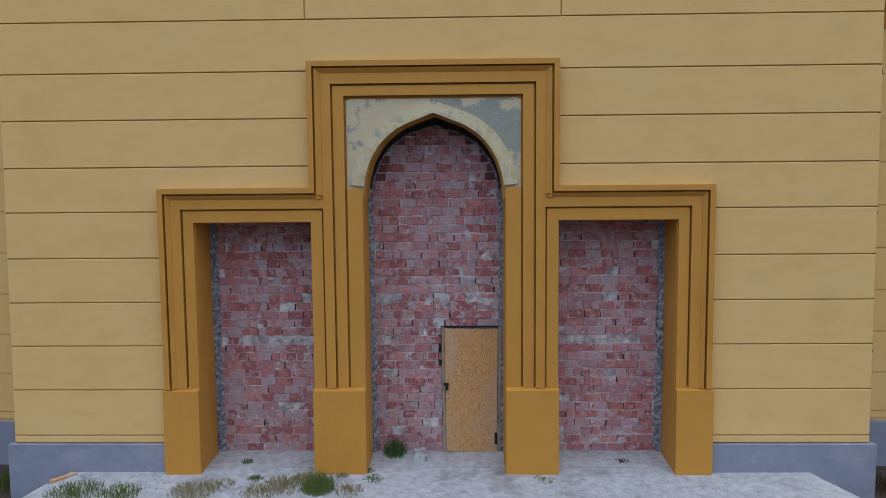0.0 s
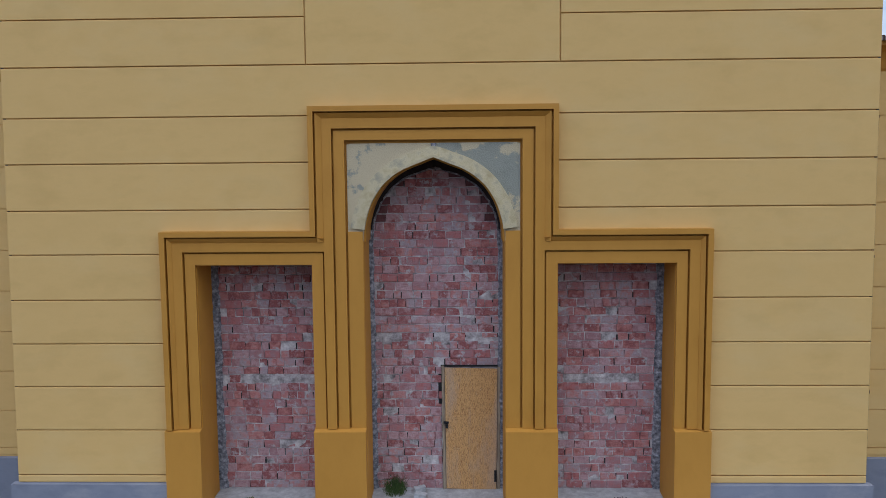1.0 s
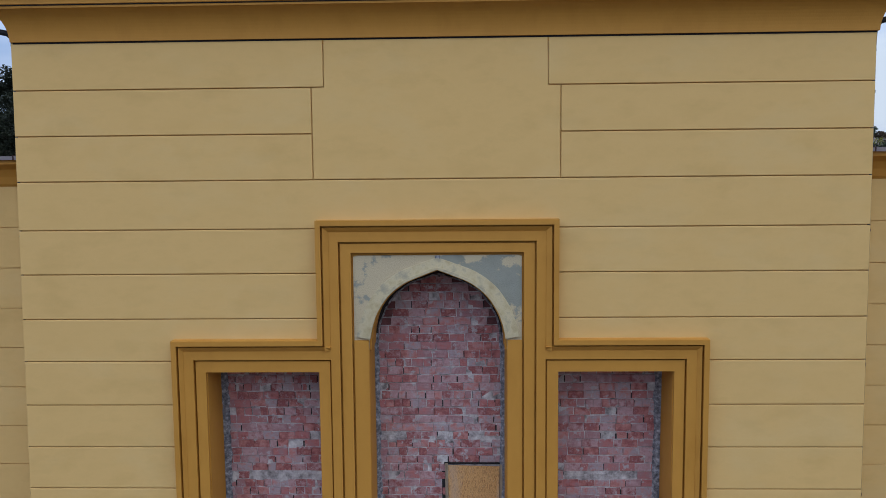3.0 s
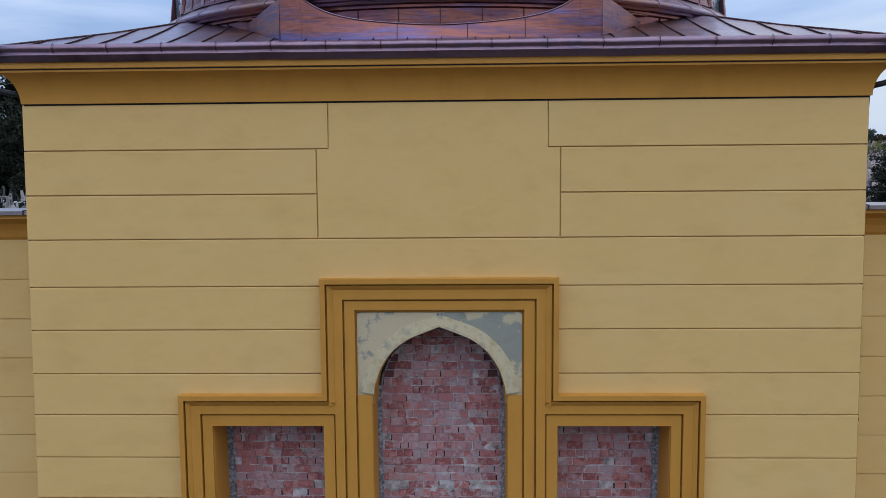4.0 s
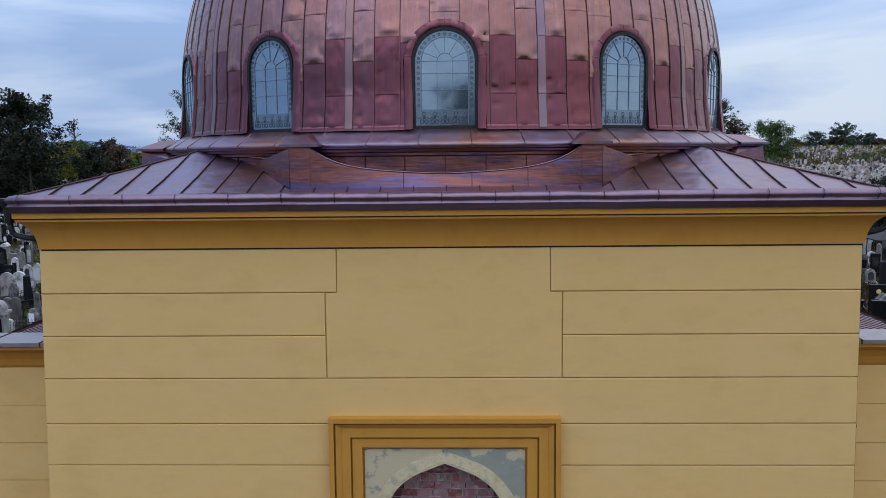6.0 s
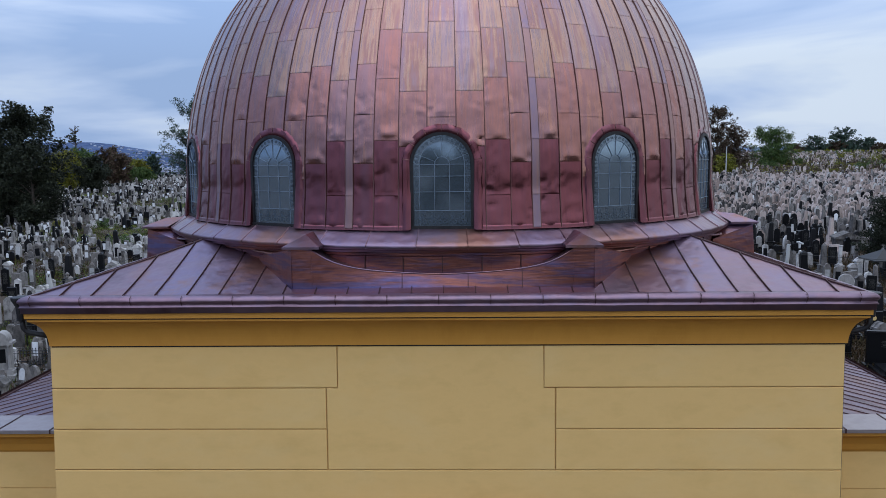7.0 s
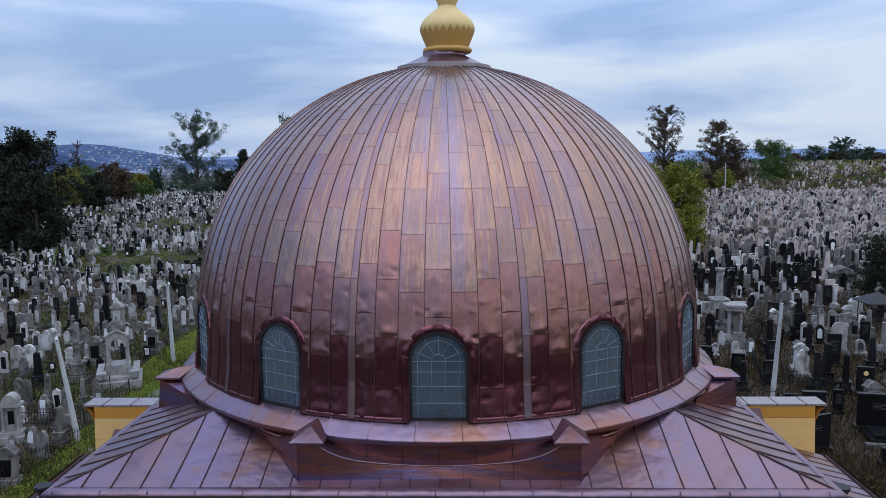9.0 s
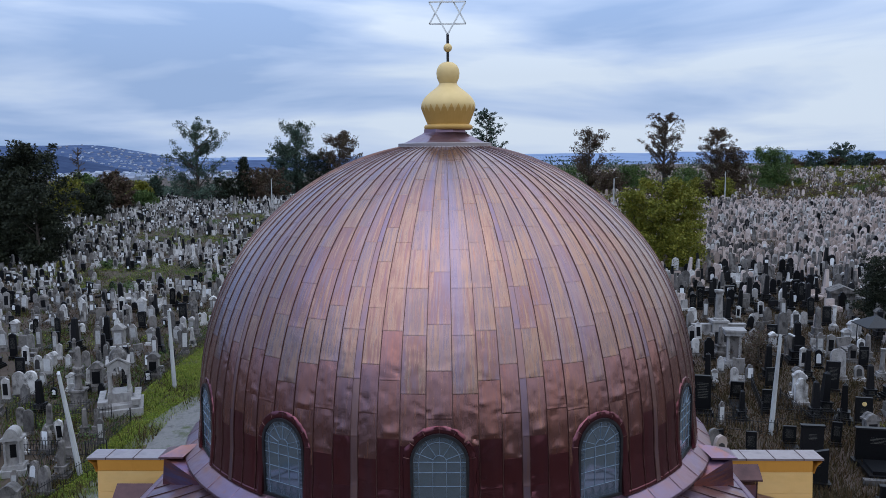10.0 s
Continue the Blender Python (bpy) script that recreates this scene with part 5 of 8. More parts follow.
turned(bm, [(1.08, 17.885), (1.02, 17.90), (0.60, 18.10), (0.55, 18.135), (0.54, 18.22), (0.0, 18.22)], 8, (DX, DY, 0), radians(22.5), radians(382.5))
ob = part("crown_cone", bm, M_COPPER_ROOF, dome)
for ob in [o for o in bpy.data.objects if o.name.startswith("crown_")]:
    ob.location = (-DX, -DY, 0)
finial = empty("finial", "golden yellow onion finial topped by a white six-pointed star", "finial", "", "", at=(DX, DY, 0))
FX = 0.09
ONION = [(0.50, 18.33), (0.515, 18.36), (0.555, 18.46), (0.605, 18.58), (0.645, 18.68), (0.668, 18.76), (0.668, 18.81), (0.650, 18.88), (0.605, 18.96), (0.53, 19.045), (0.43, 19.13), (0.33, 19.205), (0.25, 19.27), (0.215, 19.33)]
bm = bmesh.new()
turned(bm, ONION, 40, (FX, 0, 0))
part("onion", bm, M_GILT, finial, smooth=True)
bm = bmesh.new()
turned(bm, [(0.0, 18.20), (0.54, 18.20), (0.575, 18.215), (0.60, 18.25), (0.60, 18.285), (0.575, 18.32), (0.53, 18.335), (0.49, 18.34)], 32, (FX, 0, 0))
part("base_ring", bm, M_GILT_DARK, finial, smooth=True)


def onion_r(z):
    return next(ra + (rb - ra) * (z - za) / (zb - za) for (ra, za), (rb, zb) in zip(ONION, ONION[1:]) if za <= z <= zb)


bm = bmesh.new()
n = 24
for i in range(n):                    # scalloped collar of pointed leaves
    a0, a1, am = 2 * math.pi * i / n, 2 * math.pi * (i + 1) / n, 2 * math.pi * (i + 0.5) / n
    def pt(a, z):
        r_ = onion_r(z) + 0.010
        return bm.verts.new((FX + r_ * math.sin(a), -r_ * math.cos(a), z))
    rows_ = [[pt(a, z) for a in (a0, am, a1)] for z in (18.335, 18.40, 18.46, 18.54, 18.62)]
    for p, q in zip(rows_, rows_[1:]):
        bm.faces.new((p[0], p[1], q[1], q[0]))
        bm.faces.new((p[1], p[2], q[2], q[1]))
    up, tip = [pt(a0 + (a1 - a0) * f, 18.72) for f in (0.22, 0.5, 0.78)], pt(am, 18.815)
    for k in (0, 1):
        bm.faces.new((rows_[-1][k], rows_[-1][k + 1], up[k + 1], up[k]))
        bm.faces.new((up[k], up[k + 1], tip))
bmesh.ops.remove_doubles(bm, verts=bm.verts, dist=1e-5)
part("leaf_collar", bm, M_GILT_DARK, finial, "darker ochre pointed leaf collar")
bm = bmesh.new()
turned(bm, [(0.2, 19.30), (0.215, 19.34), (0.27, 19.46), (0.285, 19.58), (0.27, 19.68), (0.22, 19.77), (0.14, 19.83), (0.0, 19.86)], 24, (FX, 0, 0))
part("upper_bulb", bm, M_GILT, finial, smooth=True)
bm = bmesh.new()
tube(bm, [(FX, 0, 19.8), (FX, 0, 20.55)], 0.034, 8)
part("rod", bm, M_IRON, finial)
bm = bmesh.new()
bmesh.ops.create_uvsphere(bm, u_segments=16, v_segments=10, radius=0.105, matrix=Matrix.Translation((FX, 0, 20.19)))
part("ball", bm, M_GILT, finial, smooth=True)
for s in (-1, 1):
    bm = bmesh.new()
    cz, R = 21.02, 0.515
    P = [(FX + 0.0 + R * math.sin(a), cz + s * R * math.cos(a)) for a in (0, 2 * math.pi / 3, 4 * math.pi / 3)]
    for i in range(3):
        bar(bm, *P[i], *P[(i + 1) % 3], 0.035, -0.015 + 0.02 * s, 0.015 + 0.02 * s)
    part("star_triangle", bm, M_WHITE, finial)

# ---- side wings ----
WX, WYF, WYB, WTOP = 12.1, 1.05, 12.62, 7.48


def wing(s, name):
    w = empty(name, "lower yellow stucco wing with a copper roof falling outward", "building wing", "side wings", "structure")
    def put(nm, bm, mat, lb="", smooth=False):
        for v in bm.verts:
            v.co.x *= s
        return part(nm, bm, mat, w, lb, smooth)
    def wx(z):
        return WX + 0.03 * (6.0 - z)
    for yf, sg in ((WYF, 1), (WYB, -1)):                         # front and back parapet walls
        bm = bmesh.new()
        vs = box(bm, 6.3, WX, min(yf + sg * 0.02, yf + sg * 0.45), max(yf + sg * 0.02, yf + sg * 0.45), -0.6, 7.05)
        for v in vs:
            if v.co.x > 10:
                v.co.x = wx(v.co.z) - 0.02
        put("parapet_wall", bm, M_YELLOW)
        zs = [0.56, 0.69, 1.36, 2.06, 2.76, 3.46, 4.16, 4.86, 5.56, 6.26, 7.0]
        for a, b in zip(zs, zs[1:]):
            bm = bmesh.new()
            a, b = a + G, b - G
            prism(bm, [(6.35, a), (wx(a), a), (wx(b), b), (6.35, b)], min(yf, yf + sg * 0.03), max(yf, yf + sg * 0.03))
            put("stucco_course", bm, M_YELLOW)
            # inner face toward the roof
            if a > 5.0:
                bm = bmesh.new()
                yi = yf + sg * 0.45
                prism(bm, [(6.35, a), (wx(a), a), (wx(b), b), (6.35, b)], min(yi, yi + sg * 0.02), max(yi, yi + sg * 0.02))
                put("stucco_course", bm, M_YELLOW)
        bm = bmesh.new()
        box(bm, 6.3, WX + 0.27, min(yf - sg * 0.07, yf + sg * 0.3), max(yf - sg * 0.07, yf + sg * 0.3), -0.7, 0.52)
        put("plinth", bm, M_GREY)
        bm = bmesh.new()                                         # cove cornice
        prof = [(0.0, 6.95), (0.03, 7.0), (0.06, 7.12), (0.12, 7.24), (0.21, 7.31), (0.25, 7.33), (0.25, 7.40)]
        rows = []
        for x, ends in ((6.4, 0), (WX, 1)):
            rows.append([bm.verts.new((x + (o if ends else 0), yf - sg * o, z)) for o, z in prof])
        rows.append([bm.verts.new((WX + o, yf + sg * 0.5, z)) for o, z in prof])
        for p, q in zip(rows, rows[1:]):
            for j in range(len(prof) - 1):
                bm.faces.new((p[j], q[j], q[j + 1], p[j + 1]))
        put("cornice", bm, M_OCHRE)
        bm = bmesh.new()
        y0, y1 = sorted((yf - sg * 0.27, yf + sg * 0.47))
        box(bm, 6.4, WX + 0.29, y0, y1, 7.005, 7.40)
        bmesh.ops.translate(bm, verts=bm.verts, vec=(0, sg * 0.012, 0))
        for v in bm.verts:                                       # back it up behind the cove
            if abs(v.co.y - (yf - sg * 0.27 + sg * 0.012)) < 1e-4:
                v.co.y = yf + sg * 0.1
            if v.co.x > 10:
                v.co.x = WX - 0.05
        put("parapet_core", bm, M_OCHRE)
        bm = bmesh.new()                                         # copper coping
        y0, y1 = sorted((yf - sg * 0.30, yf + sg * 0.50))
        box(bm, 6.4, WX + 0.31, y0, y1, 7.40, 7.465)
        bmesh.ops.subdivide_edges(bm, edges=[e for e in bm.edges if abs(e.verts[0].co.x - e.verts[1].co.x) > 1], cuts=6)
        put("coping", bm, M_COPPER_COPING, "grey-brown metal coping")
        for i in range(6):
            bm = bmesh.new()
            x = 7.0 + 0.95 * i
            box(bm, x - 0.012, x + 0.012, y0 - 0.006, y1 + 0.006, 7.40, 7.478)
            put("coping_seam", bm, M_COPPER_DARK)
    bm = bmesh.new()                                             # outer wall
    box(bm, WX - 0.4, WX + 0.02, WYF + 0.46, WYB - 0.46, -0.6, 5.70)
    put("outer_wall", bm, M_YELLOW)
    z0, z1 = 7.30, 5.78                                          # roof sheets, seams running outward
    k = 20
    ys = [WYF + 0.5 + (WYB - WYF - 1.0) * i / k for i in range(k + 1)]
    for a, b in zip(ys, ys[1:]):
        bm = bmesh.new()
        for xa, xb in ((6.3, 9.3), (9.3, WX + 0.28)):
            za, zb = [z0 + (z1 - z0) * (x - 6.3) / (WX - 6.3) for x in (xa, xb)]
            f = [bm.verts.new(c) for c in ((xa, a, za), (xb, a, zb), (xb, b, zb), (xa, b, za))]
            bm.faces.new(f)
            g = [bm.verts.new(c) for c in ((xa, a - 0.008, za), (xb, a - 0.008, zb), (xb, a, zb + 0.022), (xa, a, za + 0.022), (xb, a + 0.008, zb), (xa, a + 0.008, za))]
            bm.faces.new((g[0], g[1], g[2], g[3])).material_index = 1
            bm.faces.new((g[3], g[2], g[4], g[5])).material_index = 1
        put("roof_sheet", bm, M_COPPER_ROOF).data.materials.append(M_COPPER_DARK)
    bm = bmesh.new()
    turned(bm, [(0.075, 0), (0.075, 1)], 10)
    bm.clear()
    prof = [(0.10, 0.02), (0.10, -0.05), (0.03, -0.10), (-0.05, -0.08), (-0.07, 0.0)]
    rows = [[bm.verts.new((WX + 0.33 + o, y, 5.74 + z)) for o, z in prof] for y in (WYF + 0.4, (WYF + WYB) / 2, WYB - 0.4)]
    for p, q in zip(rows, rows[1:]):
        for j in range(len(prof) - 1):
            bm.faces.new((p[j], q[j], q[j + 1], p[j + 1]))
    put("gutter", bm, M_COPPER_DARK)
    return w


wing(-1, "wing_left")
wing(1, "wing_right")


def roof_vent(x, y, z, s):
    v = empty("roof_vent", "small gabled copper vent box on the wing roof", "roof vent", "roof vents", "", at=(x, y, z))
    bm = bmesh.new()
    for dx in (-0.5, 0.46):
        for dy in (-0.3, 0.26):
            box(bm, dx, dx + 0.04, dy, dy + 0.04, -0.55, 0.1)
    part("post", bm, M_COPPER_DARK, v)
    bm = bmesh.new()
    box(bm, -0.48, 0.48, -0.28, 0.28, -1.0, -0.12)
    part("curb", bm, M_COPPER_ROOF, v)
    bm = bmesh.new()
    e = [(-0.6, -0.45, 0.06), (0.6, -0.45, 0.06), (0.6, 0.45, 0.06), (-0.6, 0.45, 0.06)]
    top = [bm.verts.new((-0.6, 0, 0.46)), bm.verts.new((0.6, 0, 0.46))]
    lo, hi = [bm.verts.new(c) for c in e], [bm.verts.new((c[0], c[1], c[2] + 0.05)) for c in e]
    for i in range(4):
        bm.faces.new((lo[i], lo[(i + 1) % 4], hi[(i + 1) % 4], hi[i]))
    bm.faces.new(lo[::-1])
    bm.faces.new((hi[0], hi[1], top[1], top[0]))
    bm.faces.new((hi[2], hi[3], top[0], top[1]))
    bm.faces.new((hi[1], hi[2], top[1]))
    bm.faces.new((hi[3], hi[0], top[0]))
    part("gable_roof", bm, M_COPPER_DARK, v)
    bm = bmesh.new()
    for i in range(5):
        box(bm, -0.44, 0.44, -0.27, -0.25, -0.09 + 0.03 * i, -0.075 + 0.03 * i)
    part("louvre", bm, M_COPPER_DARK, v)


roof_vent(9.40, 11.5, 7.08, 1)
roof_vent(-10.45, 11.4, 6.42, -1)

# ---- porch litter ----
def weed(name, x, y, z, r, h, n, mat, label, seed, category="weed"):
    rnd = random.Random(seed)
    bm = bmesh.new()
    for _ in range(2 * n):
        a, d = rnd.uniform(0, 6.283), r * rnd.random() ** 0.7
        px, py = d * math.cos(a), d * math.sin(a)
        hh = h * rnd.uniform(0.4, 1.0) * (1 - 0.5 * d / r)
        w = rnd.uniform(0.0015, 0.004)
        lx, ly = rnd.uniform(-0.5, 0.5) * hh, rnd.uniform(-0.5, 0.5) * hh
        v = [bm.verts.new(c) for c in ((px - w, py, 0), (px + w, py, 0), (px + lx * 0.5 + w, py + ly * 0.5, hh * 0.6), (px + lx, py + ly, hh), (px + lx * 0.5 - w, py + ly * 0.5, hh * 0.6))]
        bm.faces.new(v)
        for _ in range(4):
            t = rnd.uniform(0.25, 1)
            c = Vector((px + lx * t, py + ly * t, hh * t))
            s = rnd.uniform(0.006, 0.015)
            q = Euler((rnd.uniform(0, 3), rnd.uniform(0, 3), rnd.uniform(0, 6))).to_matrix()
            bm.faces.new([bm.verts.new(c + q @ Vector(p) * s) for p in ((-1, 0, 0), (0, -0.5, 0), (1, 0, 0), (0, 0.5, 0.2))])
    ob = thing(name, bm, mat, label, category, "weeds on the porch")
    ob.location = (x, y, z)
    return ob


M_STRAW = material("straw_weed", [(0.13, 0.11, 0.040), (0.25, 0.21, 0.095), (0.34, 0.29, 0.16), (0.15, 0.16, 0.045)], 4.0, (1, 1, 1), 0.9, 0.05, bump=0.0, per_piece=0.6, spec=0.1)
M_WEED = material("weed_leaf", [(0.060, 0.090, 0.020), (0.120, 0.150, 0.036), (0.185, 0.190, 0.058)], 4.0, (1, 1, 1), 0.8, 0.05, bump=0.0, per_piece=0.6, spec=0.2)
weed("weed_clump", -0.70, 0.42, FLOOR, 0.19, 0.38, 130, M_LEAF, "dark green weed rooted at the bricked doorway", 3)
weed("weed_clump", -1.72, -0.92, FLOOR - 0.01, 0.24, 0.36, 330, M_WEED, "leafy green weed in the porch edge", 4)
for i, (x, y, rad, h, n, m, lb) in enumerate((
        (-3.55, -1.05, 0.34, 0.20, 150, M_STRAW, "low straw-coloured weed tuft on the porch"), (-3.25, -0.80, 0.26, 0.12, 80, M_STRAW, "low straw-coloured weed tuft on the porch"),
        (-2.75, -0.55, 0.12, 0.08, 50, M_WEED, "small green weed tuft on the porch"), (-2.25, -0.80, 0.36, 0.16, 170, M_STRAW, "dry straw-coloured weed tuft on the porch"),
        (-2.0, -0.62, 0.2, 0.2, 110, M_STRAW, "dry straw-coloured weed tuft on the porch"), (-2.55, -1.02, 0.3, 0.14, 110, M_STRAW, "dry straw-coloured weed tuft on the porch"),
        (-4.6, -1.10, 0.32, 0.18, 140, M_WEED, "sparse green weed tuft on the porch"), (-5.25, -1.12, 0.42, 0.24, 180, M_WEED, "sparse green weed tuft on the porch"),
        (-3.05, 0.10, 0.10, 0.07, 36, M_WEED, "tiny weed growing out of a floor crack"), (-1.25, -0.98, 0.22, 0.12, 80, M_STRAW, "sparse dry weed tuft on the porch"),
        (-1.45, -0.40, 0.12, 0.07, 40, M_WEED, "tiny weed at the foot of a pier"), (-0.95, -0.55, 0.16, 0.06, 46, M_WEED, "flat green weed on the porch"),
        (1.62, -0.55, 0.18, 0.06, 40, M_STRAW, "flattened dry weed on the porch"), (2.95, 0.15, 0.12, 0.05, 26, M_DRY, "dry twigs lying by the side niche"),
        (-1.05, -0.25, 0.10, 0.06, 30, M_WEED, "tiny weed at the foot of a pier"))):
    weed("weed_clump", x, y, FLOOR - 0.005, rad, h, n, m, lb, 500 + i)
weed("weed_clump", -6.9, 0.2, -0.26, 0.4, 0.4, 200, M_GRASS, "rank grass beside the plinth corner", 15)
weed("weed_clump", 7.1, 0.1, -0.26, 0.4, 0.25, 160, M_DRY, "brown weeds beside the plinth corner", 16)
for x, y, rz, ry in ((-0.30, 0.42, 20, 0), (-0.28, 0.18, -12, 8)):
    bm = bmesh.new()
    box(bm, -0.09, 0.09, -0.06, 0.06, 0, 0.10)
    bmesh.ops.subdivide_edges(bm, edges=bm.edges, cuts=2, use_grid_fill=True)
    roughen(bm, 0.012, 9)
    ob = thing("loose_brick", bm, M_CONCRETE, "broken pale grey brick lying on the porch floor", "brick", "loose bricks")
    ob.matrix_basis = pose(x, y, FLOOR, 0, ry, rz)
bm = bmesh.new()
box(bm, -0.04, 0.04, -0.20, 0.20, 0, 0.03)
bevelled(bm, 0.004)
ob = thing("wood_plank", bm, M_OSB, "short offcut of yellow plank on the porch edge", "plank")
ob.matrix_basis = pose(-5.72, -0.52, FLOOR + 0.004, 0, 0, -38)
bm = bmesh.new()
rnd = random.Random(21)
for _ in range(1100):
    x, y = rnd.uniform(-5.6, 5.6), rnd.uniform(-1.7, -0.2)
    if rnd.random() < 0.5:
        x = rnd.choice((-4.4, -1.7, 1.6, 4.1)) + rnd.gauss(0, 0.4)
    s = rnd.uniform(0.004, 0.011)
    m = Matrix.Translation((x, y, FLOOR + s * 0.4)) @ Euler((rnd.random() * 3, rnd.random() * 3, rnd.random() * 3)).to_matrix().to_4x4()
    box(bm, -s, s, -s * 0.8, s * 0.8, -s * 0.6, s * 0.6, m)
thing("rubble", bm, M_CONCRETE, "scattered mortar crumbs and grit on the porch", "rubble", "", "stuff")

# ---- gravestones ----
def arch_poly(w, h, top, k=7):
    """Headstone outline in x, z: round, gable, ogee shoulder or flat head."""
    r = w / 2
    if top == "round":
        return [(-r, 0), (r, 0)] + [(r * math.cos(math.pi * i / k), h - r + r * math.sin(math.pi * i / k)) for i in range(k + 1)]
    if top == "gable":
        return [(-r, 0), (r, 0), (r, h - r * 0.6), (0, h), (-r, h - r * 0.6)]
    if top == "shoulder":
        q = r * 0.62
        return [(-r, 0), (r, 0), (r, h - q - 0.12), (q, h - q - 0.02)] + [(q * math.cos(math.pi * i / k), h - q + q * math.sin(math.pi * i / k)) for i in range(1, k)] + [(-q, h - q - 0.02), (-r, h - q - 0.12)]
    return [(-r, 0), (r, 0), (r, h), (-r, h)]


def stone_base(w, d, h):
    bm = bmesh.new()
    box(bm, -w / 2, w / 2, -d / 2, d / 2, -0.25, h * 0.55)
    box(bm, -w / 2 + 0.06, w / 2 - 0.06, -d / 2 + 0.05, d / 2 - 0.05, h * 0.55 - 0.01, h)
    return bevelled(bm, 0.015)


def lines_of_writing(bm, w, z0, z1, y, seed):
    """Unreadable writing as plain bars."""
    rnd = random.Random(seed)
    z = z1
    while z > z0:
        k = w * rnd.uniform(0.35, 0.5)
        box(bm, -k, k, y - 0.004, y, z - 0.010, z)
        z -= 0.075


def headstone(label, top, w, h, mat, panel=None, seed=1, category="gravestone"):
    st = thing("gravestone", stone_base(w + 0.22, 0.5, 0.32), M_STONE if mat is not M_BLACK else M_BLACK, label, category, "gravestones")
    bm = bmesh.new()
    prism(bm, arch_poly(w, h, top), -0.10, 0.10)
    bmesh.ops.translate(bm, verts=bm.verts, vec=(0, 0, 0.315))
    bevelled(bm, 0.015)
    slab = part("slab", bm, mat, st)
    if panel == "plate":
        bm = bmesh.new()
        prism(bm, arch_poly(w * 0.68, h * 0.6, "round" if top == "round" else "flat"), -0.112, -0.09)
        bmesh.ops.translate(bm, verts=bm.verts, vec=(0, 0, 0.315 + h * 0.16))
        part("tablet", bm, M_TABLET, slab)
    elif panel == "dark":
        bm = bmesh.new()
        prism(bm, arch_poly(w * 0.62, h * 0.55, "flat"), -0.112, -0.09)
        bmesh.ops.translate(bm, verts=bm.verts, vec=(0, 0, 0.315 + h * 0.18))
        part("tablet", bm, M_BLACK, slab)
    elif panel == "writing":
        bm = bmesh.new()
        lines_of_writing(bm, w * 0.7, 0.315 + h * 0.3, 0.315 + h * 0.78, -0.1005, seed)
        part("inscription", bm, M_INSCRIPTION, slab)["kind"] = "stuff"
    return st


def obelisk(label, w, h, mat, seed=1):
    st = thing("gravestone", stone_base(w * 2.7, w * 2.5, 0.35), mat, label, "gravestone", "gravestones")
    bm = bmesh.new()
    box(bm, -w * 0.78, w * 0.78, -w * 0.78, w * 0.78, 0.345, 0.85)
    box(bm, -w * 0.88, w * 0.88, -w * 0.88, w * 0.88, 0.845, 0.93)
    box(bm, -w * 0.95, w * 0.95, -w * 0.95, w * 0.95, 0.34, 0.46)
    part("pedestal", bevelled(bm, 0.015), mat, st)
    bm = bmesh.new()
    vs = box(bm, -w / 2, w / 2, -w / 2, w / 2, 0.925, h - 0.2)
    for v in vs:
        if v.co.z > 1:
            v.co.x *= 0.74
            v.co.y *= 0.74
    tip = bm.verts.new((0, 0, h))
    top = sorted(vs[4:], key=lambda v: math.atan2(v.co.y, v.co.x))
    bm.faces.remove([f for f in bm.faces if all(v in vs[4:] for v in f.verts)][0])
    for i in range(4):
        bm.faces.new((top[i], top[(i + 1) % 4], tip))
    part("shaft", bevelled(bm, 0.01), mat, st)
    bm = bmesh.new()
    lines_of_writing(bm, w, 0.45, 0.78, -w * 0.78 - 0.0005, seed)
    part("inscription", bm, M_INSCRIPTION if mat is M_BLACK else M_STONE, st)["kind"] = "stuff"
    return st


def column_stone(label, r, h, mat):
    st = thing("gravestone", stone_base(r * 4.6, r * 4.6, 0.5), mat, label, "gravestone", "gravestones")
    bm = bmesh.new()
    turned(bm, [(0, 0.49), (r * 1.5, 0.49), (r * 1.5, 0.58), (r * 1.15, 0.66), (r, 0.72), (r * 0.86, h - 0.12), (r * 1.1, h - 0.08), (r * 1.15, h), (0, h)], 14)
    part("shaft", bm, mat, st, smooth=False)
    return st


def urn_stone(label, w, h, mat):
    """A square pedestal with a cornice that carries a round shaft and an urn."""
    st = thing("gravestone", stone_base(w * 2.2, w * 2.2, 0.4), mat, label, "gravestone", "gravestones")
    bm = bmesh.new()
    box(bm, -w * 0.75, w * 0.75, -w * 0.75, w * 0.75, 0.39, 1.1)
    box(bm, -w * 0.95, w * 0.95, -w * 0.95, w * 0.95, 1.09, 1.22)
    part("pedestal", bevelled(bm, 0.02), mat, st)
    bm = bmesh.new()
    turned(bm, [(0, 1.21), (w * 0.55, 1.21), (w * 0.55, 1.28), (w * 0.42, 1.34), (w * 0.38, h - 0.55), (w * 0.52, h - 0.48), (w * 0.2, h - 0.42), (w * 0.34, h - 0.30), (w * 0.40, h - 0.16), (w * 0.26, h - 0.08), (w * 0.1, h), (0, h)], 14)
    part("urn", bm, mat, st, smooth=True)
    return st


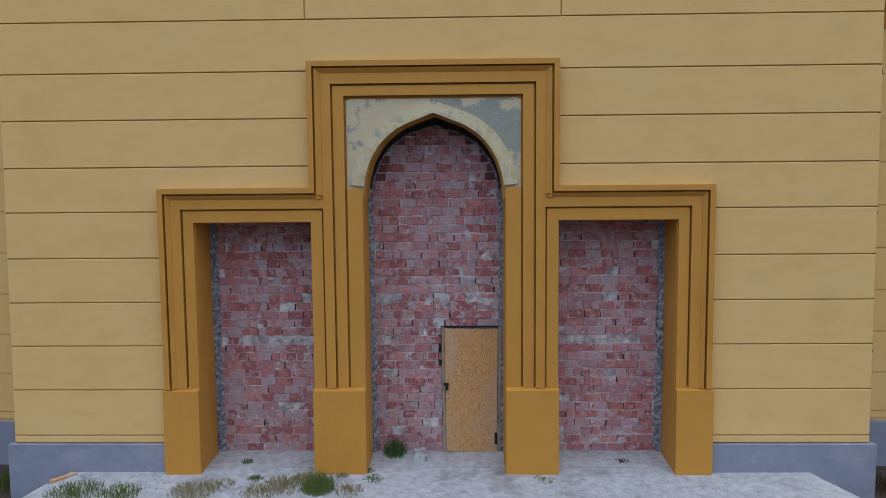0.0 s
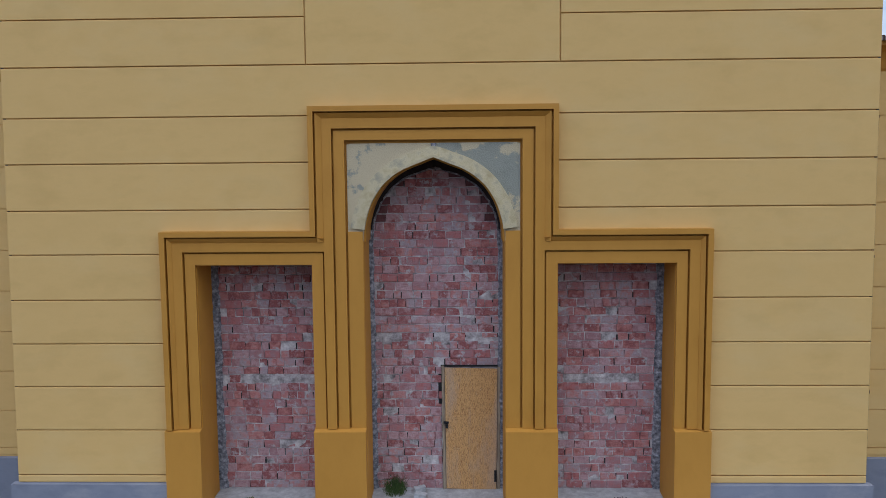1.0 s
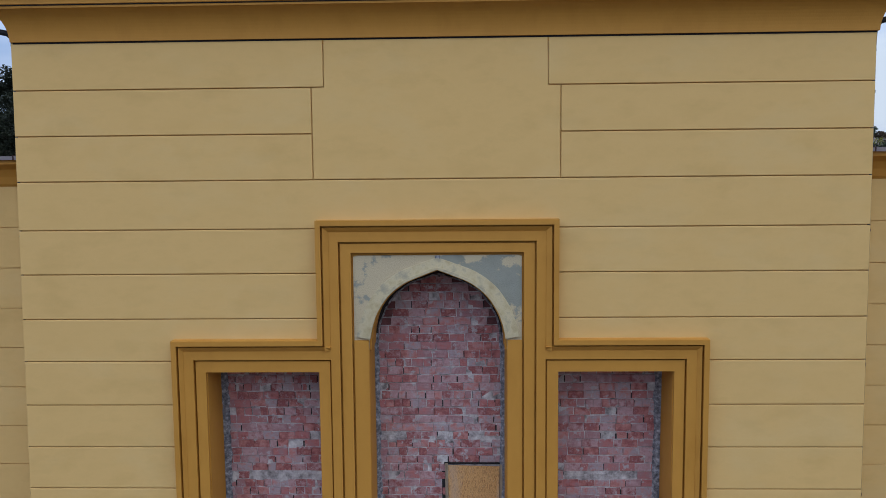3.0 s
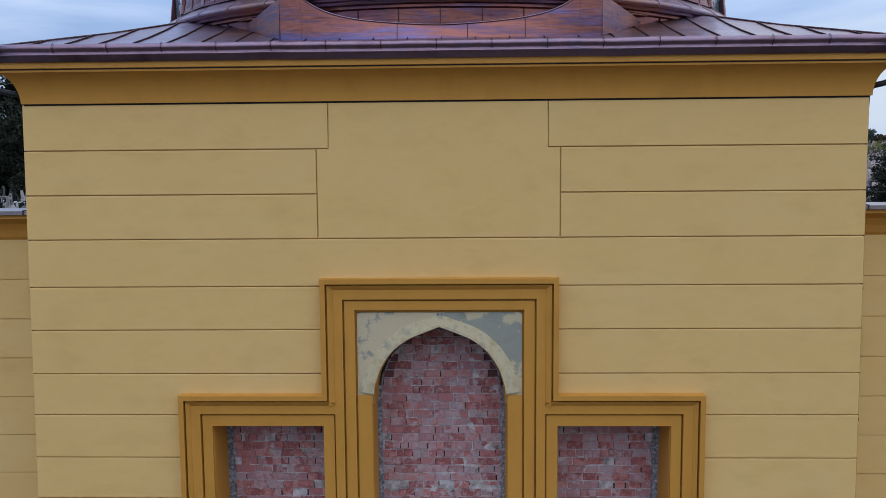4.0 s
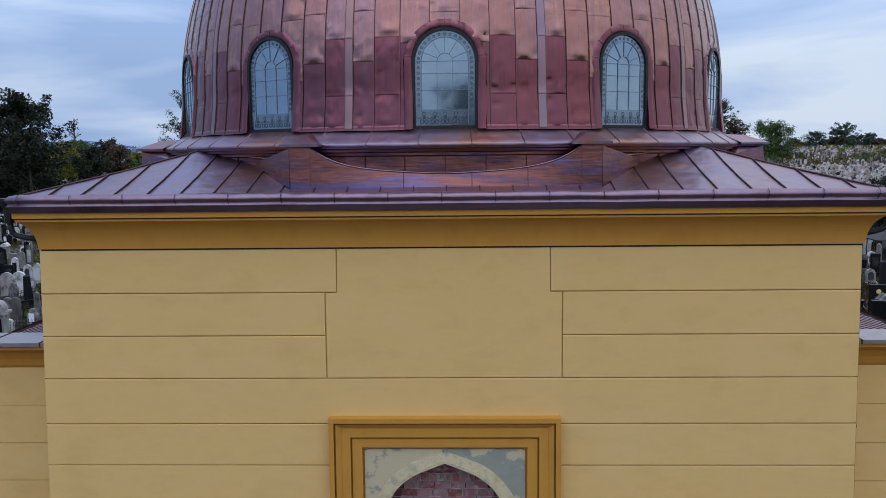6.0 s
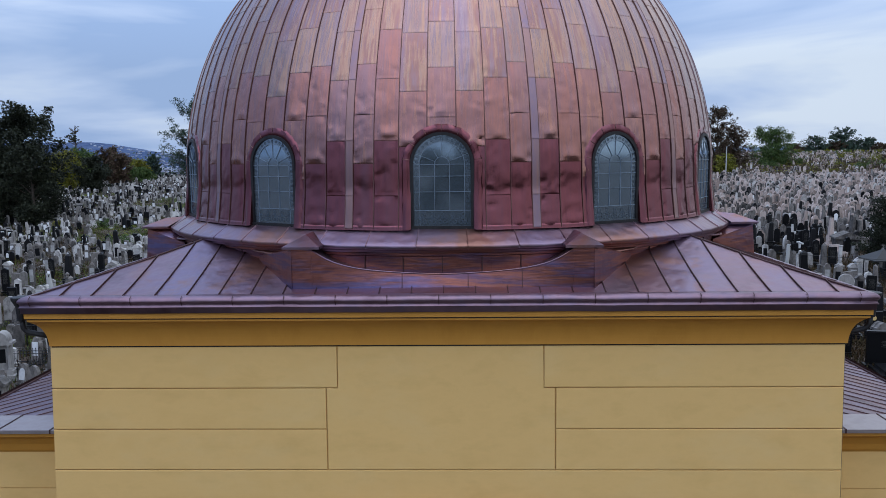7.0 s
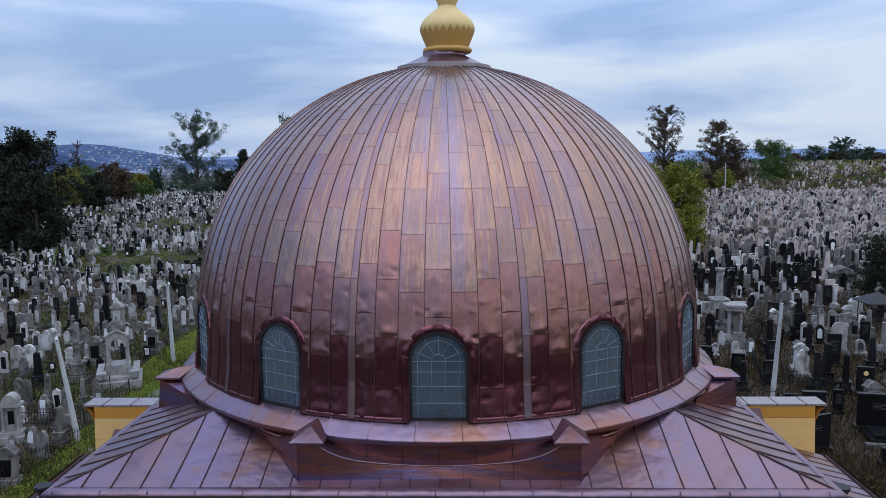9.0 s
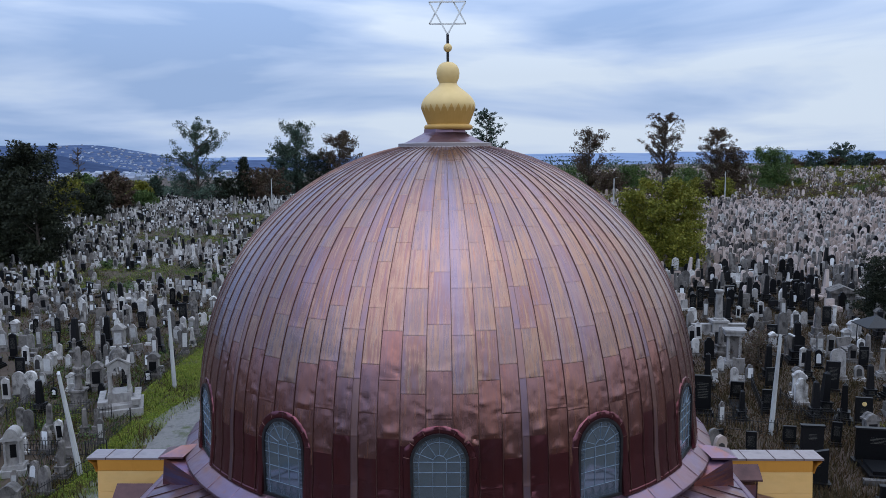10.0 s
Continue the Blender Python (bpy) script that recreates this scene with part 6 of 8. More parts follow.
def block_stone(label, w, h, mat, dark):
    """A block-shaped tomb with a plinth, a tablet and a pedimented cap."""
    st = thing("gravestone", stone_base(w * 1.6, w * 1.3, 0.3), mat, label, "gravestone", "gravestones")
    bm = bmesh.new()
    box(bm, -w / 2, w / 2, -w * 0.36, w * 0.36, 0.29, h - 0.42)
    part("body", bevelled(bm, 0.02), mat, st)
    bm = bmesh.new()
    prism(bm, [(-w * 0.62, h - 0.43), (w * 0.62, h - 0.43), (w * 0.62, h - 0.30), (w * 0.5, h - 0.28), (w * 0.3, h - 0.1), (0, h), (-w * 0.3, h - 0.1), (-w * 0.5, h - 0.28), (-w * 0.62, h - 0.30)], -w * 0.45, w * 0.45)
    part("cap", bevelled(bm, 0.015), mat, st)
    bm = bmesh.new()
    box(bm, -w * 0.34, w * 0.34, -w * 0.36 - 0.012, -w * 0.34, 0.45, h - 0.62)
    part("tablet", bm, M_BLACK if dark else M_TABLET, st)
    return st


def ledger(label, mat):
    """A headstone with a grave slab lying before it."""
    st = headstone(label, "flat", 0.95, 1.25, mat, "writing", 9)
    bm = bmesh.new()
    box(bm, -0.55, 0.55, -2.1, -0.3, -0.2, 0.22)
    box(bm, -0.42, 0.42, -1.95, -0.45, 0.215, 0.30)
    part("grave_slab", bevelled(bm, 0.015), mat, st)
    return st


M_TABLET = material("pale_tablet", [(0.20, 0.195, 0.19), (0.52, 0.51, 0.50)], 4.0, (1, 1, 1), 0.7, 0.08, bump=0.1, per_piece=0.5)
KINDS = {
    "lime_round": headstone("weathered pale limestone headstone with a rounded head", "round", 0.68, 1.35, M_LIME),
    "lime_plate": headstone("mossy limestone headstone with a pale tablet", "shoulder", 0.72, 1.55, M_LIME, "plate"),
    "lime_gable": headstone("tall grey-white gabled limestone headstone", "gable", 0.62, 1.75, M_LIME, "dark"),
    "grey_round": headstone("dark grey stained stone headstone with rounded head", "round", 0.62, 1.5, M_STONE),
    "grey_stele": headstone("narrow grey granite stele on a stepped foot", "shoulder", 0.52, 1.9, M_STONE, "plate"),
    "black_stele": headstone("polished black granite headstone with faded lettering", "flat", 0.72, 1.55, M_BLACK, "writing", 2),
    "black_tall": headstone("tall polished black granite stele with faded lettering", "gable", 0.6, 2.0, M_BLACK, "writing", 3),
    "grey_obelisk": obelisk("grey stone obelisk on a square pedestal", 0.44, 2.7, M_STONE, 4),
    "black_obelisk": obelisk("black granite obelisk on a square pedestal", 0.52, 3.1, M_BLACK, 5),
    "lime_column": column_stone("pale stone memorial column on a square foot", 0.17, 2.3, M_LIME),
    "black_ledger": ledger("black granite headstone with a grave slab before it", M_BLACK),
    "grey_urn": urn_stone("grey stone pedestal carrying a shaft and urn", 0.5, 2.6, M_STONE),
    "grey_block": block_stone("square grey stone tomb with a pedimented cap", 0.75, 1.9, M_STONE, True),
    "lime_block": block_stone("square pale limestone tomb with a pedimented cap", 0.75, 1.9, M_LIME, False),
    "grey_ledger": ledger("grey concrete headstone with a grave slab before it", M_STONE),
}
home = {k: (30.0 + 4 * i, 22.0) for i, k in enumerate(KINDS)}


def put_stone(kind, x, y, rz=0.0, sc=1.0, tilt=(0, 0), first={}):
    m = pose(x, y, ground_z(x, y), tilt[0], tilt[1], rz) @ Matrix.Diagonal((sc, sc, sc, 1))
    if kind not in first:
        first[kind] = True
        KINDS[kind].matrix_basis = m
        return
    copy_thing(KINDS[kind], m).scale = (sc, sc, sc)


def lane_x(y):
    for (xa, ya), (xb, yb) in zip(lane, lane[1:]):
        if ya <= y <= yb:
            return xa + (xb - xa) * (y - ya) / (yb - ya)
    return -15.9


SPECIAL = [(-22.3, 35.8, 2.6), (-23.9, 26.6, 1.6), (22.7, 26.6, 2.8), (19.6, 28.6, 1.0), (18.3, 25.2, 1.4), (21.2, 24.0, 2.0), (22.8, 54.2, 1.8), (21.0, 45.2, 1.4), (38.7, 65.2, 1.8), (34.0, 49.6, 1.8), (24.9, 33.5, 1.0)]
# monuments that stand out: kind, place, size
LANE_SIDE = [("grey_urn", -25.3, 36.4, 1.09), ("grey_obelisk", -22.6, 31.7, 0.66), ("grey_obelisk", -21.9, 31.8, 0.64), ("grey_obelisk", -24.8, 31.8, 0.74), ("grey_round", -26.0, 31.6, 0.91),
             ("grey_block", -25.8, 40.0, 1.06), ("grey_block", -22.7, 42.4, 1.02), ("black_obelisk", -24.9, 49.0, 0.73), ("black_obelisk", -29.8, 50.3, 0.96), ("grey_stele", -30.4, 49.8, 0.99), ("grey_stele", -22.6, 48.6, 1.01),
             ("black_stele", -26.4, 58.8, 1.04), ("lime_round", -29.6, 38.2, 1.22), ("lime_round", -30.4, 38.2, 1.18), ("lime_gable", -30.9, 37.5, 0.86), ("black_tall", -36.1, 47.2, 0.95), ("lime_round", -36.0, 49.5, 0.91),
             ("grey_stele", -35.5, 49.9, 0.91), ("lime_gable", -31.2, 57.2, 1.08), ("lime_block", -28.8, 50.3, 1.16), ("lime_plate", -28.3, 52.0, 0.90), ("grey_urn", -30.9, 46.7, 0.77)]
BLACK_SIDE = [("grey_stele", 23.2, 59.2, 0.91), ("black_obelisk", 29.5, 65.3, 0.97), ("black_obelisk", 31.7, 66.6, 0.95), ("black_obelisk", 32.1, 61.3, 0.81), ("black_tall", 33.2, 59.5, 0.92), ("black_stele", 33.5, 57.0, 0.99), ("grey_obelisk", 30.7, 52.7, 1.04),
              ("lime_column", 33.4, 55.4, 0.97), ("lime_block", 31.9, 50.1, 0.83), ("grey_obelisk", 20.9, 47.8, 0.94), ("lime_round", 18.9, 47.8, 0.87), ("lime_plate", 19.5, 43.6, 0.68), ("lime_round", 19.6, 40.8, 0.77), ("lime_block", 18.4, 41.4, 0.51),
              ("black_stele", 15.6, 35.1, 1.39), ("black_obelisk", 17.8, 34.4, 0.62), ("black_obelisk", 22.4, 42.0, 0.87), ("black_obelisk", 26.1, 45.9, 1.10), ("black_obelisk", 25.2, 42.0, 0.74), ("grey_stele", 28.0, 46.3, 1.03), ("lime_gable", 29.2, 47.0, 0.94),
              ("lime_round", 27.2, 41.6, 1.46), ("black_stele", 25.5, 39.0, 1.24), ("lime_block", 22.9, 38.1, 1.00), ("black_obelisk", 22.4, 34.4, 0.80), ("black_obelisk", 23.9, 33.9, 0.81), ("black_obelisk", 27.7, 38.1, 0.78), ("grey_obelisk", 31.7, 46.3, 0.81),
              ("grey_block", 30.4, 46.0, 0.74), ("lime_column", 30.6, 42.2, 0.98)]
near = []
RN = random.Random(77)


def free(x, y, r=0.9):
    if abs(x - lane_x(y)) < 3.4 and y < 80:
        return False
    if 33 < y < 60 and -22.3 < x < lane_x(y):
        return False
    if 18 < y <= 33 and -20.8 < x < lane_x(y):
        return False
    if x > lane_x(y) + 3 and x < 14.2 and y < 24:
        return False
    return all((x - a) ** 2 + (y - b) ** 2 > (c + r) ** 2 for a, b, c in SPECIAL)


def side_of(x, y):
    return "left" if x < lane_x(y) else "right"


# the near graves, each a thing of its own
for kind, x, y, sc in LANE_SIDE + BLACK_SIDE:
    put_stone(kind, x, y, RN.gauss(0, 4) + (8 if x < 0 else -10), sc, (RN.gauss(0, 1.0), RN.gauss(0, 1.2)))
    near.append((x, y))
    SPECIAL.append((x, y, 0.55 * sc))
for y in [19.0 + 2.35 * j for j in range(21)]:
    d = y + 12.65
    for x in [-60 + 2.15 * i for i in range(60)]:
        x += RN.uniform(-0.5, 0.5) + (1.0 if int(y * 3) % 2 else 0)
        yy = y + RN.uniform(-0.5, 0.5)
        u = (x + 0.0283 * d - 0.5) / d
        if not (0.24 < abs(u) < 0.62) or not free(x, yy) or len(near) >= 296:
            continue
        left = x < 0
        if RN.random() < (0.12 if left else 0.42 if y < 52 else 0.15):
            continue
        r = RN.random()
        if left:
            kind = RN.choices(list(KINDS), (8, 8, 6, 14, 18, 5, 6, 12, 4, 4, 3, 6, 8, 6, 7))[0]
        else:
            kind = RN.choices(list(KINDS), (7, 5, 3, 7, 9, 15, 12, 9, 22, 4, 12, 3, 4, 4, 8))[0]
        near.append((x, yy))
        put_stone(kind, x, yy, RN.gauss(0, 9) + (6 if left else -8), RN.uniform(0.62, 1.0), (RN.gauss(0, 2.5), RN.gauss(0, 2.5)))

# ---- the far graves, too many to count ----
def as_arrays(bm):
    bm.verts.index_update()
    v = np.array([tuple(q.co) for q in bm.verts])
    f = [[q.index for q in p.verts] for p in bm.faces]
    bm.free()
    return v, f


def template(kind, w, h):
    """A plain far gravestone, and the tablet let into its face."""
    bm, pl = bmesh.new(), bmesh.new()
    if kind == "obelisk":
        box(bm, -w * 0.9, w * 0.9, -w * 0.9, w * 0.9, -0.2, 0.25)
        box(bm, -w * 0.7, w * 0.7, -w * 0.7, w * 0.7, 0.24, 0.7)
        vs = box(bm, -w / 2, w / 2, -w / 2, w / 2, 0.68, h)
        for v in vs[4:]:
            v.co.x *= 0.62
            v.co.y *= 0.62
        box(pl, -w * 0.42, w * 0.42, -w * 0.7 - 0.015, -w * 0.6, 0.32, 0.62)
    elif kind == "slab":
        box(bm, -w / 2, w / 2, -1.5, 0.1, -0.2, 0.22)
        box(bm, -w * 0.36, w * 0.36, -1.35, 0.0, 0.21, 0.30)
        box(bm, -w * 0.55, w * 0.55, 0.05, 0.3, -0.2, h)
        box(pl, -w * 0.38, w * 0.38, 0.03, 0.1, h * 0.3, h * 0.85)
    else:
        box(bm, -w * 0.65, w * 0.65, -0.22, 0.2, -0.2, 0.22)
        prism(bm, [(x, z + 0.2) for x, z in arch_poly(w, h, kind, 4)], -0.10, 0.10)
        prism(pl, [(x, z + 0.2 + h * 0.20) for x, z in arch_poly(w * 0.62, h * 0.58, "round" if kind == "round" else "flat", 4)], -0.118, -0.08)
    return as_arrays(bm), as_arrays(pl)


TEMPL = [template("round", 0.56, 1.05), template("gable", 0.50, 1.15), template("shoulder", 0.60, 1.15), template("flat", 0.62, 0.80), template("obelisk", 0.34, 1.9), template("round", 0.46, 0.75), template("slab", 0.75, 0.8),
         template("round", 0.62, 1.35), template("shoulder", 0.58, 1.45)]
M_SAND = material("sandstone", [(0.115, 0.082, 0.068), (0.29, 0.222, 0.190), (0.42, 0.335, 0.295), (0.54, 0.45, 0.41), (0.21, 0.158, 0.134)], 2.5, (1, 1, 0.6), 0.9, 0.05, bump=0.4, bump_scale=30, stain=(0.060, 0.042, 0.034), stain_scale=2.6, stain_lo=0.54, stain_hi=0.74, per_piece=0.75)
M_RECESS = material("dark_tablet", [(0.012, 0.012, 0.013), (0.05, 0.045, 0.043)], 4.0, (1, 1, 1), 0.6, 0.1, bump=0.1, per_piece=0.6)
M_MARBLE = material("white_marble", [(0.45, 0.45, 0.46), (0.78, 0.78, 0.78)], 4.0, (1, 1, 1), 0.6, 0.08, bump=0.1, per_piece=0.6)
bins = {k: ([], []) for k in ("lime", "sand", "grey", "black", "white_plate", "dark_plate")}
counts = dict.fromkeys(bins, 0)


def far_stone(x, y, mat, t, sc, rz, tx, ty, plate=""):
    m = np.array((pose(0, 0, 0, tx, ty, rz) @ Matrix.Diagonal((sc, sc, sc * RN.uniform(0.8, 1.2), 1))).to_3x3())
    for (v, f), key in zip(TEMPL[t], (mat, plate)):
        if not key:
            continue
        w = v @ m.T + np.array((x, y, ground_z(x, y)))
        V, F = bins[key]
        o = counts[key]
        V.append(w)
        F.extend([[i + o for i in p] for p in f])
        counts[key] += len(v)


def clearing(x, y):
    return noise.noise(Vector((x * 0.055, y * 0.055, 4.0))) + 0.5 * noise.noise(Vector((x * 0.16, y * 0.16, 9.0)))


def scrub_from(x):
    """How far up the slope the tidy rows reach before the brambles begin."""
    return 166.0 + 7.0 * noise.noise(Vector((x * 0.06, 0, 3.0)))


y = 20.0
while y < 296:
    d = y + 12.65
    x = -0.66 * d - 2
    right_rows = y > 80
    while x < 0.66 * d + 2:
        left = x < lane_x(min(y, 79)) - 2
        x += RN.uniform(0.62, 1.0) if (right_rows and not left) else RN.uniform(0.72, 1.4)
        yy = y + (RN.gauss(0, 0.12) + 0.8 * noise.noise(Vector((x * 0.05, y, 0))) if right_rows and not left else RN.uniform(-0.8, 0.8))
        u = (x + 0.0283 * d - 0.5) / d
        if y > 192 + RN.uniform(-4, 8) and x < 12 + 0.1 * (y - 190):
            continue
        if y < 70 and min((x - a) ** 2 + (yy - b) ** 2 for a, b in near) < 1.1:
            continue
        if not free(x, yy, 0.2) or (abs(u) < 0.18 and y < 60):
            continue
        if y < 62 and RN.random() < (0.12 if left else 0.85 if y < 40 else 0.55):
            continue
        c = clearing(x, yy)
        if c > (0.34 if left else 0.50) or RN.random() < 0.06:
            continue
        if not left and yy > scrub_from(x) and RN.random() < (0.86 if yy < 225 else 0.68):
            continue
        plate = ""
        r = RN.random()
        if left:
            mat = RN.choices(("lime", "grey", "black"), (50, 24, 26) if y > 75 else (36, 38, 26))[0]
            sc = RN.uniform(0.62, 1.12)
            t = RN.choices(range(7), (18, 12, 18, 20, 8 if y < 130 else 3, 12, 12))[0]
            plate = "dark_plate" if mat == "lime" and r < 0.42 else "white_plate" if mat != "lime" and r < 0.40 else ""
        elif y < 84:
            mat = RN.choices(("lime", "sand", "grey", "black"), (16, 18, 26, 40))[0]
            sc = RN.uniform(0.85, 1.35)
            t = RN.choices(range(9), (12, 10, 12, 12, 22, 6, 14, 8, 8))[0]
            plate = "dark_plate" if mat in ("lime", "sand") and r < 0.3 else "white_plate" if r < 0.15 else ""
        else:
            mat = RN.choices(("sand", "lime", "grey", "black"), (62, 16, 18, 4))[0]
            sc = RN.uniform(0.88, 1.18)
            t = RN.choices(range(9), (14, 5, 10, 4, 4, 8, 3, 30, 22))[0]
            plate = "grey" if mat != "grey" and r < 0.55 else "dark_plate" if r < 0.62 else "white_plate" if r > 0.96 else ""
        far_stone(x, yy, mat, t, sc, RN.gauss(0, 6 if right_rows and not left else 12), RN.gauss(0, 3), RN.gauss(0, 3), plate)
    y += 2.15 if right_rows else 1.8
for key, mat, nm, lb in (("lime", M_LIME, "far_pale_gravestones", "crowded pale limestone gravestones over the slope"), ("sand", M_SAND, "far_sandstone_gravestones", "rows of weathered beige sandstone gravestones over the slope"), ("grey", M_STONE, "far_grey_gravestones", "crowded grey weathered gravestones over the slope"),
                         ("black", M_BLACK, "far_black_gravestones", "scattered black granite gravestones over the slope"), ("white_plate", M_MARBLE, "far_marble_tablets", "white marble tablets let into far gravestones"), ("dark_plate", M_RECESS, "far_dark_tablets", "dark tablets let into far pale gravestones")):
    V, F = bins[key]
    me = bpy.data.meshes.new(nm)
    me.from_pydata(np.concatenate(V).tolist(), [], F)
    me.materials.append(mat)
    tagged(new(nm, me), lb, "gravestones", "", "stuff")

# ---- domed grave kiosk ----
M_TOMB = material("tomb_limestone", [(0.175, 0.162, 0.153), (0.277, 0.261, 0.248), (0.222, 0.207, 0.195)], 2.2, (1, 1, 0.5), 0.9, 0.05, bump=0.4, bump_scale=25, stain=(0.11, 0.10, 0.098), stain_scale=1.6, stain_lo=0.52, stain_hi=0.72)
kx, ky = -22.4, 36.2
kiosk = empty("grave_kiosk", "ornate stained limestone grave kiosk with a ribbed dome", "mausoleum", "", "", at=(kx, ky, ground_z(kx, ky)))
kiosk.rotation_euler = (0, 0, radians(22))
kiosk.scale = (0.74, 0.78, 1.14)
bm = bmesh.new()
box(bm, -1.9, 1.9, -2.3, 1.7, -0.3, 0.42)
box(bm, -1.6, 1.6, -1.9, 1.5, 0.41, 0.62)
part("terrace", bevelled(bm, 0.03), M_TOMB, kiosk)
for x0, x1, y0, y1 in ((1.0, 1.7, -2.1, -1.35), (-1.7, -1.0, -2.1, -1.35), (1.25, 1.7, -1.35, 1.4), (-1.7, -1.25, -1.35, 1.4)):
    bm = bmesh.new()
    box(bm, x0, x1, y0, y1, 0.6, 0.86)
    box(bm, x0 - 0.05, x1 + 0.05, y0 - 0.05, y1 + 0.05, 0.85, 0.95)
    part("balustrade", bevelled(bm, 0.02), M_TOMB, kiosk)
bm = bmesh.new()
box(bm, -1.0, 1.0, -1.0, 1.0, 0.6, 1.15)
part("podium", bevelled(bm, 0.03), M_TOMB, kiosk)
for sx in (-1, 1):
    for sy in (-1, 1):
        bm = bmesh.new()
        turned(bm, [(0, 1.14), (0.2, 1.14), (0.2, 1.24), (0.14, 1.3), (0.125, 2.35), (0.17, 2.42), (0.2, 2.5), (0, 2.5)], 12, (sx * 0.78, sy * 0.78, 0))
        part("column", bm, M_TOMB, kiosk)
for q in range(4):
    bm = bmesh.new()
    k = 10
    inn = [(0.55, 2.2)] + [(0.55 * math.cos(math.pi * i / k), 2.25 + 0.45 * math.sin(math.pi * i / k)) for i in range(k + 1)] + [(-0.55, 2.2)]
    out = [(0.9, 2.2)] + [(0.9 - 1.8 * i / k, 2.78 + 0.32 * (1 - abs(1 - 2 * i / k))) for i in range(k + 1)] + [(-0.9, 2.2)]
    F = [[bm.verts.new((x, y, z)) for x, z in line] for line, y in ((inn, -0.92), (out, -0.92), (out, -0.66), (inn, -0.66))]
    for i in range(len(inn) - 1):
        for j in range(4):
            a, b = F[j], F[(j + 1) % 4]
            bm.faces.new((a[i], a[i + 1], b[i + 1], b[i]))
    ob = part("arch", bm, M_TOMB, kiosk)
    ob.matrix_basis = Matrix.Rotation(radians(90 * q), 4, "Z")
    bm = bmesh.new()
    bar(bm, -1.02, 2.84, 0, 3.2, 0.09, -1.0, -0.7)
    bar(bm, 0, 3.2, 1.02, 2.84, 0.09, -1.0, -0.7)
    ob = part("pediment", bm, M_TOMB, kiosk)
    ob.matrix_basis = Matrix.Rotation(radians(90 * q), 4, "Z")
bm = bmesh.new()
turned(bm, [(0.86, 2.75), (0.88, 2.95), (0.82, 3.2), (0.66, 3.45), (0.42, 3.62), (0.14, 3.7), (0.1, 3.78), (0.12, 3.86), (0, 3.95)], 24)
for v in bm.verts:
    a = math.atan2(v.co.y, v.co.x)
    f = 1 + 0.04 * math.cos(12 * a)
    v.co.x *= f
    v.co.y *= f
part("ribbed_dome", bm, M_STONE, kiosk)

# ---- small shrine tomb ----
sx_, sy_ = -23.9, 26.6
shrine = empty("grave_shrine", "white limestone grave shrine with two columns and dark tablet", "tomb", "", "", at=(sx_, sy_, ground_z(sx_, sy_)))
shrine.rotation_euler = (0, 0, radians(14))
shrine.scale = (0.78, 0.78, 0.98)
bm = bmesh.new()
box(bm, -0.85, 0.85, -0.75, 0.6, -0.3, 0.32)
box(bm, -0.7, 0.7, -0.55, 0.5, 0.31, 0.55)
part("foot", bevelled(bm, 0.02), M_TOMB, shrine)
bm = bmesh.new()
box(bm, -0.5, 0.5, -0.2, 0.4, 0.54, 1.95)
part("body", bevelled(bm, 0.02), M_TOMB, shrine)
bm = bmesh.new()
box(bm, -0.2, 0.2, -0.215, -0.19, 0.95, 1.7)
part("tablet", bm, M_BLACK, shrine)
for s in (-1, 1):
    bm = bmesh.new()
    turned(bm, [(0, 0.54), (0.14, 0.54), (0.14, 0.65), (0.1, 0.7), (0.085, 1.8), (0.13, 1.9), (0.13, 1.97), (0, 1.97)], 12, (s * 0.47, -0.38, 0))
    part("column", bm, M_TOMB, shrine)
bm = bmesh.new()
prism(bm, [(-0.72, 1.95), (0.72, 1.95), (0.72, 2.08), (0.55, 2.12)] + [(0.5 * math.cos(math.pi * i / 9), 2.1 + 0.55 * math.sin(math.pi * i / 9)) for i in range(10)] + [(-0.55, 2.12), (-0.72, 2.08)], -0.5, 0.45)
part("pediment", bm, M_TOMB, shrine)
bm = bmesh.new()
turned(bm, [(0.0, 0.03), (0.18, 0.03), (0.2, 0.0)], 14)
bmesh.ops.transform(bm, matrix=pose(0, -0.5, 2.33, 90), verts=bm.verts)
part("rosette", bm, M_TOMB, shrine)

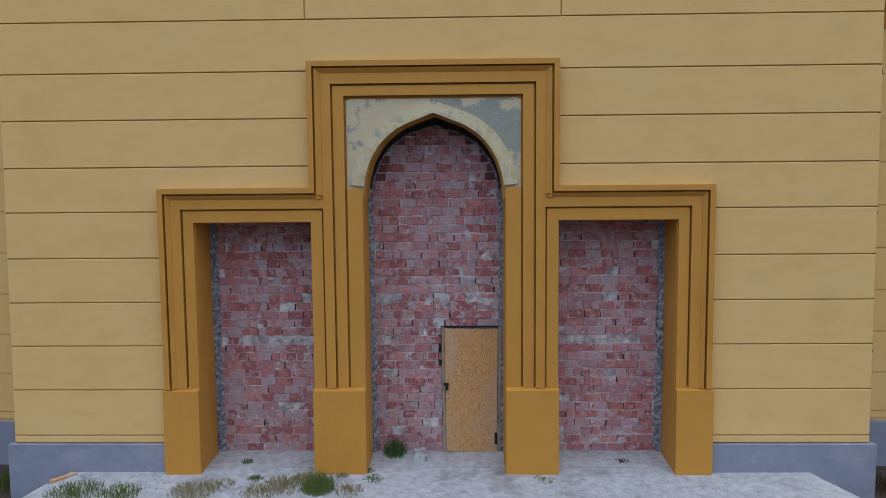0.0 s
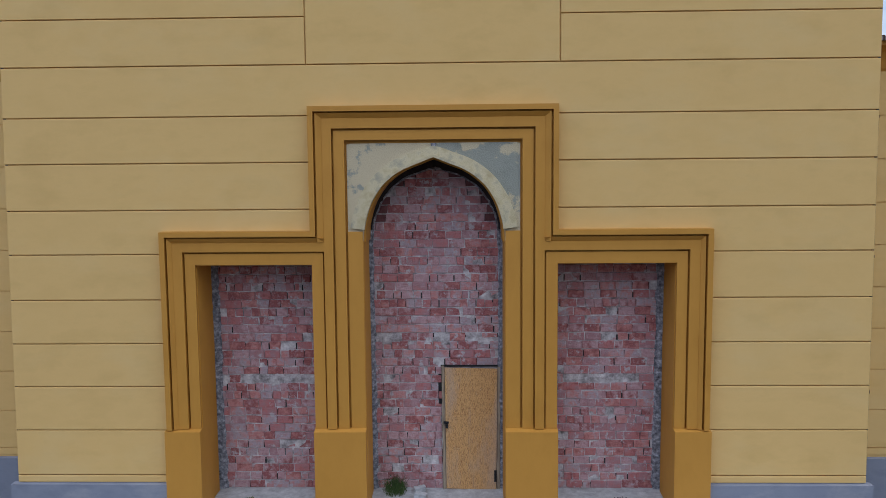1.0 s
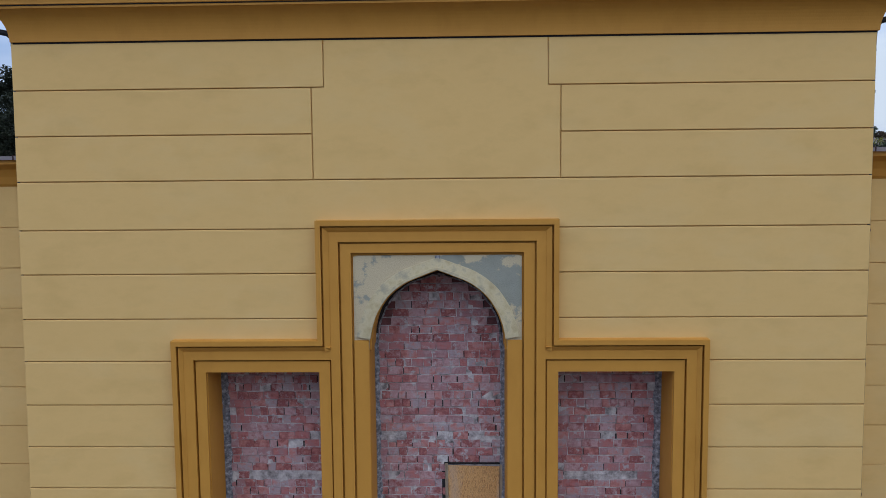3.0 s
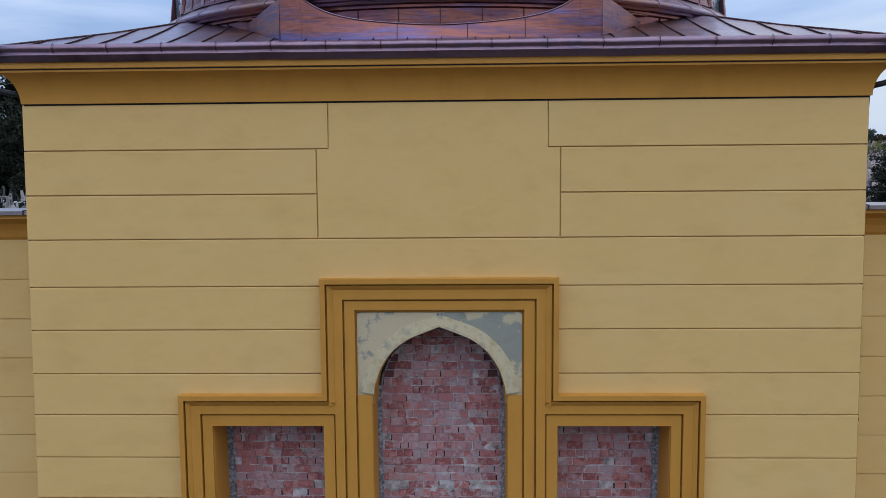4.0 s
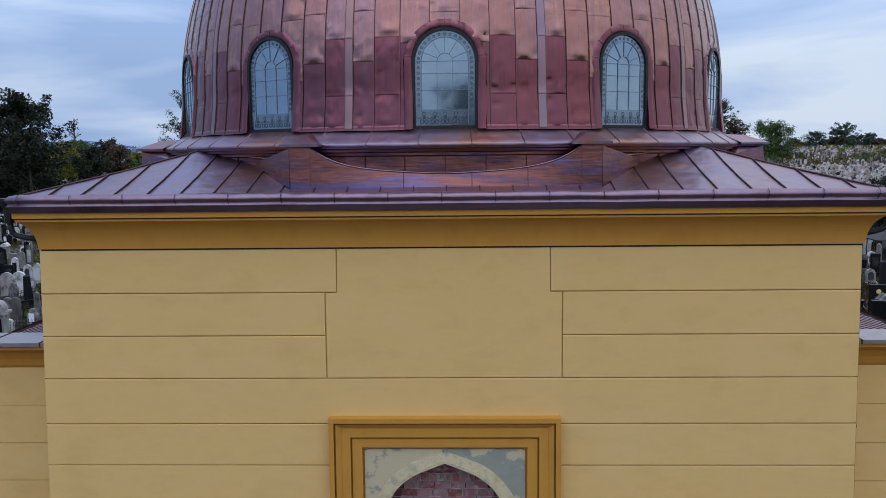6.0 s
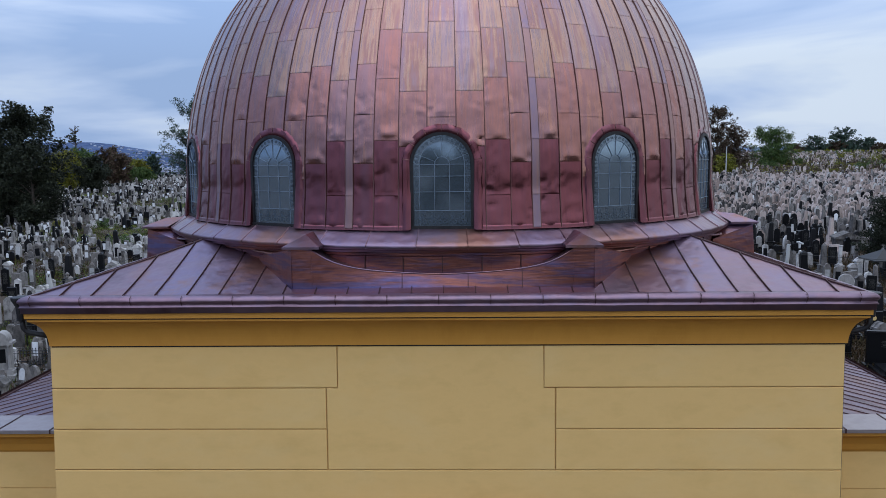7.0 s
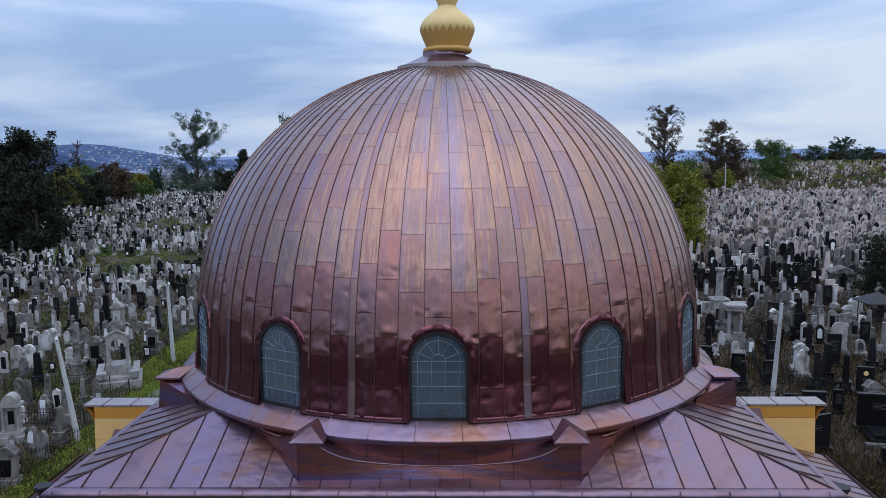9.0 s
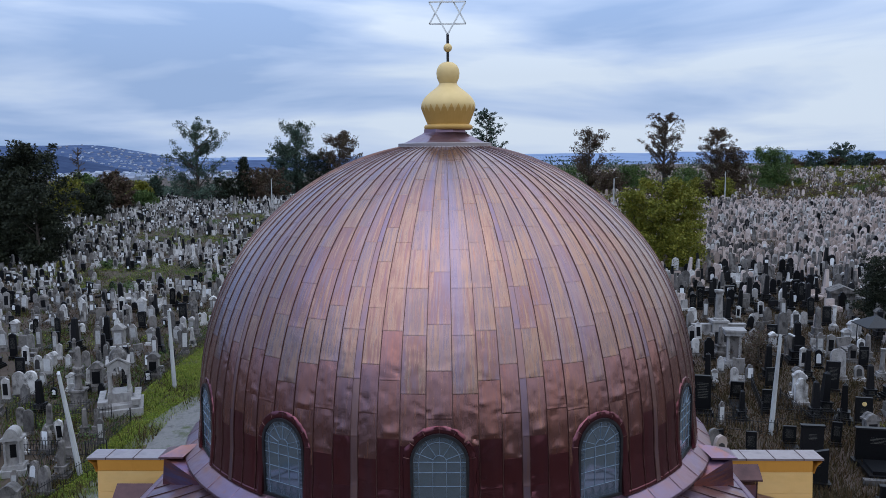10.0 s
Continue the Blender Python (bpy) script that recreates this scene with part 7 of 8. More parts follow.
# ---- large black monuments ----
def black_monument(x, y, w, h, rz, label, slab=True, slant=False):
    z = ground_z(x, y)
    mo = empty("monument", label, "gravestone", "black granite monuments", "", at=(x, y, z))
    mo.rotation_euler = (0, 0, radians(rz))
    bm = bmesh.new()
    box(bm, -w / 2 - 0.15, w / 2 + 0.15, -0.35, 0.3, -0.3, 0.3)
    part("foot", bevelled(bm, 0.02), M_BLACK, mo)
    bm = bmesh.new()
    prism(bm, [(-w / 2, 0.29), (w / 2, 0.29), (w / 2, h + (0.28 if slant else 0)), (-w / 2, h)], -0.12, 0.12)
    head = part("slab", bevelled(bm, 0.02), M_BLACK, mo)
    if not slant:
        bm = bmesh.new()
        box(bm, -w / 2 - 0.06, w / 2 + 0.06, -0.16, 0.16, h - 0.002, h + 0.09)
        part("cap", bevelled(bm, 0.015), M_BLACK, mo)
    bm = bmesh.new()
    lines_of_writing(bm, w * 0.4, h * 0.62, h * 0.78, -0.1205, int(x * 10))
    part("inscription", bm, M_INSCRIPTION, head)["kind"] = "stuff"
    if slab:
        bm = bmesh.new()
        box(bm, -w / 2, w / 2, -2.4, -0.4, -0.3, 0.32)
        box(bm, -w / 2 + 0.2, w / 2 - 0.2, -2.2, -0.55, 0.31, 0.5)
        part("grave_slab", bevelled(bm, 0.02), M_BLACK, mo)
        bm = bmesh.new()
        box(bm, -w / 2 - 0.35, w / 2 + 0.35, -2.75, -2.4, -0.3, 0.22)
        part("kerb", bevelled(bm, 0.02), M_STONE, mo)


black_monument(22.7, 27.8, 2.1, 2.0, -10, "wide polished black granite double monument with ledger")
black_monument(19.6, 28.6, 1.15, 1.9, -8, "plain polished black granite upright slab", False)
black_monument(18.3, 25.2, 1.1, 1.75, -14, "slant-topped dark granite slab with faint lettering", False, True)
black_monument(21.3, 23.2, 1.5, 0.9, -12, "low dark granite ledger tomb with pale kerb")

# ---- larger tombs among the black monuments ----
def column_tomb(x, y):
    t = empty("column_tomb", "tall pale memorial column between two low stone walls", "tomb", "", "", at=(x, y, ground_z(x, y)))
    bm = bmesh.new()
    box(bm, -0.85, 0.85, -0.8, 0.8, -0.3, 0.3)
    box(bm, -0.65, 0.65, -0.62, 0.62, 0.29, 1.25)
    box(bm, -0.75, 0.75, -0.72, 0.72, 1.24, 1.4)
    part("pedestal", bevelled(bm, 0.02), M_TOMB, t)
    bm = bmesh.new()
    turned(bm, [(0, 1.39), (0.46, 1.39), (0.46, 1.5), (0.34, 1.6), (0.28, 3.7), (0.36, 3.78), (0.42, 3.9), (0.42, 4.05), (0, 4.05)], 16)
    part("column", bm, M_LIME, t, smooth=False)
    for s in (-1, 1):
        bm = bmesh.new()
        box(bm, min(s * 0.7, s * 2.3), max(s * 0.7, s * 2.3), -0.2, 0.2, -0.3, 0.95)
        box(bm, min(s * 0.68, s * 2.36), max(s * 0.68, s * 2.36), -0.26, 0.26, 0.94, 1.05)
        part("low_wall", bevelled(bm, 0.02), M_TOMB, t)


def portico_tomb(x, y):
    t = empty("portico_tomb", "pale stone tomb with two columns under a flat lintel", "tomb", "", "", at=(x, y, ground_z(x, y)))
    t.rotation_euler = (0, 0, radians(-8))
    bm = bmesh.new()
    box(bm, -0.8, 0.8, -0.7, 0.7, -0.3, 0.35)
    box(bm, -0.65, 0.65, -0.55, 0.55, 0.34, 0.55)
    part("foot", bevelled(bm, 0.02), M_TOMB, t)
    bm = bmesh.new()
    box(bm, -0.45, 0.45, -0.05, 0.4, 0.54, 2.5)
    part("back_slab", bevelled(bm, 0.02), M_STONE, t)
    for s in (-1, 1):
        bm = bmesh.new()
        turned(bm, [(0, 0.54), (0.17, 0.54), (0.17, 0.64), (0.125, 0.70), (0.11, 2.3), (0.16, 2.4), (0.16, 2.5), (0, 2.5)], 12, (s * 0.42, -0.32, 0))
        part("column", bm, M_LIME, t)
    bm = bmesh.new()
    box(bm, -0.7, 0.7, -0.56, 0.5, 2.49, 2.8)
    box(bm, -0.8, 0.8, -0.66, 0.6, 2.79, 2.95)
    part("lintel", bevelled(bm, 0.02), M_TOMB, t)


def tomb_house(x, y):
    t = empty("tomb_house", "small grey tomb house with a low gabled roof", "mausoleum", "", "", at=(x, y, ground_z(x, y)))
    t.rotation_euler = (0, 0, radians(-12))
    bm = bmesh.new()
    box(bm, -1.1, 1.1, -0.9, 0.9, -0.3, 1.35)
    part("body", bevelled(bm, 0.03), M_STONE, t)
    bm = bmesh.new()
    prism(bm, [(-1.3, 1.34), (1.3, 1.34), (1.3, 1.5), (0, 2.05), (-1.3, 1.5)], -1.1, 1.1)
    part("roof", bevelled(bm, 0.02), M_STONE, t)
    bm = bmesh.new()
    box(bm, -0.35, 0.35, -0.925, -0.88, 0.0, 1.0)
    part("door", bm, M_IRON, t)


def pavilion(x, y):
    t = empty("grave_pavilion", "dark iron grave pavilion with a shallow pyramid roof", "pavilion", "", "", at=(x, y, ground_z(x, y)))
    for sx in (-1, 1):
        for sy in (-1, 1):
            bm = bmesh.new()
            tube(bm, [(sx, sy, -0.2), (sx, sy, 2.0)], 0.045, 8)
            part("post", bm, M_IRON, t)
    bm = bmesh.new()
    lo_ = [bm.verts.new((a, b, 1.98)) for a, b in ((-1.35, -1.35), (1.35, -1.35), (1.35, 1.35), (-1.35, 1.35))]
    hi_ = [bm.verts.new((v.co.x, v.co.y, 2.06)) for v in lo_]
    tip = bm.verts.new((0, 0, 2.85))
    bm.faces.new(lo_[::-1])
    for i in range(4):
        bm.faces.new((lo_[i], lo_[(i + 1) % 4], hi_[(i + 1) % 4], hi_[i]))
        bm.faces.new((hi_[i], hi_[(i + 1) % 4], tip))
    part("roof", bm, M_IRON, t)
    for sy in (-1, 1):
        bm = bmesh.new()
        for z in (0.25, 0.85):
            box(bm, -1, 1, sy - 0.015, sy + 0.015, z, z + 0.03)
        for i in range(13):
            box(bm, -0.96 + 0.16 * i - 0.008, -0.96 + 0.16 * i + 0.008, sy - 0.008, sy + 0.008, 0.1, 0.95)
        part("railing", bm, M_IRON, t)


def disc_stone(x, y):
    """A dark headstone with a round gilded emblem and a line of lettering."""
    z = ground_z(x, y)
    t = empty("emblem_stone", "black granite headstone with a small gilded disc", "gravestone", "gravestones", "", at=(x, y, z))
    t.rotation_euler = (0, 0, radians(-12))
    bm = bmesh.new()
    box(bm, -0.65, 0.65, -0.3, 0.3, -0.3, 0.22)
    part("foot", bevelled(bm, 0.02), M_BLACK, t)
    bm = bmesh.new()
    box(bm, -0.48, 0.48, -0.1, 0.1, 0.21, 1.75)
    part("slab", bevelled(bm, 0.02), M_BLACK, t)
    bm = bmesh.new()
    turned(bm, [(0.0, 0.02), (0.13, 0.02), (0.14, 0.0)], 18)
    bmesh.ops.transform(bm, matrix=pose(0, -0.1, 1.35, 90), verts=bm.verts)
    part("emblem", bm, M_GILT, t, "gilded disc")
    bm = bmesh.new()
    lines_of_writing(bm, 0.5, 0.8, 1.05, -0.1005, 31)
    part("inscription", bm, M_INSCRIPTION, t)["kind"] = "stuff"


column_tomb(22.8, 54.2)
portico_tomb(21.0, 45.2)
tomb_house(38.7, 65.2)
pavilion(34.0, 49.6)
disc_stone(24.9, 33.5)

# ---- iron fences ----
bm = bmesh.new()
tube(bm, [(0, 0, 0.05), (0, 0, 0.92)], 0.011, 5)
tube(bm, [(0, 0, 0.90), (0, 0, 0.95), (0, 0, 1.0)], [0.011, 0.024, 0.002], 5)
PICKET = finish("picket", bm, M_IRON)


def fence(x0, y0, x1, y1, h=1.0):
    f = empty("fence", "rusty black iron grave railing with spear heads", "fence", "grave railings", "", at=(x0, y0, ground_z(x0, y0)))
    L = math.hypot(x1 - x0, y1 - y0)
    f.rotation_euler = (0, -math.atan2(ground_z(x1, y1) - ground_z(x0, y0), L), math.atan2(y1 - y0, x1 - x0))
    for z in (0.18, 0.80):
        bm = bmesh.new()
        box(bm, 0, L, -0.012, 0.012, z * h, z * h + 0.03)
        part("rail", bm, M_IRON, f)
    n = int(L / 0.17)
    for i in range(n + 1):
        piece("picket", PICKET, f, pose(L * i / n, 0, 0) @ Matrix.Diagonal((1, 1, h, 1)))
    for x in (0, L):
        bm = bmesh.new()
        box(bm, x - 0.03, x + 0.03, -0.03, 0.03, -0.2, 1.08 * h)
        part("post", bm, M_IRON, f)


for a in ((-21.3, 20.5, -19.6, 27.6), (-26.0, 28.4, -19.8, 28.6), (-25.0, 23.6, -21.4, 20.6), (-27.5, 34.5, -23.4, 35.5), (-20.9, 28.4, -20.6, 33.6), (-22.3, 39.2, -21.7, 53.0), (-30.0, 27.6, -26.2, 28.3),
          (13.5, 33.0, 17.8, 33.6), (19.0, 34.2, 23.5, 33.4), (16.3, 38.5, 17.2, 34.0), (24.4, 30.8, 29.0, 30.2), (19.2, 34.6, 20.5, 40.0),
          (-28.6, 33.7, -28.8, 39.7), (-26.0, 32.4, -22.1, 34.2), (-26.2, 29.0, -22.5, 29.0), (-22.4, 25.3, -22.4, 29.0), (15.2, 32.8, 19.0, 31.8), (21.3, 37.1, 21.5, 32.6), (21.5, 32.6, 22.7, 32.2)):
    fence(*a)

# ---- poles ----
def lamp_pole(name, x, y, h, lx, ly, label, lamp=True, r0=0.16, r1=0.095, group="concrete poles"):
    z = ground_z(x, y)
    p = empty(name, label, "pole", group, "", at=(x, y, z))
    bm = bmesh.new()
    tube(bm, [(0, 0, -0.3), (lx * 0.5, ly * 0.5, h * 0.5), (lx, ly, h)], [r0, (r0 + r1) / 2, r1], 10)
    part("shaft", bm, M_POLE, p)
    if lamp:
        bm = bmesh.new()
        tube(bm, [(lx, ly, h - 0.25), (lx + 0.1, ly - 0.15, h + 0.0), (lx + 0.28, ly - 0.45, h + 0.12)], 0.025, 6)
        part("bracket", bm, M_IRON, p)
        bm = bmesh.new()
        vs = box(bm, -0.06, 0.06, -0.2, 0.2, -0.035, 0.035, pose(lx + 0.36, ly - 0.62, h + 0.15, 12, 0, 30))
        part("lamp_head", bevelled(bm, 0.02, 2), M_POLE, p)
    return p


lamp_pole("street_lamp", -20.1, 26.2, 5.7, -0.85, 0.0, "leaning white concrete pole with a small lamp")
lamp_pole("street_lamp", -20.3, 40.2, 5.7, -0.15, 0.0, "white concrete pole with a street lamp")
lamp_pole("street_lamp", 18.7, 32.0, 6.1, 0.35, 0.0, "white concrete pole with a small lamp")
for x, y, top in ((61.0, 167.4, 13.4), (155.0, 304.0, 16.0), (32, 150, 12.6), (-45, 168, 12.6)):
    lamp_pole("street_lamp", x, y, top - ground_z(x, y), 0, 0, "slim pale street lamp among the far graves", True, 0.14, 0.1, "far street lamps")
bm = bmesh.new()
for a, b in (((-20.95, 26.2, 5.9), (-20.45, 40.2, 6.6)), ((19.05, 32, 6.4), (45, 30, 6.0))):
    a, b = Vector(a), Vector(b)
    tube(bm, [a.lerp(b, t) - Vector((0, 0, 1.6 * t * (1 - t))) for t in [i / 10 for i in range(11)]], 0.012, 4)
thing("overhead_cable", bm, M_IRON, "thin black overhead cables strung between poles", "cable", "", "stuff")

# ---- trees ----
def tree(x, y, top, r, mat, label, seed, low=0.1, n=1800, leaf=0.5, airy=0.0, name="tree", form="round"):
    """Limbs leave the trunk all the way up; leaves gather in tufts along each of them."""
    rnd = random.Random(seed)
    g = np.random.default_rng(seed)
    z0 = ground_z(x, y)
    h = top - z0
    t = empty(name, label, "tree" if name == "tree" else "bush", "", "", at=(x, y, z0))
    bm = bmesh.new()
    tube(bm, [(0, 0, -0.3), (rnd.uniform(-0.2, 0.2), rnd.uniform(-0.2, 0.2), h * 0.4), (rnd.uniform(-0.2, 0.2), 0, h * 0.94)], [0.026 * h, 0.016 * h, 0.003 * h], 7)

    def env(f):
        if form == "cone":
            return r * (0.10 + 0.90 * (1 - f) ** 0.8) * min(1.0, 0.55 + 3 * f)
        if form == "willow":
            return r * math.sqrt(max(0.0, 1 - max(0, f - 0.35) ** 2 / 0.43))
        if form == "vase":
            return r * (0.40 + 0.60 * math.sin(math.pi * (0.10 + 0.76 * f)))
        return r * max(0.12, math.sin(math.pi * (0.20 + 0.67 * f))) ** 0.6
    nb = 64 if n > 900 else 30
    cuts = []
    for i in range(nb):
        f = ((i + 0.5) / nb) ** 0.9
        zt = h * min(1.0, max(low * 0.8, low + (1.0 - low) * f + rnd.gauss(0, 0.045)))
        a = i * 2.39996 + rnd.uniform(-1.2, 1.2)
        reach = env(f) * (rnd.uniform(0.70, 1.18) if i % 3 else rnd.uniform(0.25, 0.7))
        tip = Vector((reach * math.cos(a), reach * math.sin(a), zt))
        b0 = Vector((0, 0, max(h * 0.05, min(h * 0.9, zt - (rnd.uniform(0.3, 1.15) if form != "willow" else -0.1) * reach))))
        mid = b0.lerp(tip, 0.55) + Vector((rnd.gauss(0, 0.10) * reach, rnd.gauss(0, 0.10) * reach, rnd.uniform(-0.12, 0.14) * reach if form != "willow" else 0.4 * reach))
        if i % 2 == 0 or airy > 0.3:
            tube(bm, [b0, mid, tip], [0.007 * h, 0.004 * h, 0.0012 * h], 4)
        cuts.append((b0, mid, tip, reach))
    part("trunk", bm, M_BARK, t)
    total = int(n * (2.8 if leaf > 0.3 else 2.2))
    P = []
    per = max(6, total // (nb * 6))
    for b0, mid, tip, reach in cuts:
        for k in range(6):                        # tufts along the limb
            u = (0.36, 0.52, 0.66, 0.78, 0.90, 1.0)[k] + rnd.uniform(-0.06, 0.06)
            c = b0.lerp(mid, u / 0.55) if u < 0.55 else mid.lerp(tip, (u - 0.55) / 0.45)
            sg = r * rnd.uniform(0.05, 0.11) * (0.72 if airy > 0.3 else 1.1)
            m = max(3, int(per * rnd.uniform(0.5, 1.5)))
            q = np.clip(g.normal(0, 1, (m, 3)), -1.5, 1.5) * np.array((sg, sg, sg * 0.8))
            if form == "willow":
                q[:, 2] = -np.abs(g.normal(0, 1, m)) * 0.22 * h
                q[:, :2] *= 0.6
            P.append(q + np.array(tuple(c)) + np.array(tuple(noise.noise_vector(c * 0.7))) * 0.05 * r + np.array([rnd.gauss(0, 0.06) * r for _ in range(3)]))
    P = np.concatenate(P)
    P = P[P[:, 2] > 0.08]
    m = len(P)
    A = g.normal(0, 1, (m, 3))
    A /= np.linalg.norm(A, axis=1)[:, None]
    B = np.cross(A, g.normal(0, 1, (m, 3)))
    B /= np.linalg.norm(B, axis=1)[:, None]
    sz = (leaf * 0.46 * g.uniform(0.5, 1.25, m))[:, None]
    if form == "willow":
        A[:, 2] -= 1.6
        A /= np.linalg.norm(A, axis=1)[:, None]
    V = np.stack((P - A * sz, P - B * sz * 0.55, P + A * sz, P + B * sz * 0.55), 1).reshape(-1, 3)
    me = bpy.data.meshes.new("crown")
    me.from_pydata(V.tolist(), [], np.arange(4 * m).reshape(-1, 4).tolist())
    me.materials.append(mat)
    c = new("crown", me)
    c.parent = t
    return t


DARK, AIRY, RUSS, YELL, GREEN = "dense dark green broad tree at the cemetery edge", "tall airy half-bare tree on the skyline", "russet autumn tree on the skyline", "yellow-green bushy tree among the graves", "rounded green tree at the cemetery edge"
tree(-65.5, 100.0, 20.2, 6.5, M_LEAF_DARK, DARK, 1, 0.02, 9000, 0.55, 0.0, "tree", "round")
tree(-64.6, 92.0, 16.3, 5.4, M_LEAF_DARK, DARK, 2, 0.0, 6000, 0.5, 0.0, "tree", "round")
tree(-57.6, 90.0, 14.0, 3.6, M_LEAF_DARK, DARK, 41, 0.0, 5000, 0.45, 0.0, "tree", "round")
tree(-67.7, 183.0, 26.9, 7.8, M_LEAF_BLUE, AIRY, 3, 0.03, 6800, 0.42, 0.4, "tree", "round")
tree(-84.5, 150.0, 14.1, 4.1, M_LEAF_YELLOW, "drooping yellow-green willow at the valley edge", 4, 0.0, 3800, 0.5, 0, "tree", "willow")
tree(-85.1, 146.0, 13.0, 2.6, M_LEAF_YELLOW, "drooping yellow-green willow at the valley edge", 42, 0.0, 2400, 0.5, 0, "tree", "willow")
tree(-76.5, 146.0, 12.5, 3.7, M_LEAF_DARK, DARK, 5, 0.0, 4200, 0.5, 0.0, "tree", "round")
tree(-85.5, 160.0, 14.3, 3.3, M_LEAF, GREEN, 6, 0.0, 2600, 0.5, 0.0, "tree", "round")
tree(-81.8, 165.0, 14.7, 3.4, M_LEAF_BROWN, RUSS, 8, 0.02, 3400, 0.5, 0.0, "tree", "round")
tree(-78.1, 162.0, 12.9, 2.8, M_LEAF_BROWN, RUSS, 43, 0.02, 2600, 0.5, 0.0, "tree", "round")
tree(-77.6, 172.0, 9.6, 3.5, M_LEAF, "drooping green willow at the valley edge", 7, 0.0, 3200, 0.5, 0, "tree", "willow")
tree(-84.6, 186.0, 11.7, 3.2, M_LEAF_YELLOW, GREEN, 44, 0.0, 2200, 0.5, 0.0, "tree", "round")
tree(-81.7, 190.0, 13.0, 2.1, M_LEAF_BLUE, GREEN, 10, 0.02, 1600, 0.5, 0.0, "tree", "round")
tree(-56.7, 186.0, 17.6, 3.2, M_LEAF_DARK, DARK, 9, 0.02, 3600, 0.5, 0, "tree", "cone")
tree(-61.4, 186.0, 12.1, 3.5, M_LEAF_DARK, DARK, 45, 0.0, 2200, 0.5, 0.0, "tree", "round")
tree(-53.6, 186.0, 14.6, 3.5, M_LEAF_BROWN, DARK, 46, 0.0, 2400, 0.5, 0.0, "tree", "round")
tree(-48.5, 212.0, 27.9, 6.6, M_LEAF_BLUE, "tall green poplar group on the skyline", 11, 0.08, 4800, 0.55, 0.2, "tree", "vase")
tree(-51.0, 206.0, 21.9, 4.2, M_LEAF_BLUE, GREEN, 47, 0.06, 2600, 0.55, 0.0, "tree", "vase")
tree(-33.5, 198.0, 24.7, 5.6, M_LEAF_BROWN, RUSS, 12, 0.12, 4600, 0.5, 0.0, "tree", "vase")
tree(-39.4, 196.0, 19.2, 5.2, M_LEAF_DARK, DARK, 13, 0.0, 3600, 0.5, 0.0, "tree", "round")
tree(-50.9, 192.0, 15.1, 4.5, M_LEAF_BROWN, AIRY, 14, 0.05, 2200, 0.5, 0.4, "tree", "round")
tree(-99.6, 185.0, 21.2, 1.9, M_LEAF_BROWN, "bare dead tree on the skyline", 15, 0.3, 40, 0.3, 1.0, "tree", "round")
tree(7.3, 215.0, 30.7, 5.7, M_LEAF_BLUE, AIRY, 16, 0.2, 3200, 0.55, 0.5, "tree", "vase")
tree(36.0, 208.0, 24.3, 5.5, M_LEAF_BROWN, RUSS, 17, 0.15, 3600, 0.5, 0.3, "tree", "vase")
tree(56.6, 205.0, 28.5, 6.1, M_LEAF_BROWN, AIRY, 18, 0.28, 4200, 0.45, 0.5, "tree", "vase")
tree(70.4, 203.0, 24.4, 4.8, M_LEAF_BROWN, "dark broad-headed tree on the skyline", 19, 0.18, 4600, 0.45, 0.2, "tree", "vase")
tree(76.2, 206.0, 19.1, 4.2, M_LEAF_BROWN, RUSS, 48, 0.02, 3200, 0.5, 0.0, "tree", "round")
tree(89.9, 215.0, 18.7, 6.7, M_LEAF, GREEN, 22, 0.0, 6000, 0.5, 0.0, "tree", "round")
tree(48.0, 206.0, 14.2, 5.8, M_LEAF, GREEN, 20, 0.0, 3000, 0.55, 0.0, "tree", "round")
tree(61.3, 200.0, 13.4, 5.6, M_LEAF, GREEN, 49, 0.0, 3000, 0.5, 0.0, "tree", "round")
tree(41.4, 200.0, 12.8, 4.7, M_LEAF_BROWN, RUSS, 50, 0.0, 2600, 0.5, 0.0, "tree", "round")
tree(28.8, 204.0, 13.6, 5.7, M_LEAF, GREEN, 51, 0.0, 2600, 0.55, 0.0, "tree", "round")
tree(60.6, 180.0, 10.6, 3.4, M_LEAF_BROWN, "russet thicket at the cemetery edge", 52, 0.0, 2200, 0.45, 0, "bush", "round")
tree(63.8, 176.0, 11.4, 2.8, M_LEAF_YELLOW, "yellow autumn bush at the cemetery edge", 34, 0.0, 2200, 0.42, 0, "bush", "round")
tree(56.8, 176.0, 11.8, 1.9, M_LEAF_YELLOW, "yellow autumn bush at the cemetery edge", 36, 0.0, 1300, 0.42, 0, "bush", "round")
tree(91.5, 216.0, 10.8, 3.4, M_LEAF_YELLOW, "yellow autumn bush at the cemetery edge", 35, 0.0, 1300, 0.45, 0, "bush", "round")
tree(26.4, 88.0, 14.1, 4.7, M_LEAF_YELLOW, YELL, 30, 0.0, 9000, 0.36, 0.0, "tree", "round")
tree(29.7, 90.0, 12.9, 3.2, M_LEAF_YELLOW, YELL, 31, 0.0, 5000, 0.34, 0.0, "tree", "round")
tree(21.9, 84.0, 12.9, 3.7, M_LEAF_YELLOW, YELL, 32, 0.0, 6000, 0.36, 0.0, "tree", "round")
tree(27.3, 84.0, 8.6, 3.6, M_LEAF_YELLOW, YELL, 53, 0.0, 4200, 0.34, 0.0, "tree", "round")
tree(38.9, 58.0, 8.0, 2.4, M_LEAF_DARK, "dense dark tree standing among the graves", 33, 0.0, 5200, 0.26, 0.0, "tree", "round")
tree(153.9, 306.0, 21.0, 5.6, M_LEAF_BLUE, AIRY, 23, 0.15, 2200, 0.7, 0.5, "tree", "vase")
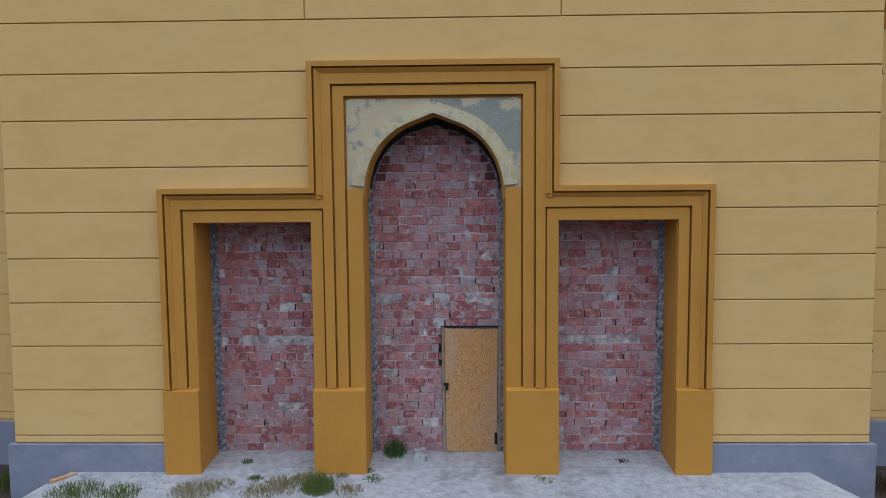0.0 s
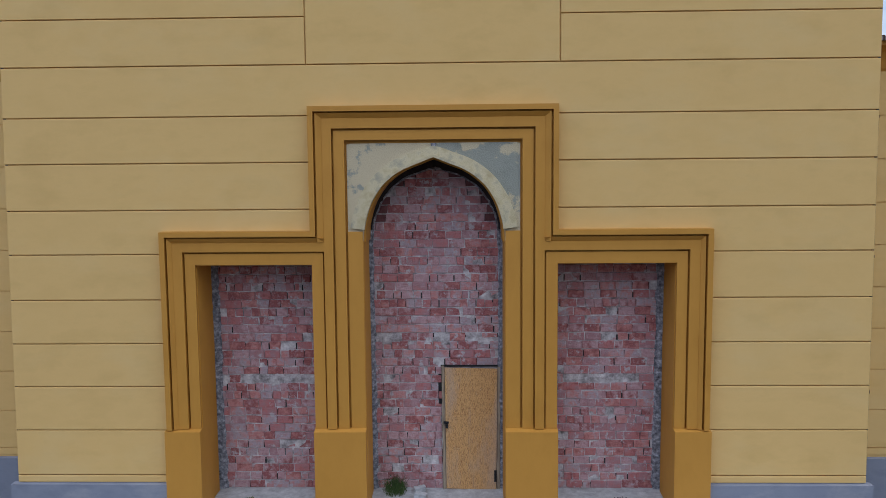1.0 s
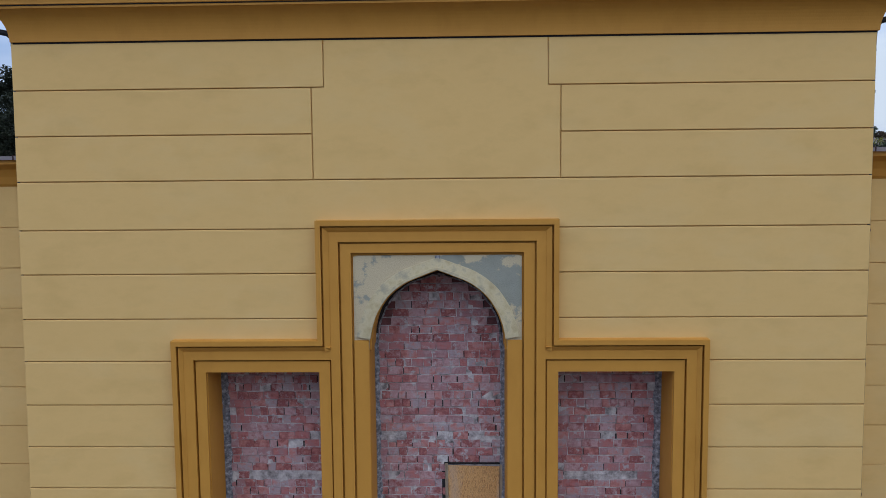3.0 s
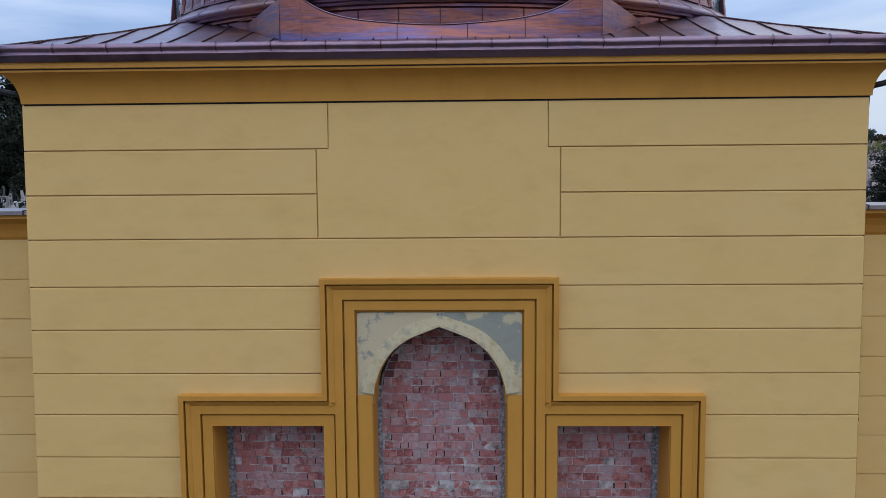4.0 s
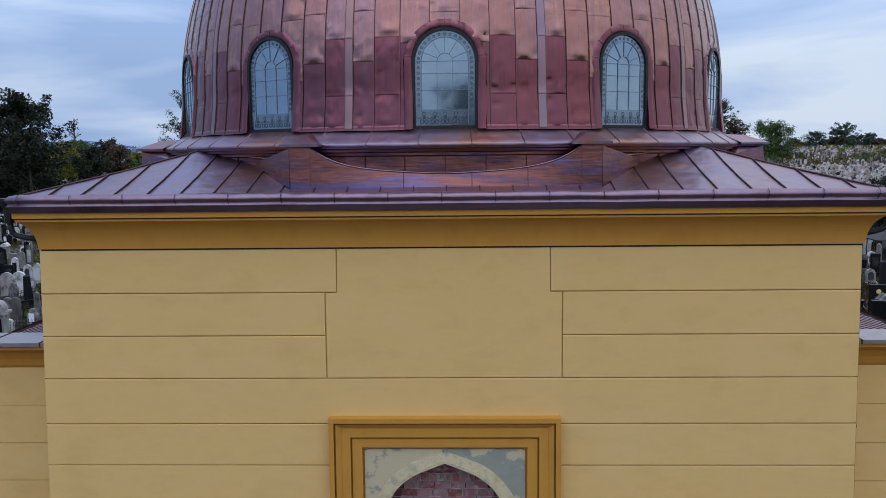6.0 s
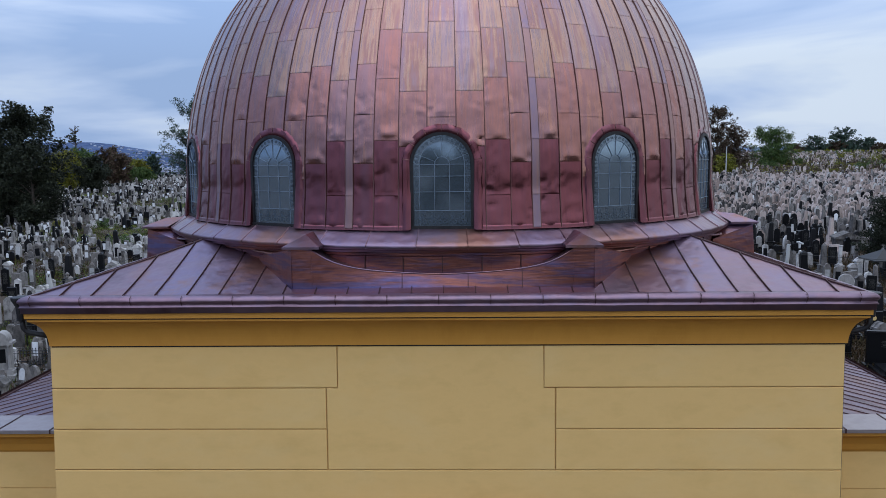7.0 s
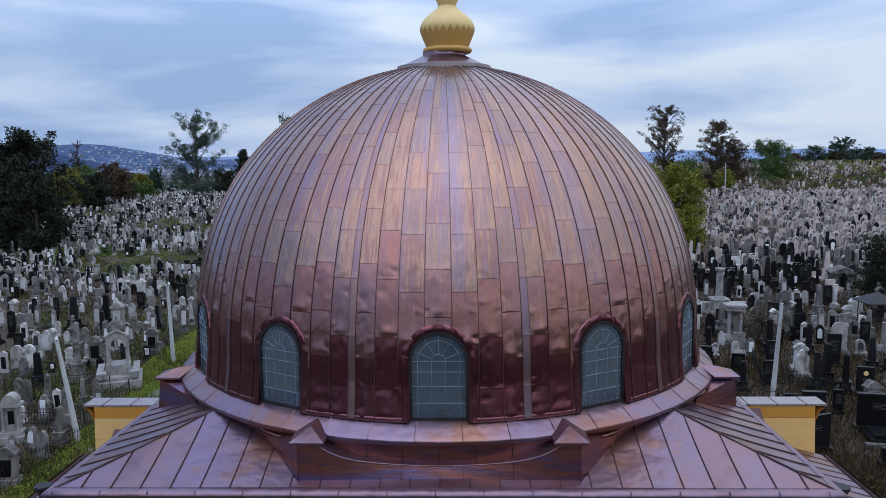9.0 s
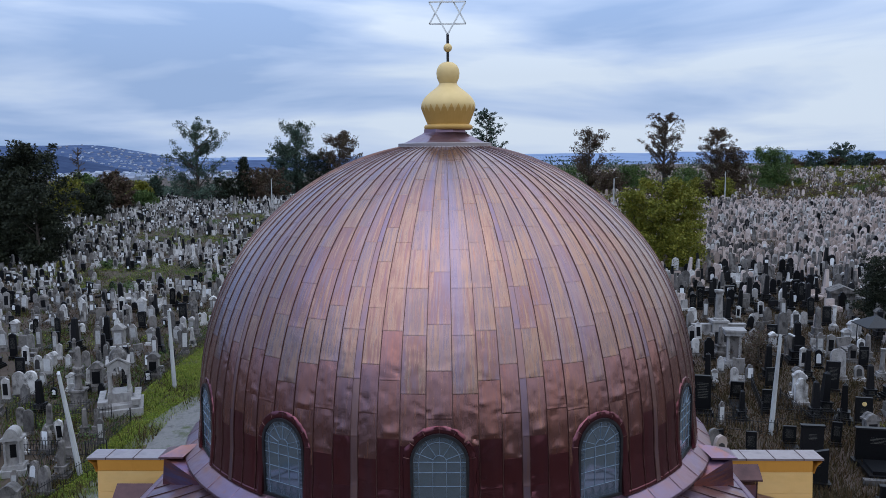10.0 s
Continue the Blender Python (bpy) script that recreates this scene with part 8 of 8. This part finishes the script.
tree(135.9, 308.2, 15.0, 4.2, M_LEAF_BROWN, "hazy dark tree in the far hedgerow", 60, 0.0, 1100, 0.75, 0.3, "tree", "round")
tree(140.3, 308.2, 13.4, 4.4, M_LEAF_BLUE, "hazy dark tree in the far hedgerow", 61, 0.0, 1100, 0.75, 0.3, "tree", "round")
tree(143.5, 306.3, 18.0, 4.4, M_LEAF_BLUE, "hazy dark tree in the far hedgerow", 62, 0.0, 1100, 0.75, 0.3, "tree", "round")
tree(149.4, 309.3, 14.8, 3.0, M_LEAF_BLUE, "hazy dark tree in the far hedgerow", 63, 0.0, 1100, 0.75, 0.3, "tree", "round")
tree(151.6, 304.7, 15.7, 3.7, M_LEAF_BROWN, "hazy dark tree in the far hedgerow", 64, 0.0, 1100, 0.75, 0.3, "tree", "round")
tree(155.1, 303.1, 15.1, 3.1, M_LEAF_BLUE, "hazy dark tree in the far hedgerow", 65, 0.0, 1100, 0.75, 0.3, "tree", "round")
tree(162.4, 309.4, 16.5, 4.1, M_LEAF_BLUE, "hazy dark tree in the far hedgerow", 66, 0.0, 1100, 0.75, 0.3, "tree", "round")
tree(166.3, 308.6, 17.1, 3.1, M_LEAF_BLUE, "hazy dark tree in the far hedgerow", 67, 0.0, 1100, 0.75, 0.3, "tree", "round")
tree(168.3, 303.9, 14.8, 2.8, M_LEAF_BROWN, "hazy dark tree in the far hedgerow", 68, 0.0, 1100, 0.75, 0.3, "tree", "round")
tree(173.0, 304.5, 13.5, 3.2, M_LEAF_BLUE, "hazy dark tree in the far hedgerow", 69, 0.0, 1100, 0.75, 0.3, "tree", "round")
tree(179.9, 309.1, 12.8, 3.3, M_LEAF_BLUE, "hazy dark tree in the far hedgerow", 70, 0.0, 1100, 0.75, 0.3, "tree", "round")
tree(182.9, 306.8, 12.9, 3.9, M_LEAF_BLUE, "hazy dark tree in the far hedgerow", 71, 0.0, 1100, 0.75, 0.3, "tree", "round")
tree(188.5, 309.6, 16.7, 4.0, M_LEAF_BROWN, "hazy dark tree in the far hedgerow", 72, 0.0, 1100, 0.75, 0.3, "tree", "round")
tree(22.6, 44.6, 4.3, 1.8, M_LEAF_BROWN, "ivy mound smothering an old tomb", 37, 0.0, 2200, 0.14, name="bush")
tree(24.8, 31.5, 1.9, 0.7, M_LEAF_YELLOW, "small yellow-green bush beside black gravestones", 38, 0.0, 420, 0.09, name="bush")
# trees along the valley edge, and those before the chapel that its windows mirror
for i in range(7):
    x = -150 + 9.0 * i
    tree(x, 172 + 5 * math.sin(i * 2.1), 13.4 + 2.0 * math.sin(i * 1.7), 7.4, (M_LEAF_DARK, M_LEAF, M_LEAF_BROWN)[i % 3], GREEN if i % 3 == 1 else DARK if i % 3 == 0 else RUSS, 80 + i, 0.02, 1800, 0.6)
for i in range(11):
    x = -62 + 12.0 * i + (5.5 if i == 5 else 0)
    tall = i == 5
    tree(x, -47 - 7 * math.sin(i * 1.9), 15.6 if tall else 9.5 + 3.0 * math.sin(i * 2.3), 6.5, M_LEAF if i % 2 and not tall else M_LEAF_DARK, "leafy tree standing across from the chapel front", 100 + i, 0.04, 5200 if tall else 1300, 0.75 if tall else 0.6)
rnd = random.Random(90)
for i in range(72):
    y = rnd.uniform(168, 296)
    x = (y + 12.65) * rnd.uniform(0.24, 0.56)
    tree(x, y, ground_z(x, y) + rnd.uniform(0.9, 2.3), rnd.uniform(1.4, 3.4), rnd.choice((M_LEAF_YELLOW, M_LEAF_BROWN, M_LEAF_BROWN, M_LEAF)), "low autumn shrub between far gravestones", 200 + i, 0.0, 420, 0.36, name="bush")
for i in range(26):
    x = 100 + 2.6 * i
    tree(x, 291 + rnd.uniform(-5, 5), ground_z(x, 290) + rnd.uniform(1.0, 2.0), rnd.uniform(2.0, 3.0), (M_LEAF_YELLOW, M_LEAF)[i % 3 == 0], "yellow-green shrub along the top of the slope", 300 + i, 0.0, 420, 0.45, name="bush")
for i in range(26):
    y = rnd.uniform(40, 165)
    x = -(y + 12.65) * rnd.uniform(0.24, 0.56)
    if not free(x, y, 1.0) or abs(x - lane_x(y)) < 7:
        continue
    tree(x, y, ground_z(x, y) + rnd.uniform(0.6, 1.3), rnd.uniform(0.9, 2.0), rnd.choice((M_LEAF, M_LEAF_YELLOW, M_LEAF_DARK)), "low green bramble between old graves", 340 + i, 0.0, 420, 0.22, name="bush")

wg = np.random.default_rng(17)
P = []
for i in range(420):
    if i < 270:
        x, y = wg.uniform(-420, 40), 215 + 600 * wg.random() ** 1.6
    else:
        x, y = wg.uniform(10, 330), wg.uniform(312, 700)
    k = 220
    hh = wg.uniform(3.5, 8.0)
    q = np.clip(wg.normal(0, 1, (k, 3)), -1.4, 1.4) * np.array((hh * 0.55, hh * 0.55, hh * 0.32))
    P.append(q + np.array((x, y, ground_z(x, y) + hh * 0.5)))
P = np.concatenate(P)
A = wg.normal(0, 1, P.shape)
A /= np.linalg.norm(A, axis=1)[:, None]
B = np.cross(A, wg.normal(0, 1, P.shape))
B /= np.linalg.norm(B, axis=1)[:, None]
sz = wg.uniform(0.22, 0.55, (len(P), 1))
V = np.stack((P - A * sz, P - B * sz * 0.6, P + A * sz, P + B * sz * 0.6), 1).reshape(-1, 3)
me = bpy.data.meshes.new("far_woods")
me.from_pydata(V.tolist(), [], np.arange(len(V)).reshape(-1, 4).tolist())
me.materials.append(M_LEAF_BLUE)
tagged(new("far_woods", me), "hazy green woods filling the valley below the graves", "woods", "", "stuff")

# ---- weeds and grass between the graves ----
def tufts(name, label, mat, spots, seed, h0, h1, per):
    r = random.Random(seed)
    V, F = [], []
    for x, y, rad in spots:
        for _ in range(per):
            px, py = x + r.gauss(0, rad), y + r.gauss(0, rad)
            if not free(px, py, -0.6) and abs(px - lane_x(py)) < 1.5:
                continue
            if abs(px) < 12.8 and -0.3 < py < 13.2:
                continue
            z = ground_z(px, py) - 0.03
            h = r.uniform(h0, h1)
            w = h * r.uniform(0.03, 0.09)
            a = r.uniform(0, 6.28)
            lx, ly = r.gauss(0, 0.35) * h, r.gauss(0, 0.35) * h
            o = len(V)
            V += [(px - w * math.cos(a), py - w * math.sin(a), z), (px + w * math.cos(a), py + w * math.sin(a), z), (px + lx, py + ly, z + h)]
            F.append((o, o + 1, o + 2))
    me = bpy.data.meshes.new(name)
    me.from_pydata(V, [], F)
    me.materials.append(mat)
    return tagged(new(name, me), label, "grass", "", "stuff")


r = random.Random(91)
spots = []
for i in range(260):
    y = r.uniform(14, 62)
    spots.append((lane_x(y) + r.choice((-2.6, -2.3, 2.4)) + r.gauss(0, 0.5), y, 0.45))
for i in range(60):
    spots.append((r.uniform(-21.3, -18.6), r.uniform(20, 33), 0.5))
for i in range(150):
    y = r.uniform(35, 60)
    spots.append((r.uniform(-22.0, lane_x(y) - 2.7), y, 0.45))
tufts("verge_grass", "bright green weedy grass along the lane", M_VERGE, spots, 92, 0.08, 0.24, 200)
spots = []
for i in range(1500):
    y = 20 + 170 * r.random() ** 1.3
    x = -r.uniform(0.2, 0.62) * (y + 12.65)
    if clearing(x, y) > 0.22 or r.random() < 0.35:
        spots.append((x, y, 0.9))
tufts("grave_weeds", "green weeds grown up between gravestones", M_GRASS, spots, 93, 0.15, 0.6, 55)
spots = []
for i in range(3400):
    y = 20 + 260 * r.random() ** 1.7
    x = r.uniform(0.18, 0.62) * (y + 12.65) * (1 if r.random() < 0.75 else -1)
    spots.append((x, y, 0.9))
tufts("dry_scrub", "brown dry scrub and brambles between gravestones", M_DRY, spots, 94, 0.12, 0.6, 75)

def clumps(name, label, mat, spots, seed, h0, h1, k, leaf):
    """Low leafy growth: each spot is a loose mound of small leaves."""
    g = np.random.default_rng(seed)
    P = []
    for x, y in spots:
        h = g.uniform(h0, h1)
        q = np.clip(g.normal(0, 1, (k, 3)), -1.6, 1.6) * np.array((h * 0.8, h * 0.8, h * 0.38))
        q[:, 2] = np.abs(q[:, 2]) * 1.3
        P.append(q + np.array((x, y, ground_z(x, y))))
    P = np.concatenate(P)
    P = P[~((np.abs(P[:, 0]) < 13.0) & (P[:, 1] < 13.5))]
    A = g.normal(0, 1, P.shape)
    A /= np.linalg.norm(A, axis=1)[:, None]
    B = np.cross(A, g.normal(0, 1, P.shape))
    B /= np.linalg.norm(B, axis=1)[:, None]
    z = leaf * g.uniform(0.5, 1.2, (len(P), 1))
    V = np.stack((P - A * z, P - B * z * 0.55, P + A * z, P + B * z * 0.55), 1).reshape(-1, 3)
    me = bpy.data.meshes.new(name)
    me.from_pydata(V.tolist(), [], np.arange(len(V)).reshape(-1, 4).tolist())
    me.materials.append(mat)
    return tagged(new(name, me), label, "scrub", "", "stuff")


def scatter(n, y0, y1, u0, u1, power=1.3, keep=lambda x, y: True):
    out = []
    for _ in range(n):
        y = y0 + (y1 - y0) * r.random() ** power
        x = (y + 12.65) * r.uniform(u0, u1)
        if free(x, y, 0.0) and keep(x, y):
            out.append((x, y))
    return out


verge = [(r.uniform(-22.1, lane_x(y) - 2.8), y) for y in [r.uniform(34.5, 60) for _ in range(900)]] + [(r.uniform(-20.7, lane_x(y) - 2.8), y) for y in [r.uniform(18, 34) for _ in range(260)]]
clumps("verge_herbs", "bright yellow-green herbs covering the lane verge", M_VERGE, verge, 401, 0.12, 0.30, 60, 0.05)
clumps("green_brambles", "green brambles and ivy between old graves", M_LEAF, scatter(1500, 20, 185, -0.6, -0.2, 1.3, lambda x, y: clearing(x, y) > 0.0), 402, 0.25, 0.8, 46, 0.085)
clumps("yellow_brambles", "yellow-green weeds in clearings between graves", M_VERGE, scatter(1700, 20, 185, -0.6, -0.2, 1.3, lambda x, y: clearing(x, y) > 0.16), 403, 0.2, 0.6, 46, 0.075)
clumps("brown_brambles", "brown withered brambles between graves", M_DRY, scatter(1500, 19, 165, 0.2, 0.6, 1.5) + scatter(1500, 19, 165, -0.6, -0.2, 1.5), 404, 0.25, 0.75, 46, 0.085)
clumps("rust_scrub", "rust-brown withered scrub over the upper slope", M_LEAF_BROWN, scatter(1500, 164, 298, 0.16, 0.58, 1.0), 405, 0.8, 1.7, 40, 0.24)
clumps("gold_scrub", "yellow-green shrubs over the upper slope", M_LEAF_YELLOW, scatter(520, 166, 298, 0.16, 0.58, 0.8), 406, 0.8, 1.9, 46, 0.24)
# ---- distance ----
def ridge(name, x0, x1, y, prof, depth, label, mat):
    bm = bmesh.new()
    n = 90
    rows = []
    for i in range(n + 1):
        x = x0 + (x1 - x0) * i / n
        z = prof(x) + 3.0 * noise.noise(Vector((x * 0.006, y, 0))) + 1.2 * noise.noise(Vector((x * 0.03, y, 0)))
        rows.append([bm.verts.new(c) for c in ((x, y - depth, -30), (x, y - depth * 0.5, -30 + 0.55 * (z + 30) + 4 * noise.noise(Vector((x * 0.004, y * 2, 1)))), (x, y, z), (x, y + depth, -40))])
    for a, b in zip(rows, rows[1:]):
        for j in range(3):
            bm.faces.new((a[j], b[j], b[j + 1], a[j + 1]))
    return thing(name, bm, mat, label, "hills", "", "structure", smooth=True)


def bump_(x, c, w):
    return math.exp(-((x - c) / w) ** 2)


def ramp_(t):
    t = min(1.0, max(0.0, t))
    return t * t * (3 - 2 * t)


def hill_z(x):
    return 10 + 58 * ramp_((-880 - x) / 450)


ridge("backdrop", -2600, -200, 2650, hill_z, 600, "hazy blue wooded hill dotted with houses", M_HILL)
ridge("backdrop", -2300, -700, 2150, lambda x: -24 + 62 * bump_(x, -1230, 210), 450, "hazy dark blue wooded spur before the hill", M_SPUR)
ridge("backdrop", -1500, 3600, 3900, lambda x: 22 + 9 * bump_(x, 1500, 500) + 4 * bump_(x, 500, 300), 900, "plateau along the far horizon, coloured pale blue as haze", M_PLATEAU)
V, F = [], []
for i in range(620):
    if i < 250:
        x, y = r.uniform(-1300, -420), r.uniform(1350, 1950)
        z = -22.5
        w, d, h = r.uniform(7, 22), r.uniform(7, 12), r.uniform(3, 9)
    else:
        x, y = r.gauss(-1080, 150), 2640 - 560 * r.random()
        t = (y - 2050) / 600
        z = (-30 + (hill_z(x) + 30) * (0.55 * t * 2 if t < 0.5 else 0.55 + 0.45 * (t - 0.5) * 2)) - 1.0
        w, d, h = r.uniform(3, 9), r.uniform(4, 8), r.uniform(2, 4)
    o = len(V)
    V += [(x - w / 2, y, z), (x + w / 2, y, z), (x + w / 2, y + d, z), (x - w / 2, y + d, z), (x - w / 2, y, z + h), (x + w / 2, y, z + h), (x + w / 2, y + d, z + h), (x - w / 2, y + d, z + h), (x - w / 2, y + d / 2, z + h * 1.5), (x + w / 2, y + d / 2, z + h * 1.5)]
    F += [tuple(o + k for k in f) for f in ((0, 1, 5, 4), (1, 2, 6, 5), (2, 3, 7, 6), (3, 0, 4, 7), (4, 5, 9, 8), (7, 8, 9, 6), (5, 6, 9), (4, 8, 7))]
me = bpy.data.meshes.new("far_houses")
me.from_pydata(V, [], F)
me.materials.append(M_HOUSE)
tagged(new("far_houses", me), "tiny pale houses of a town in the valley", "houses", "", "stuff")
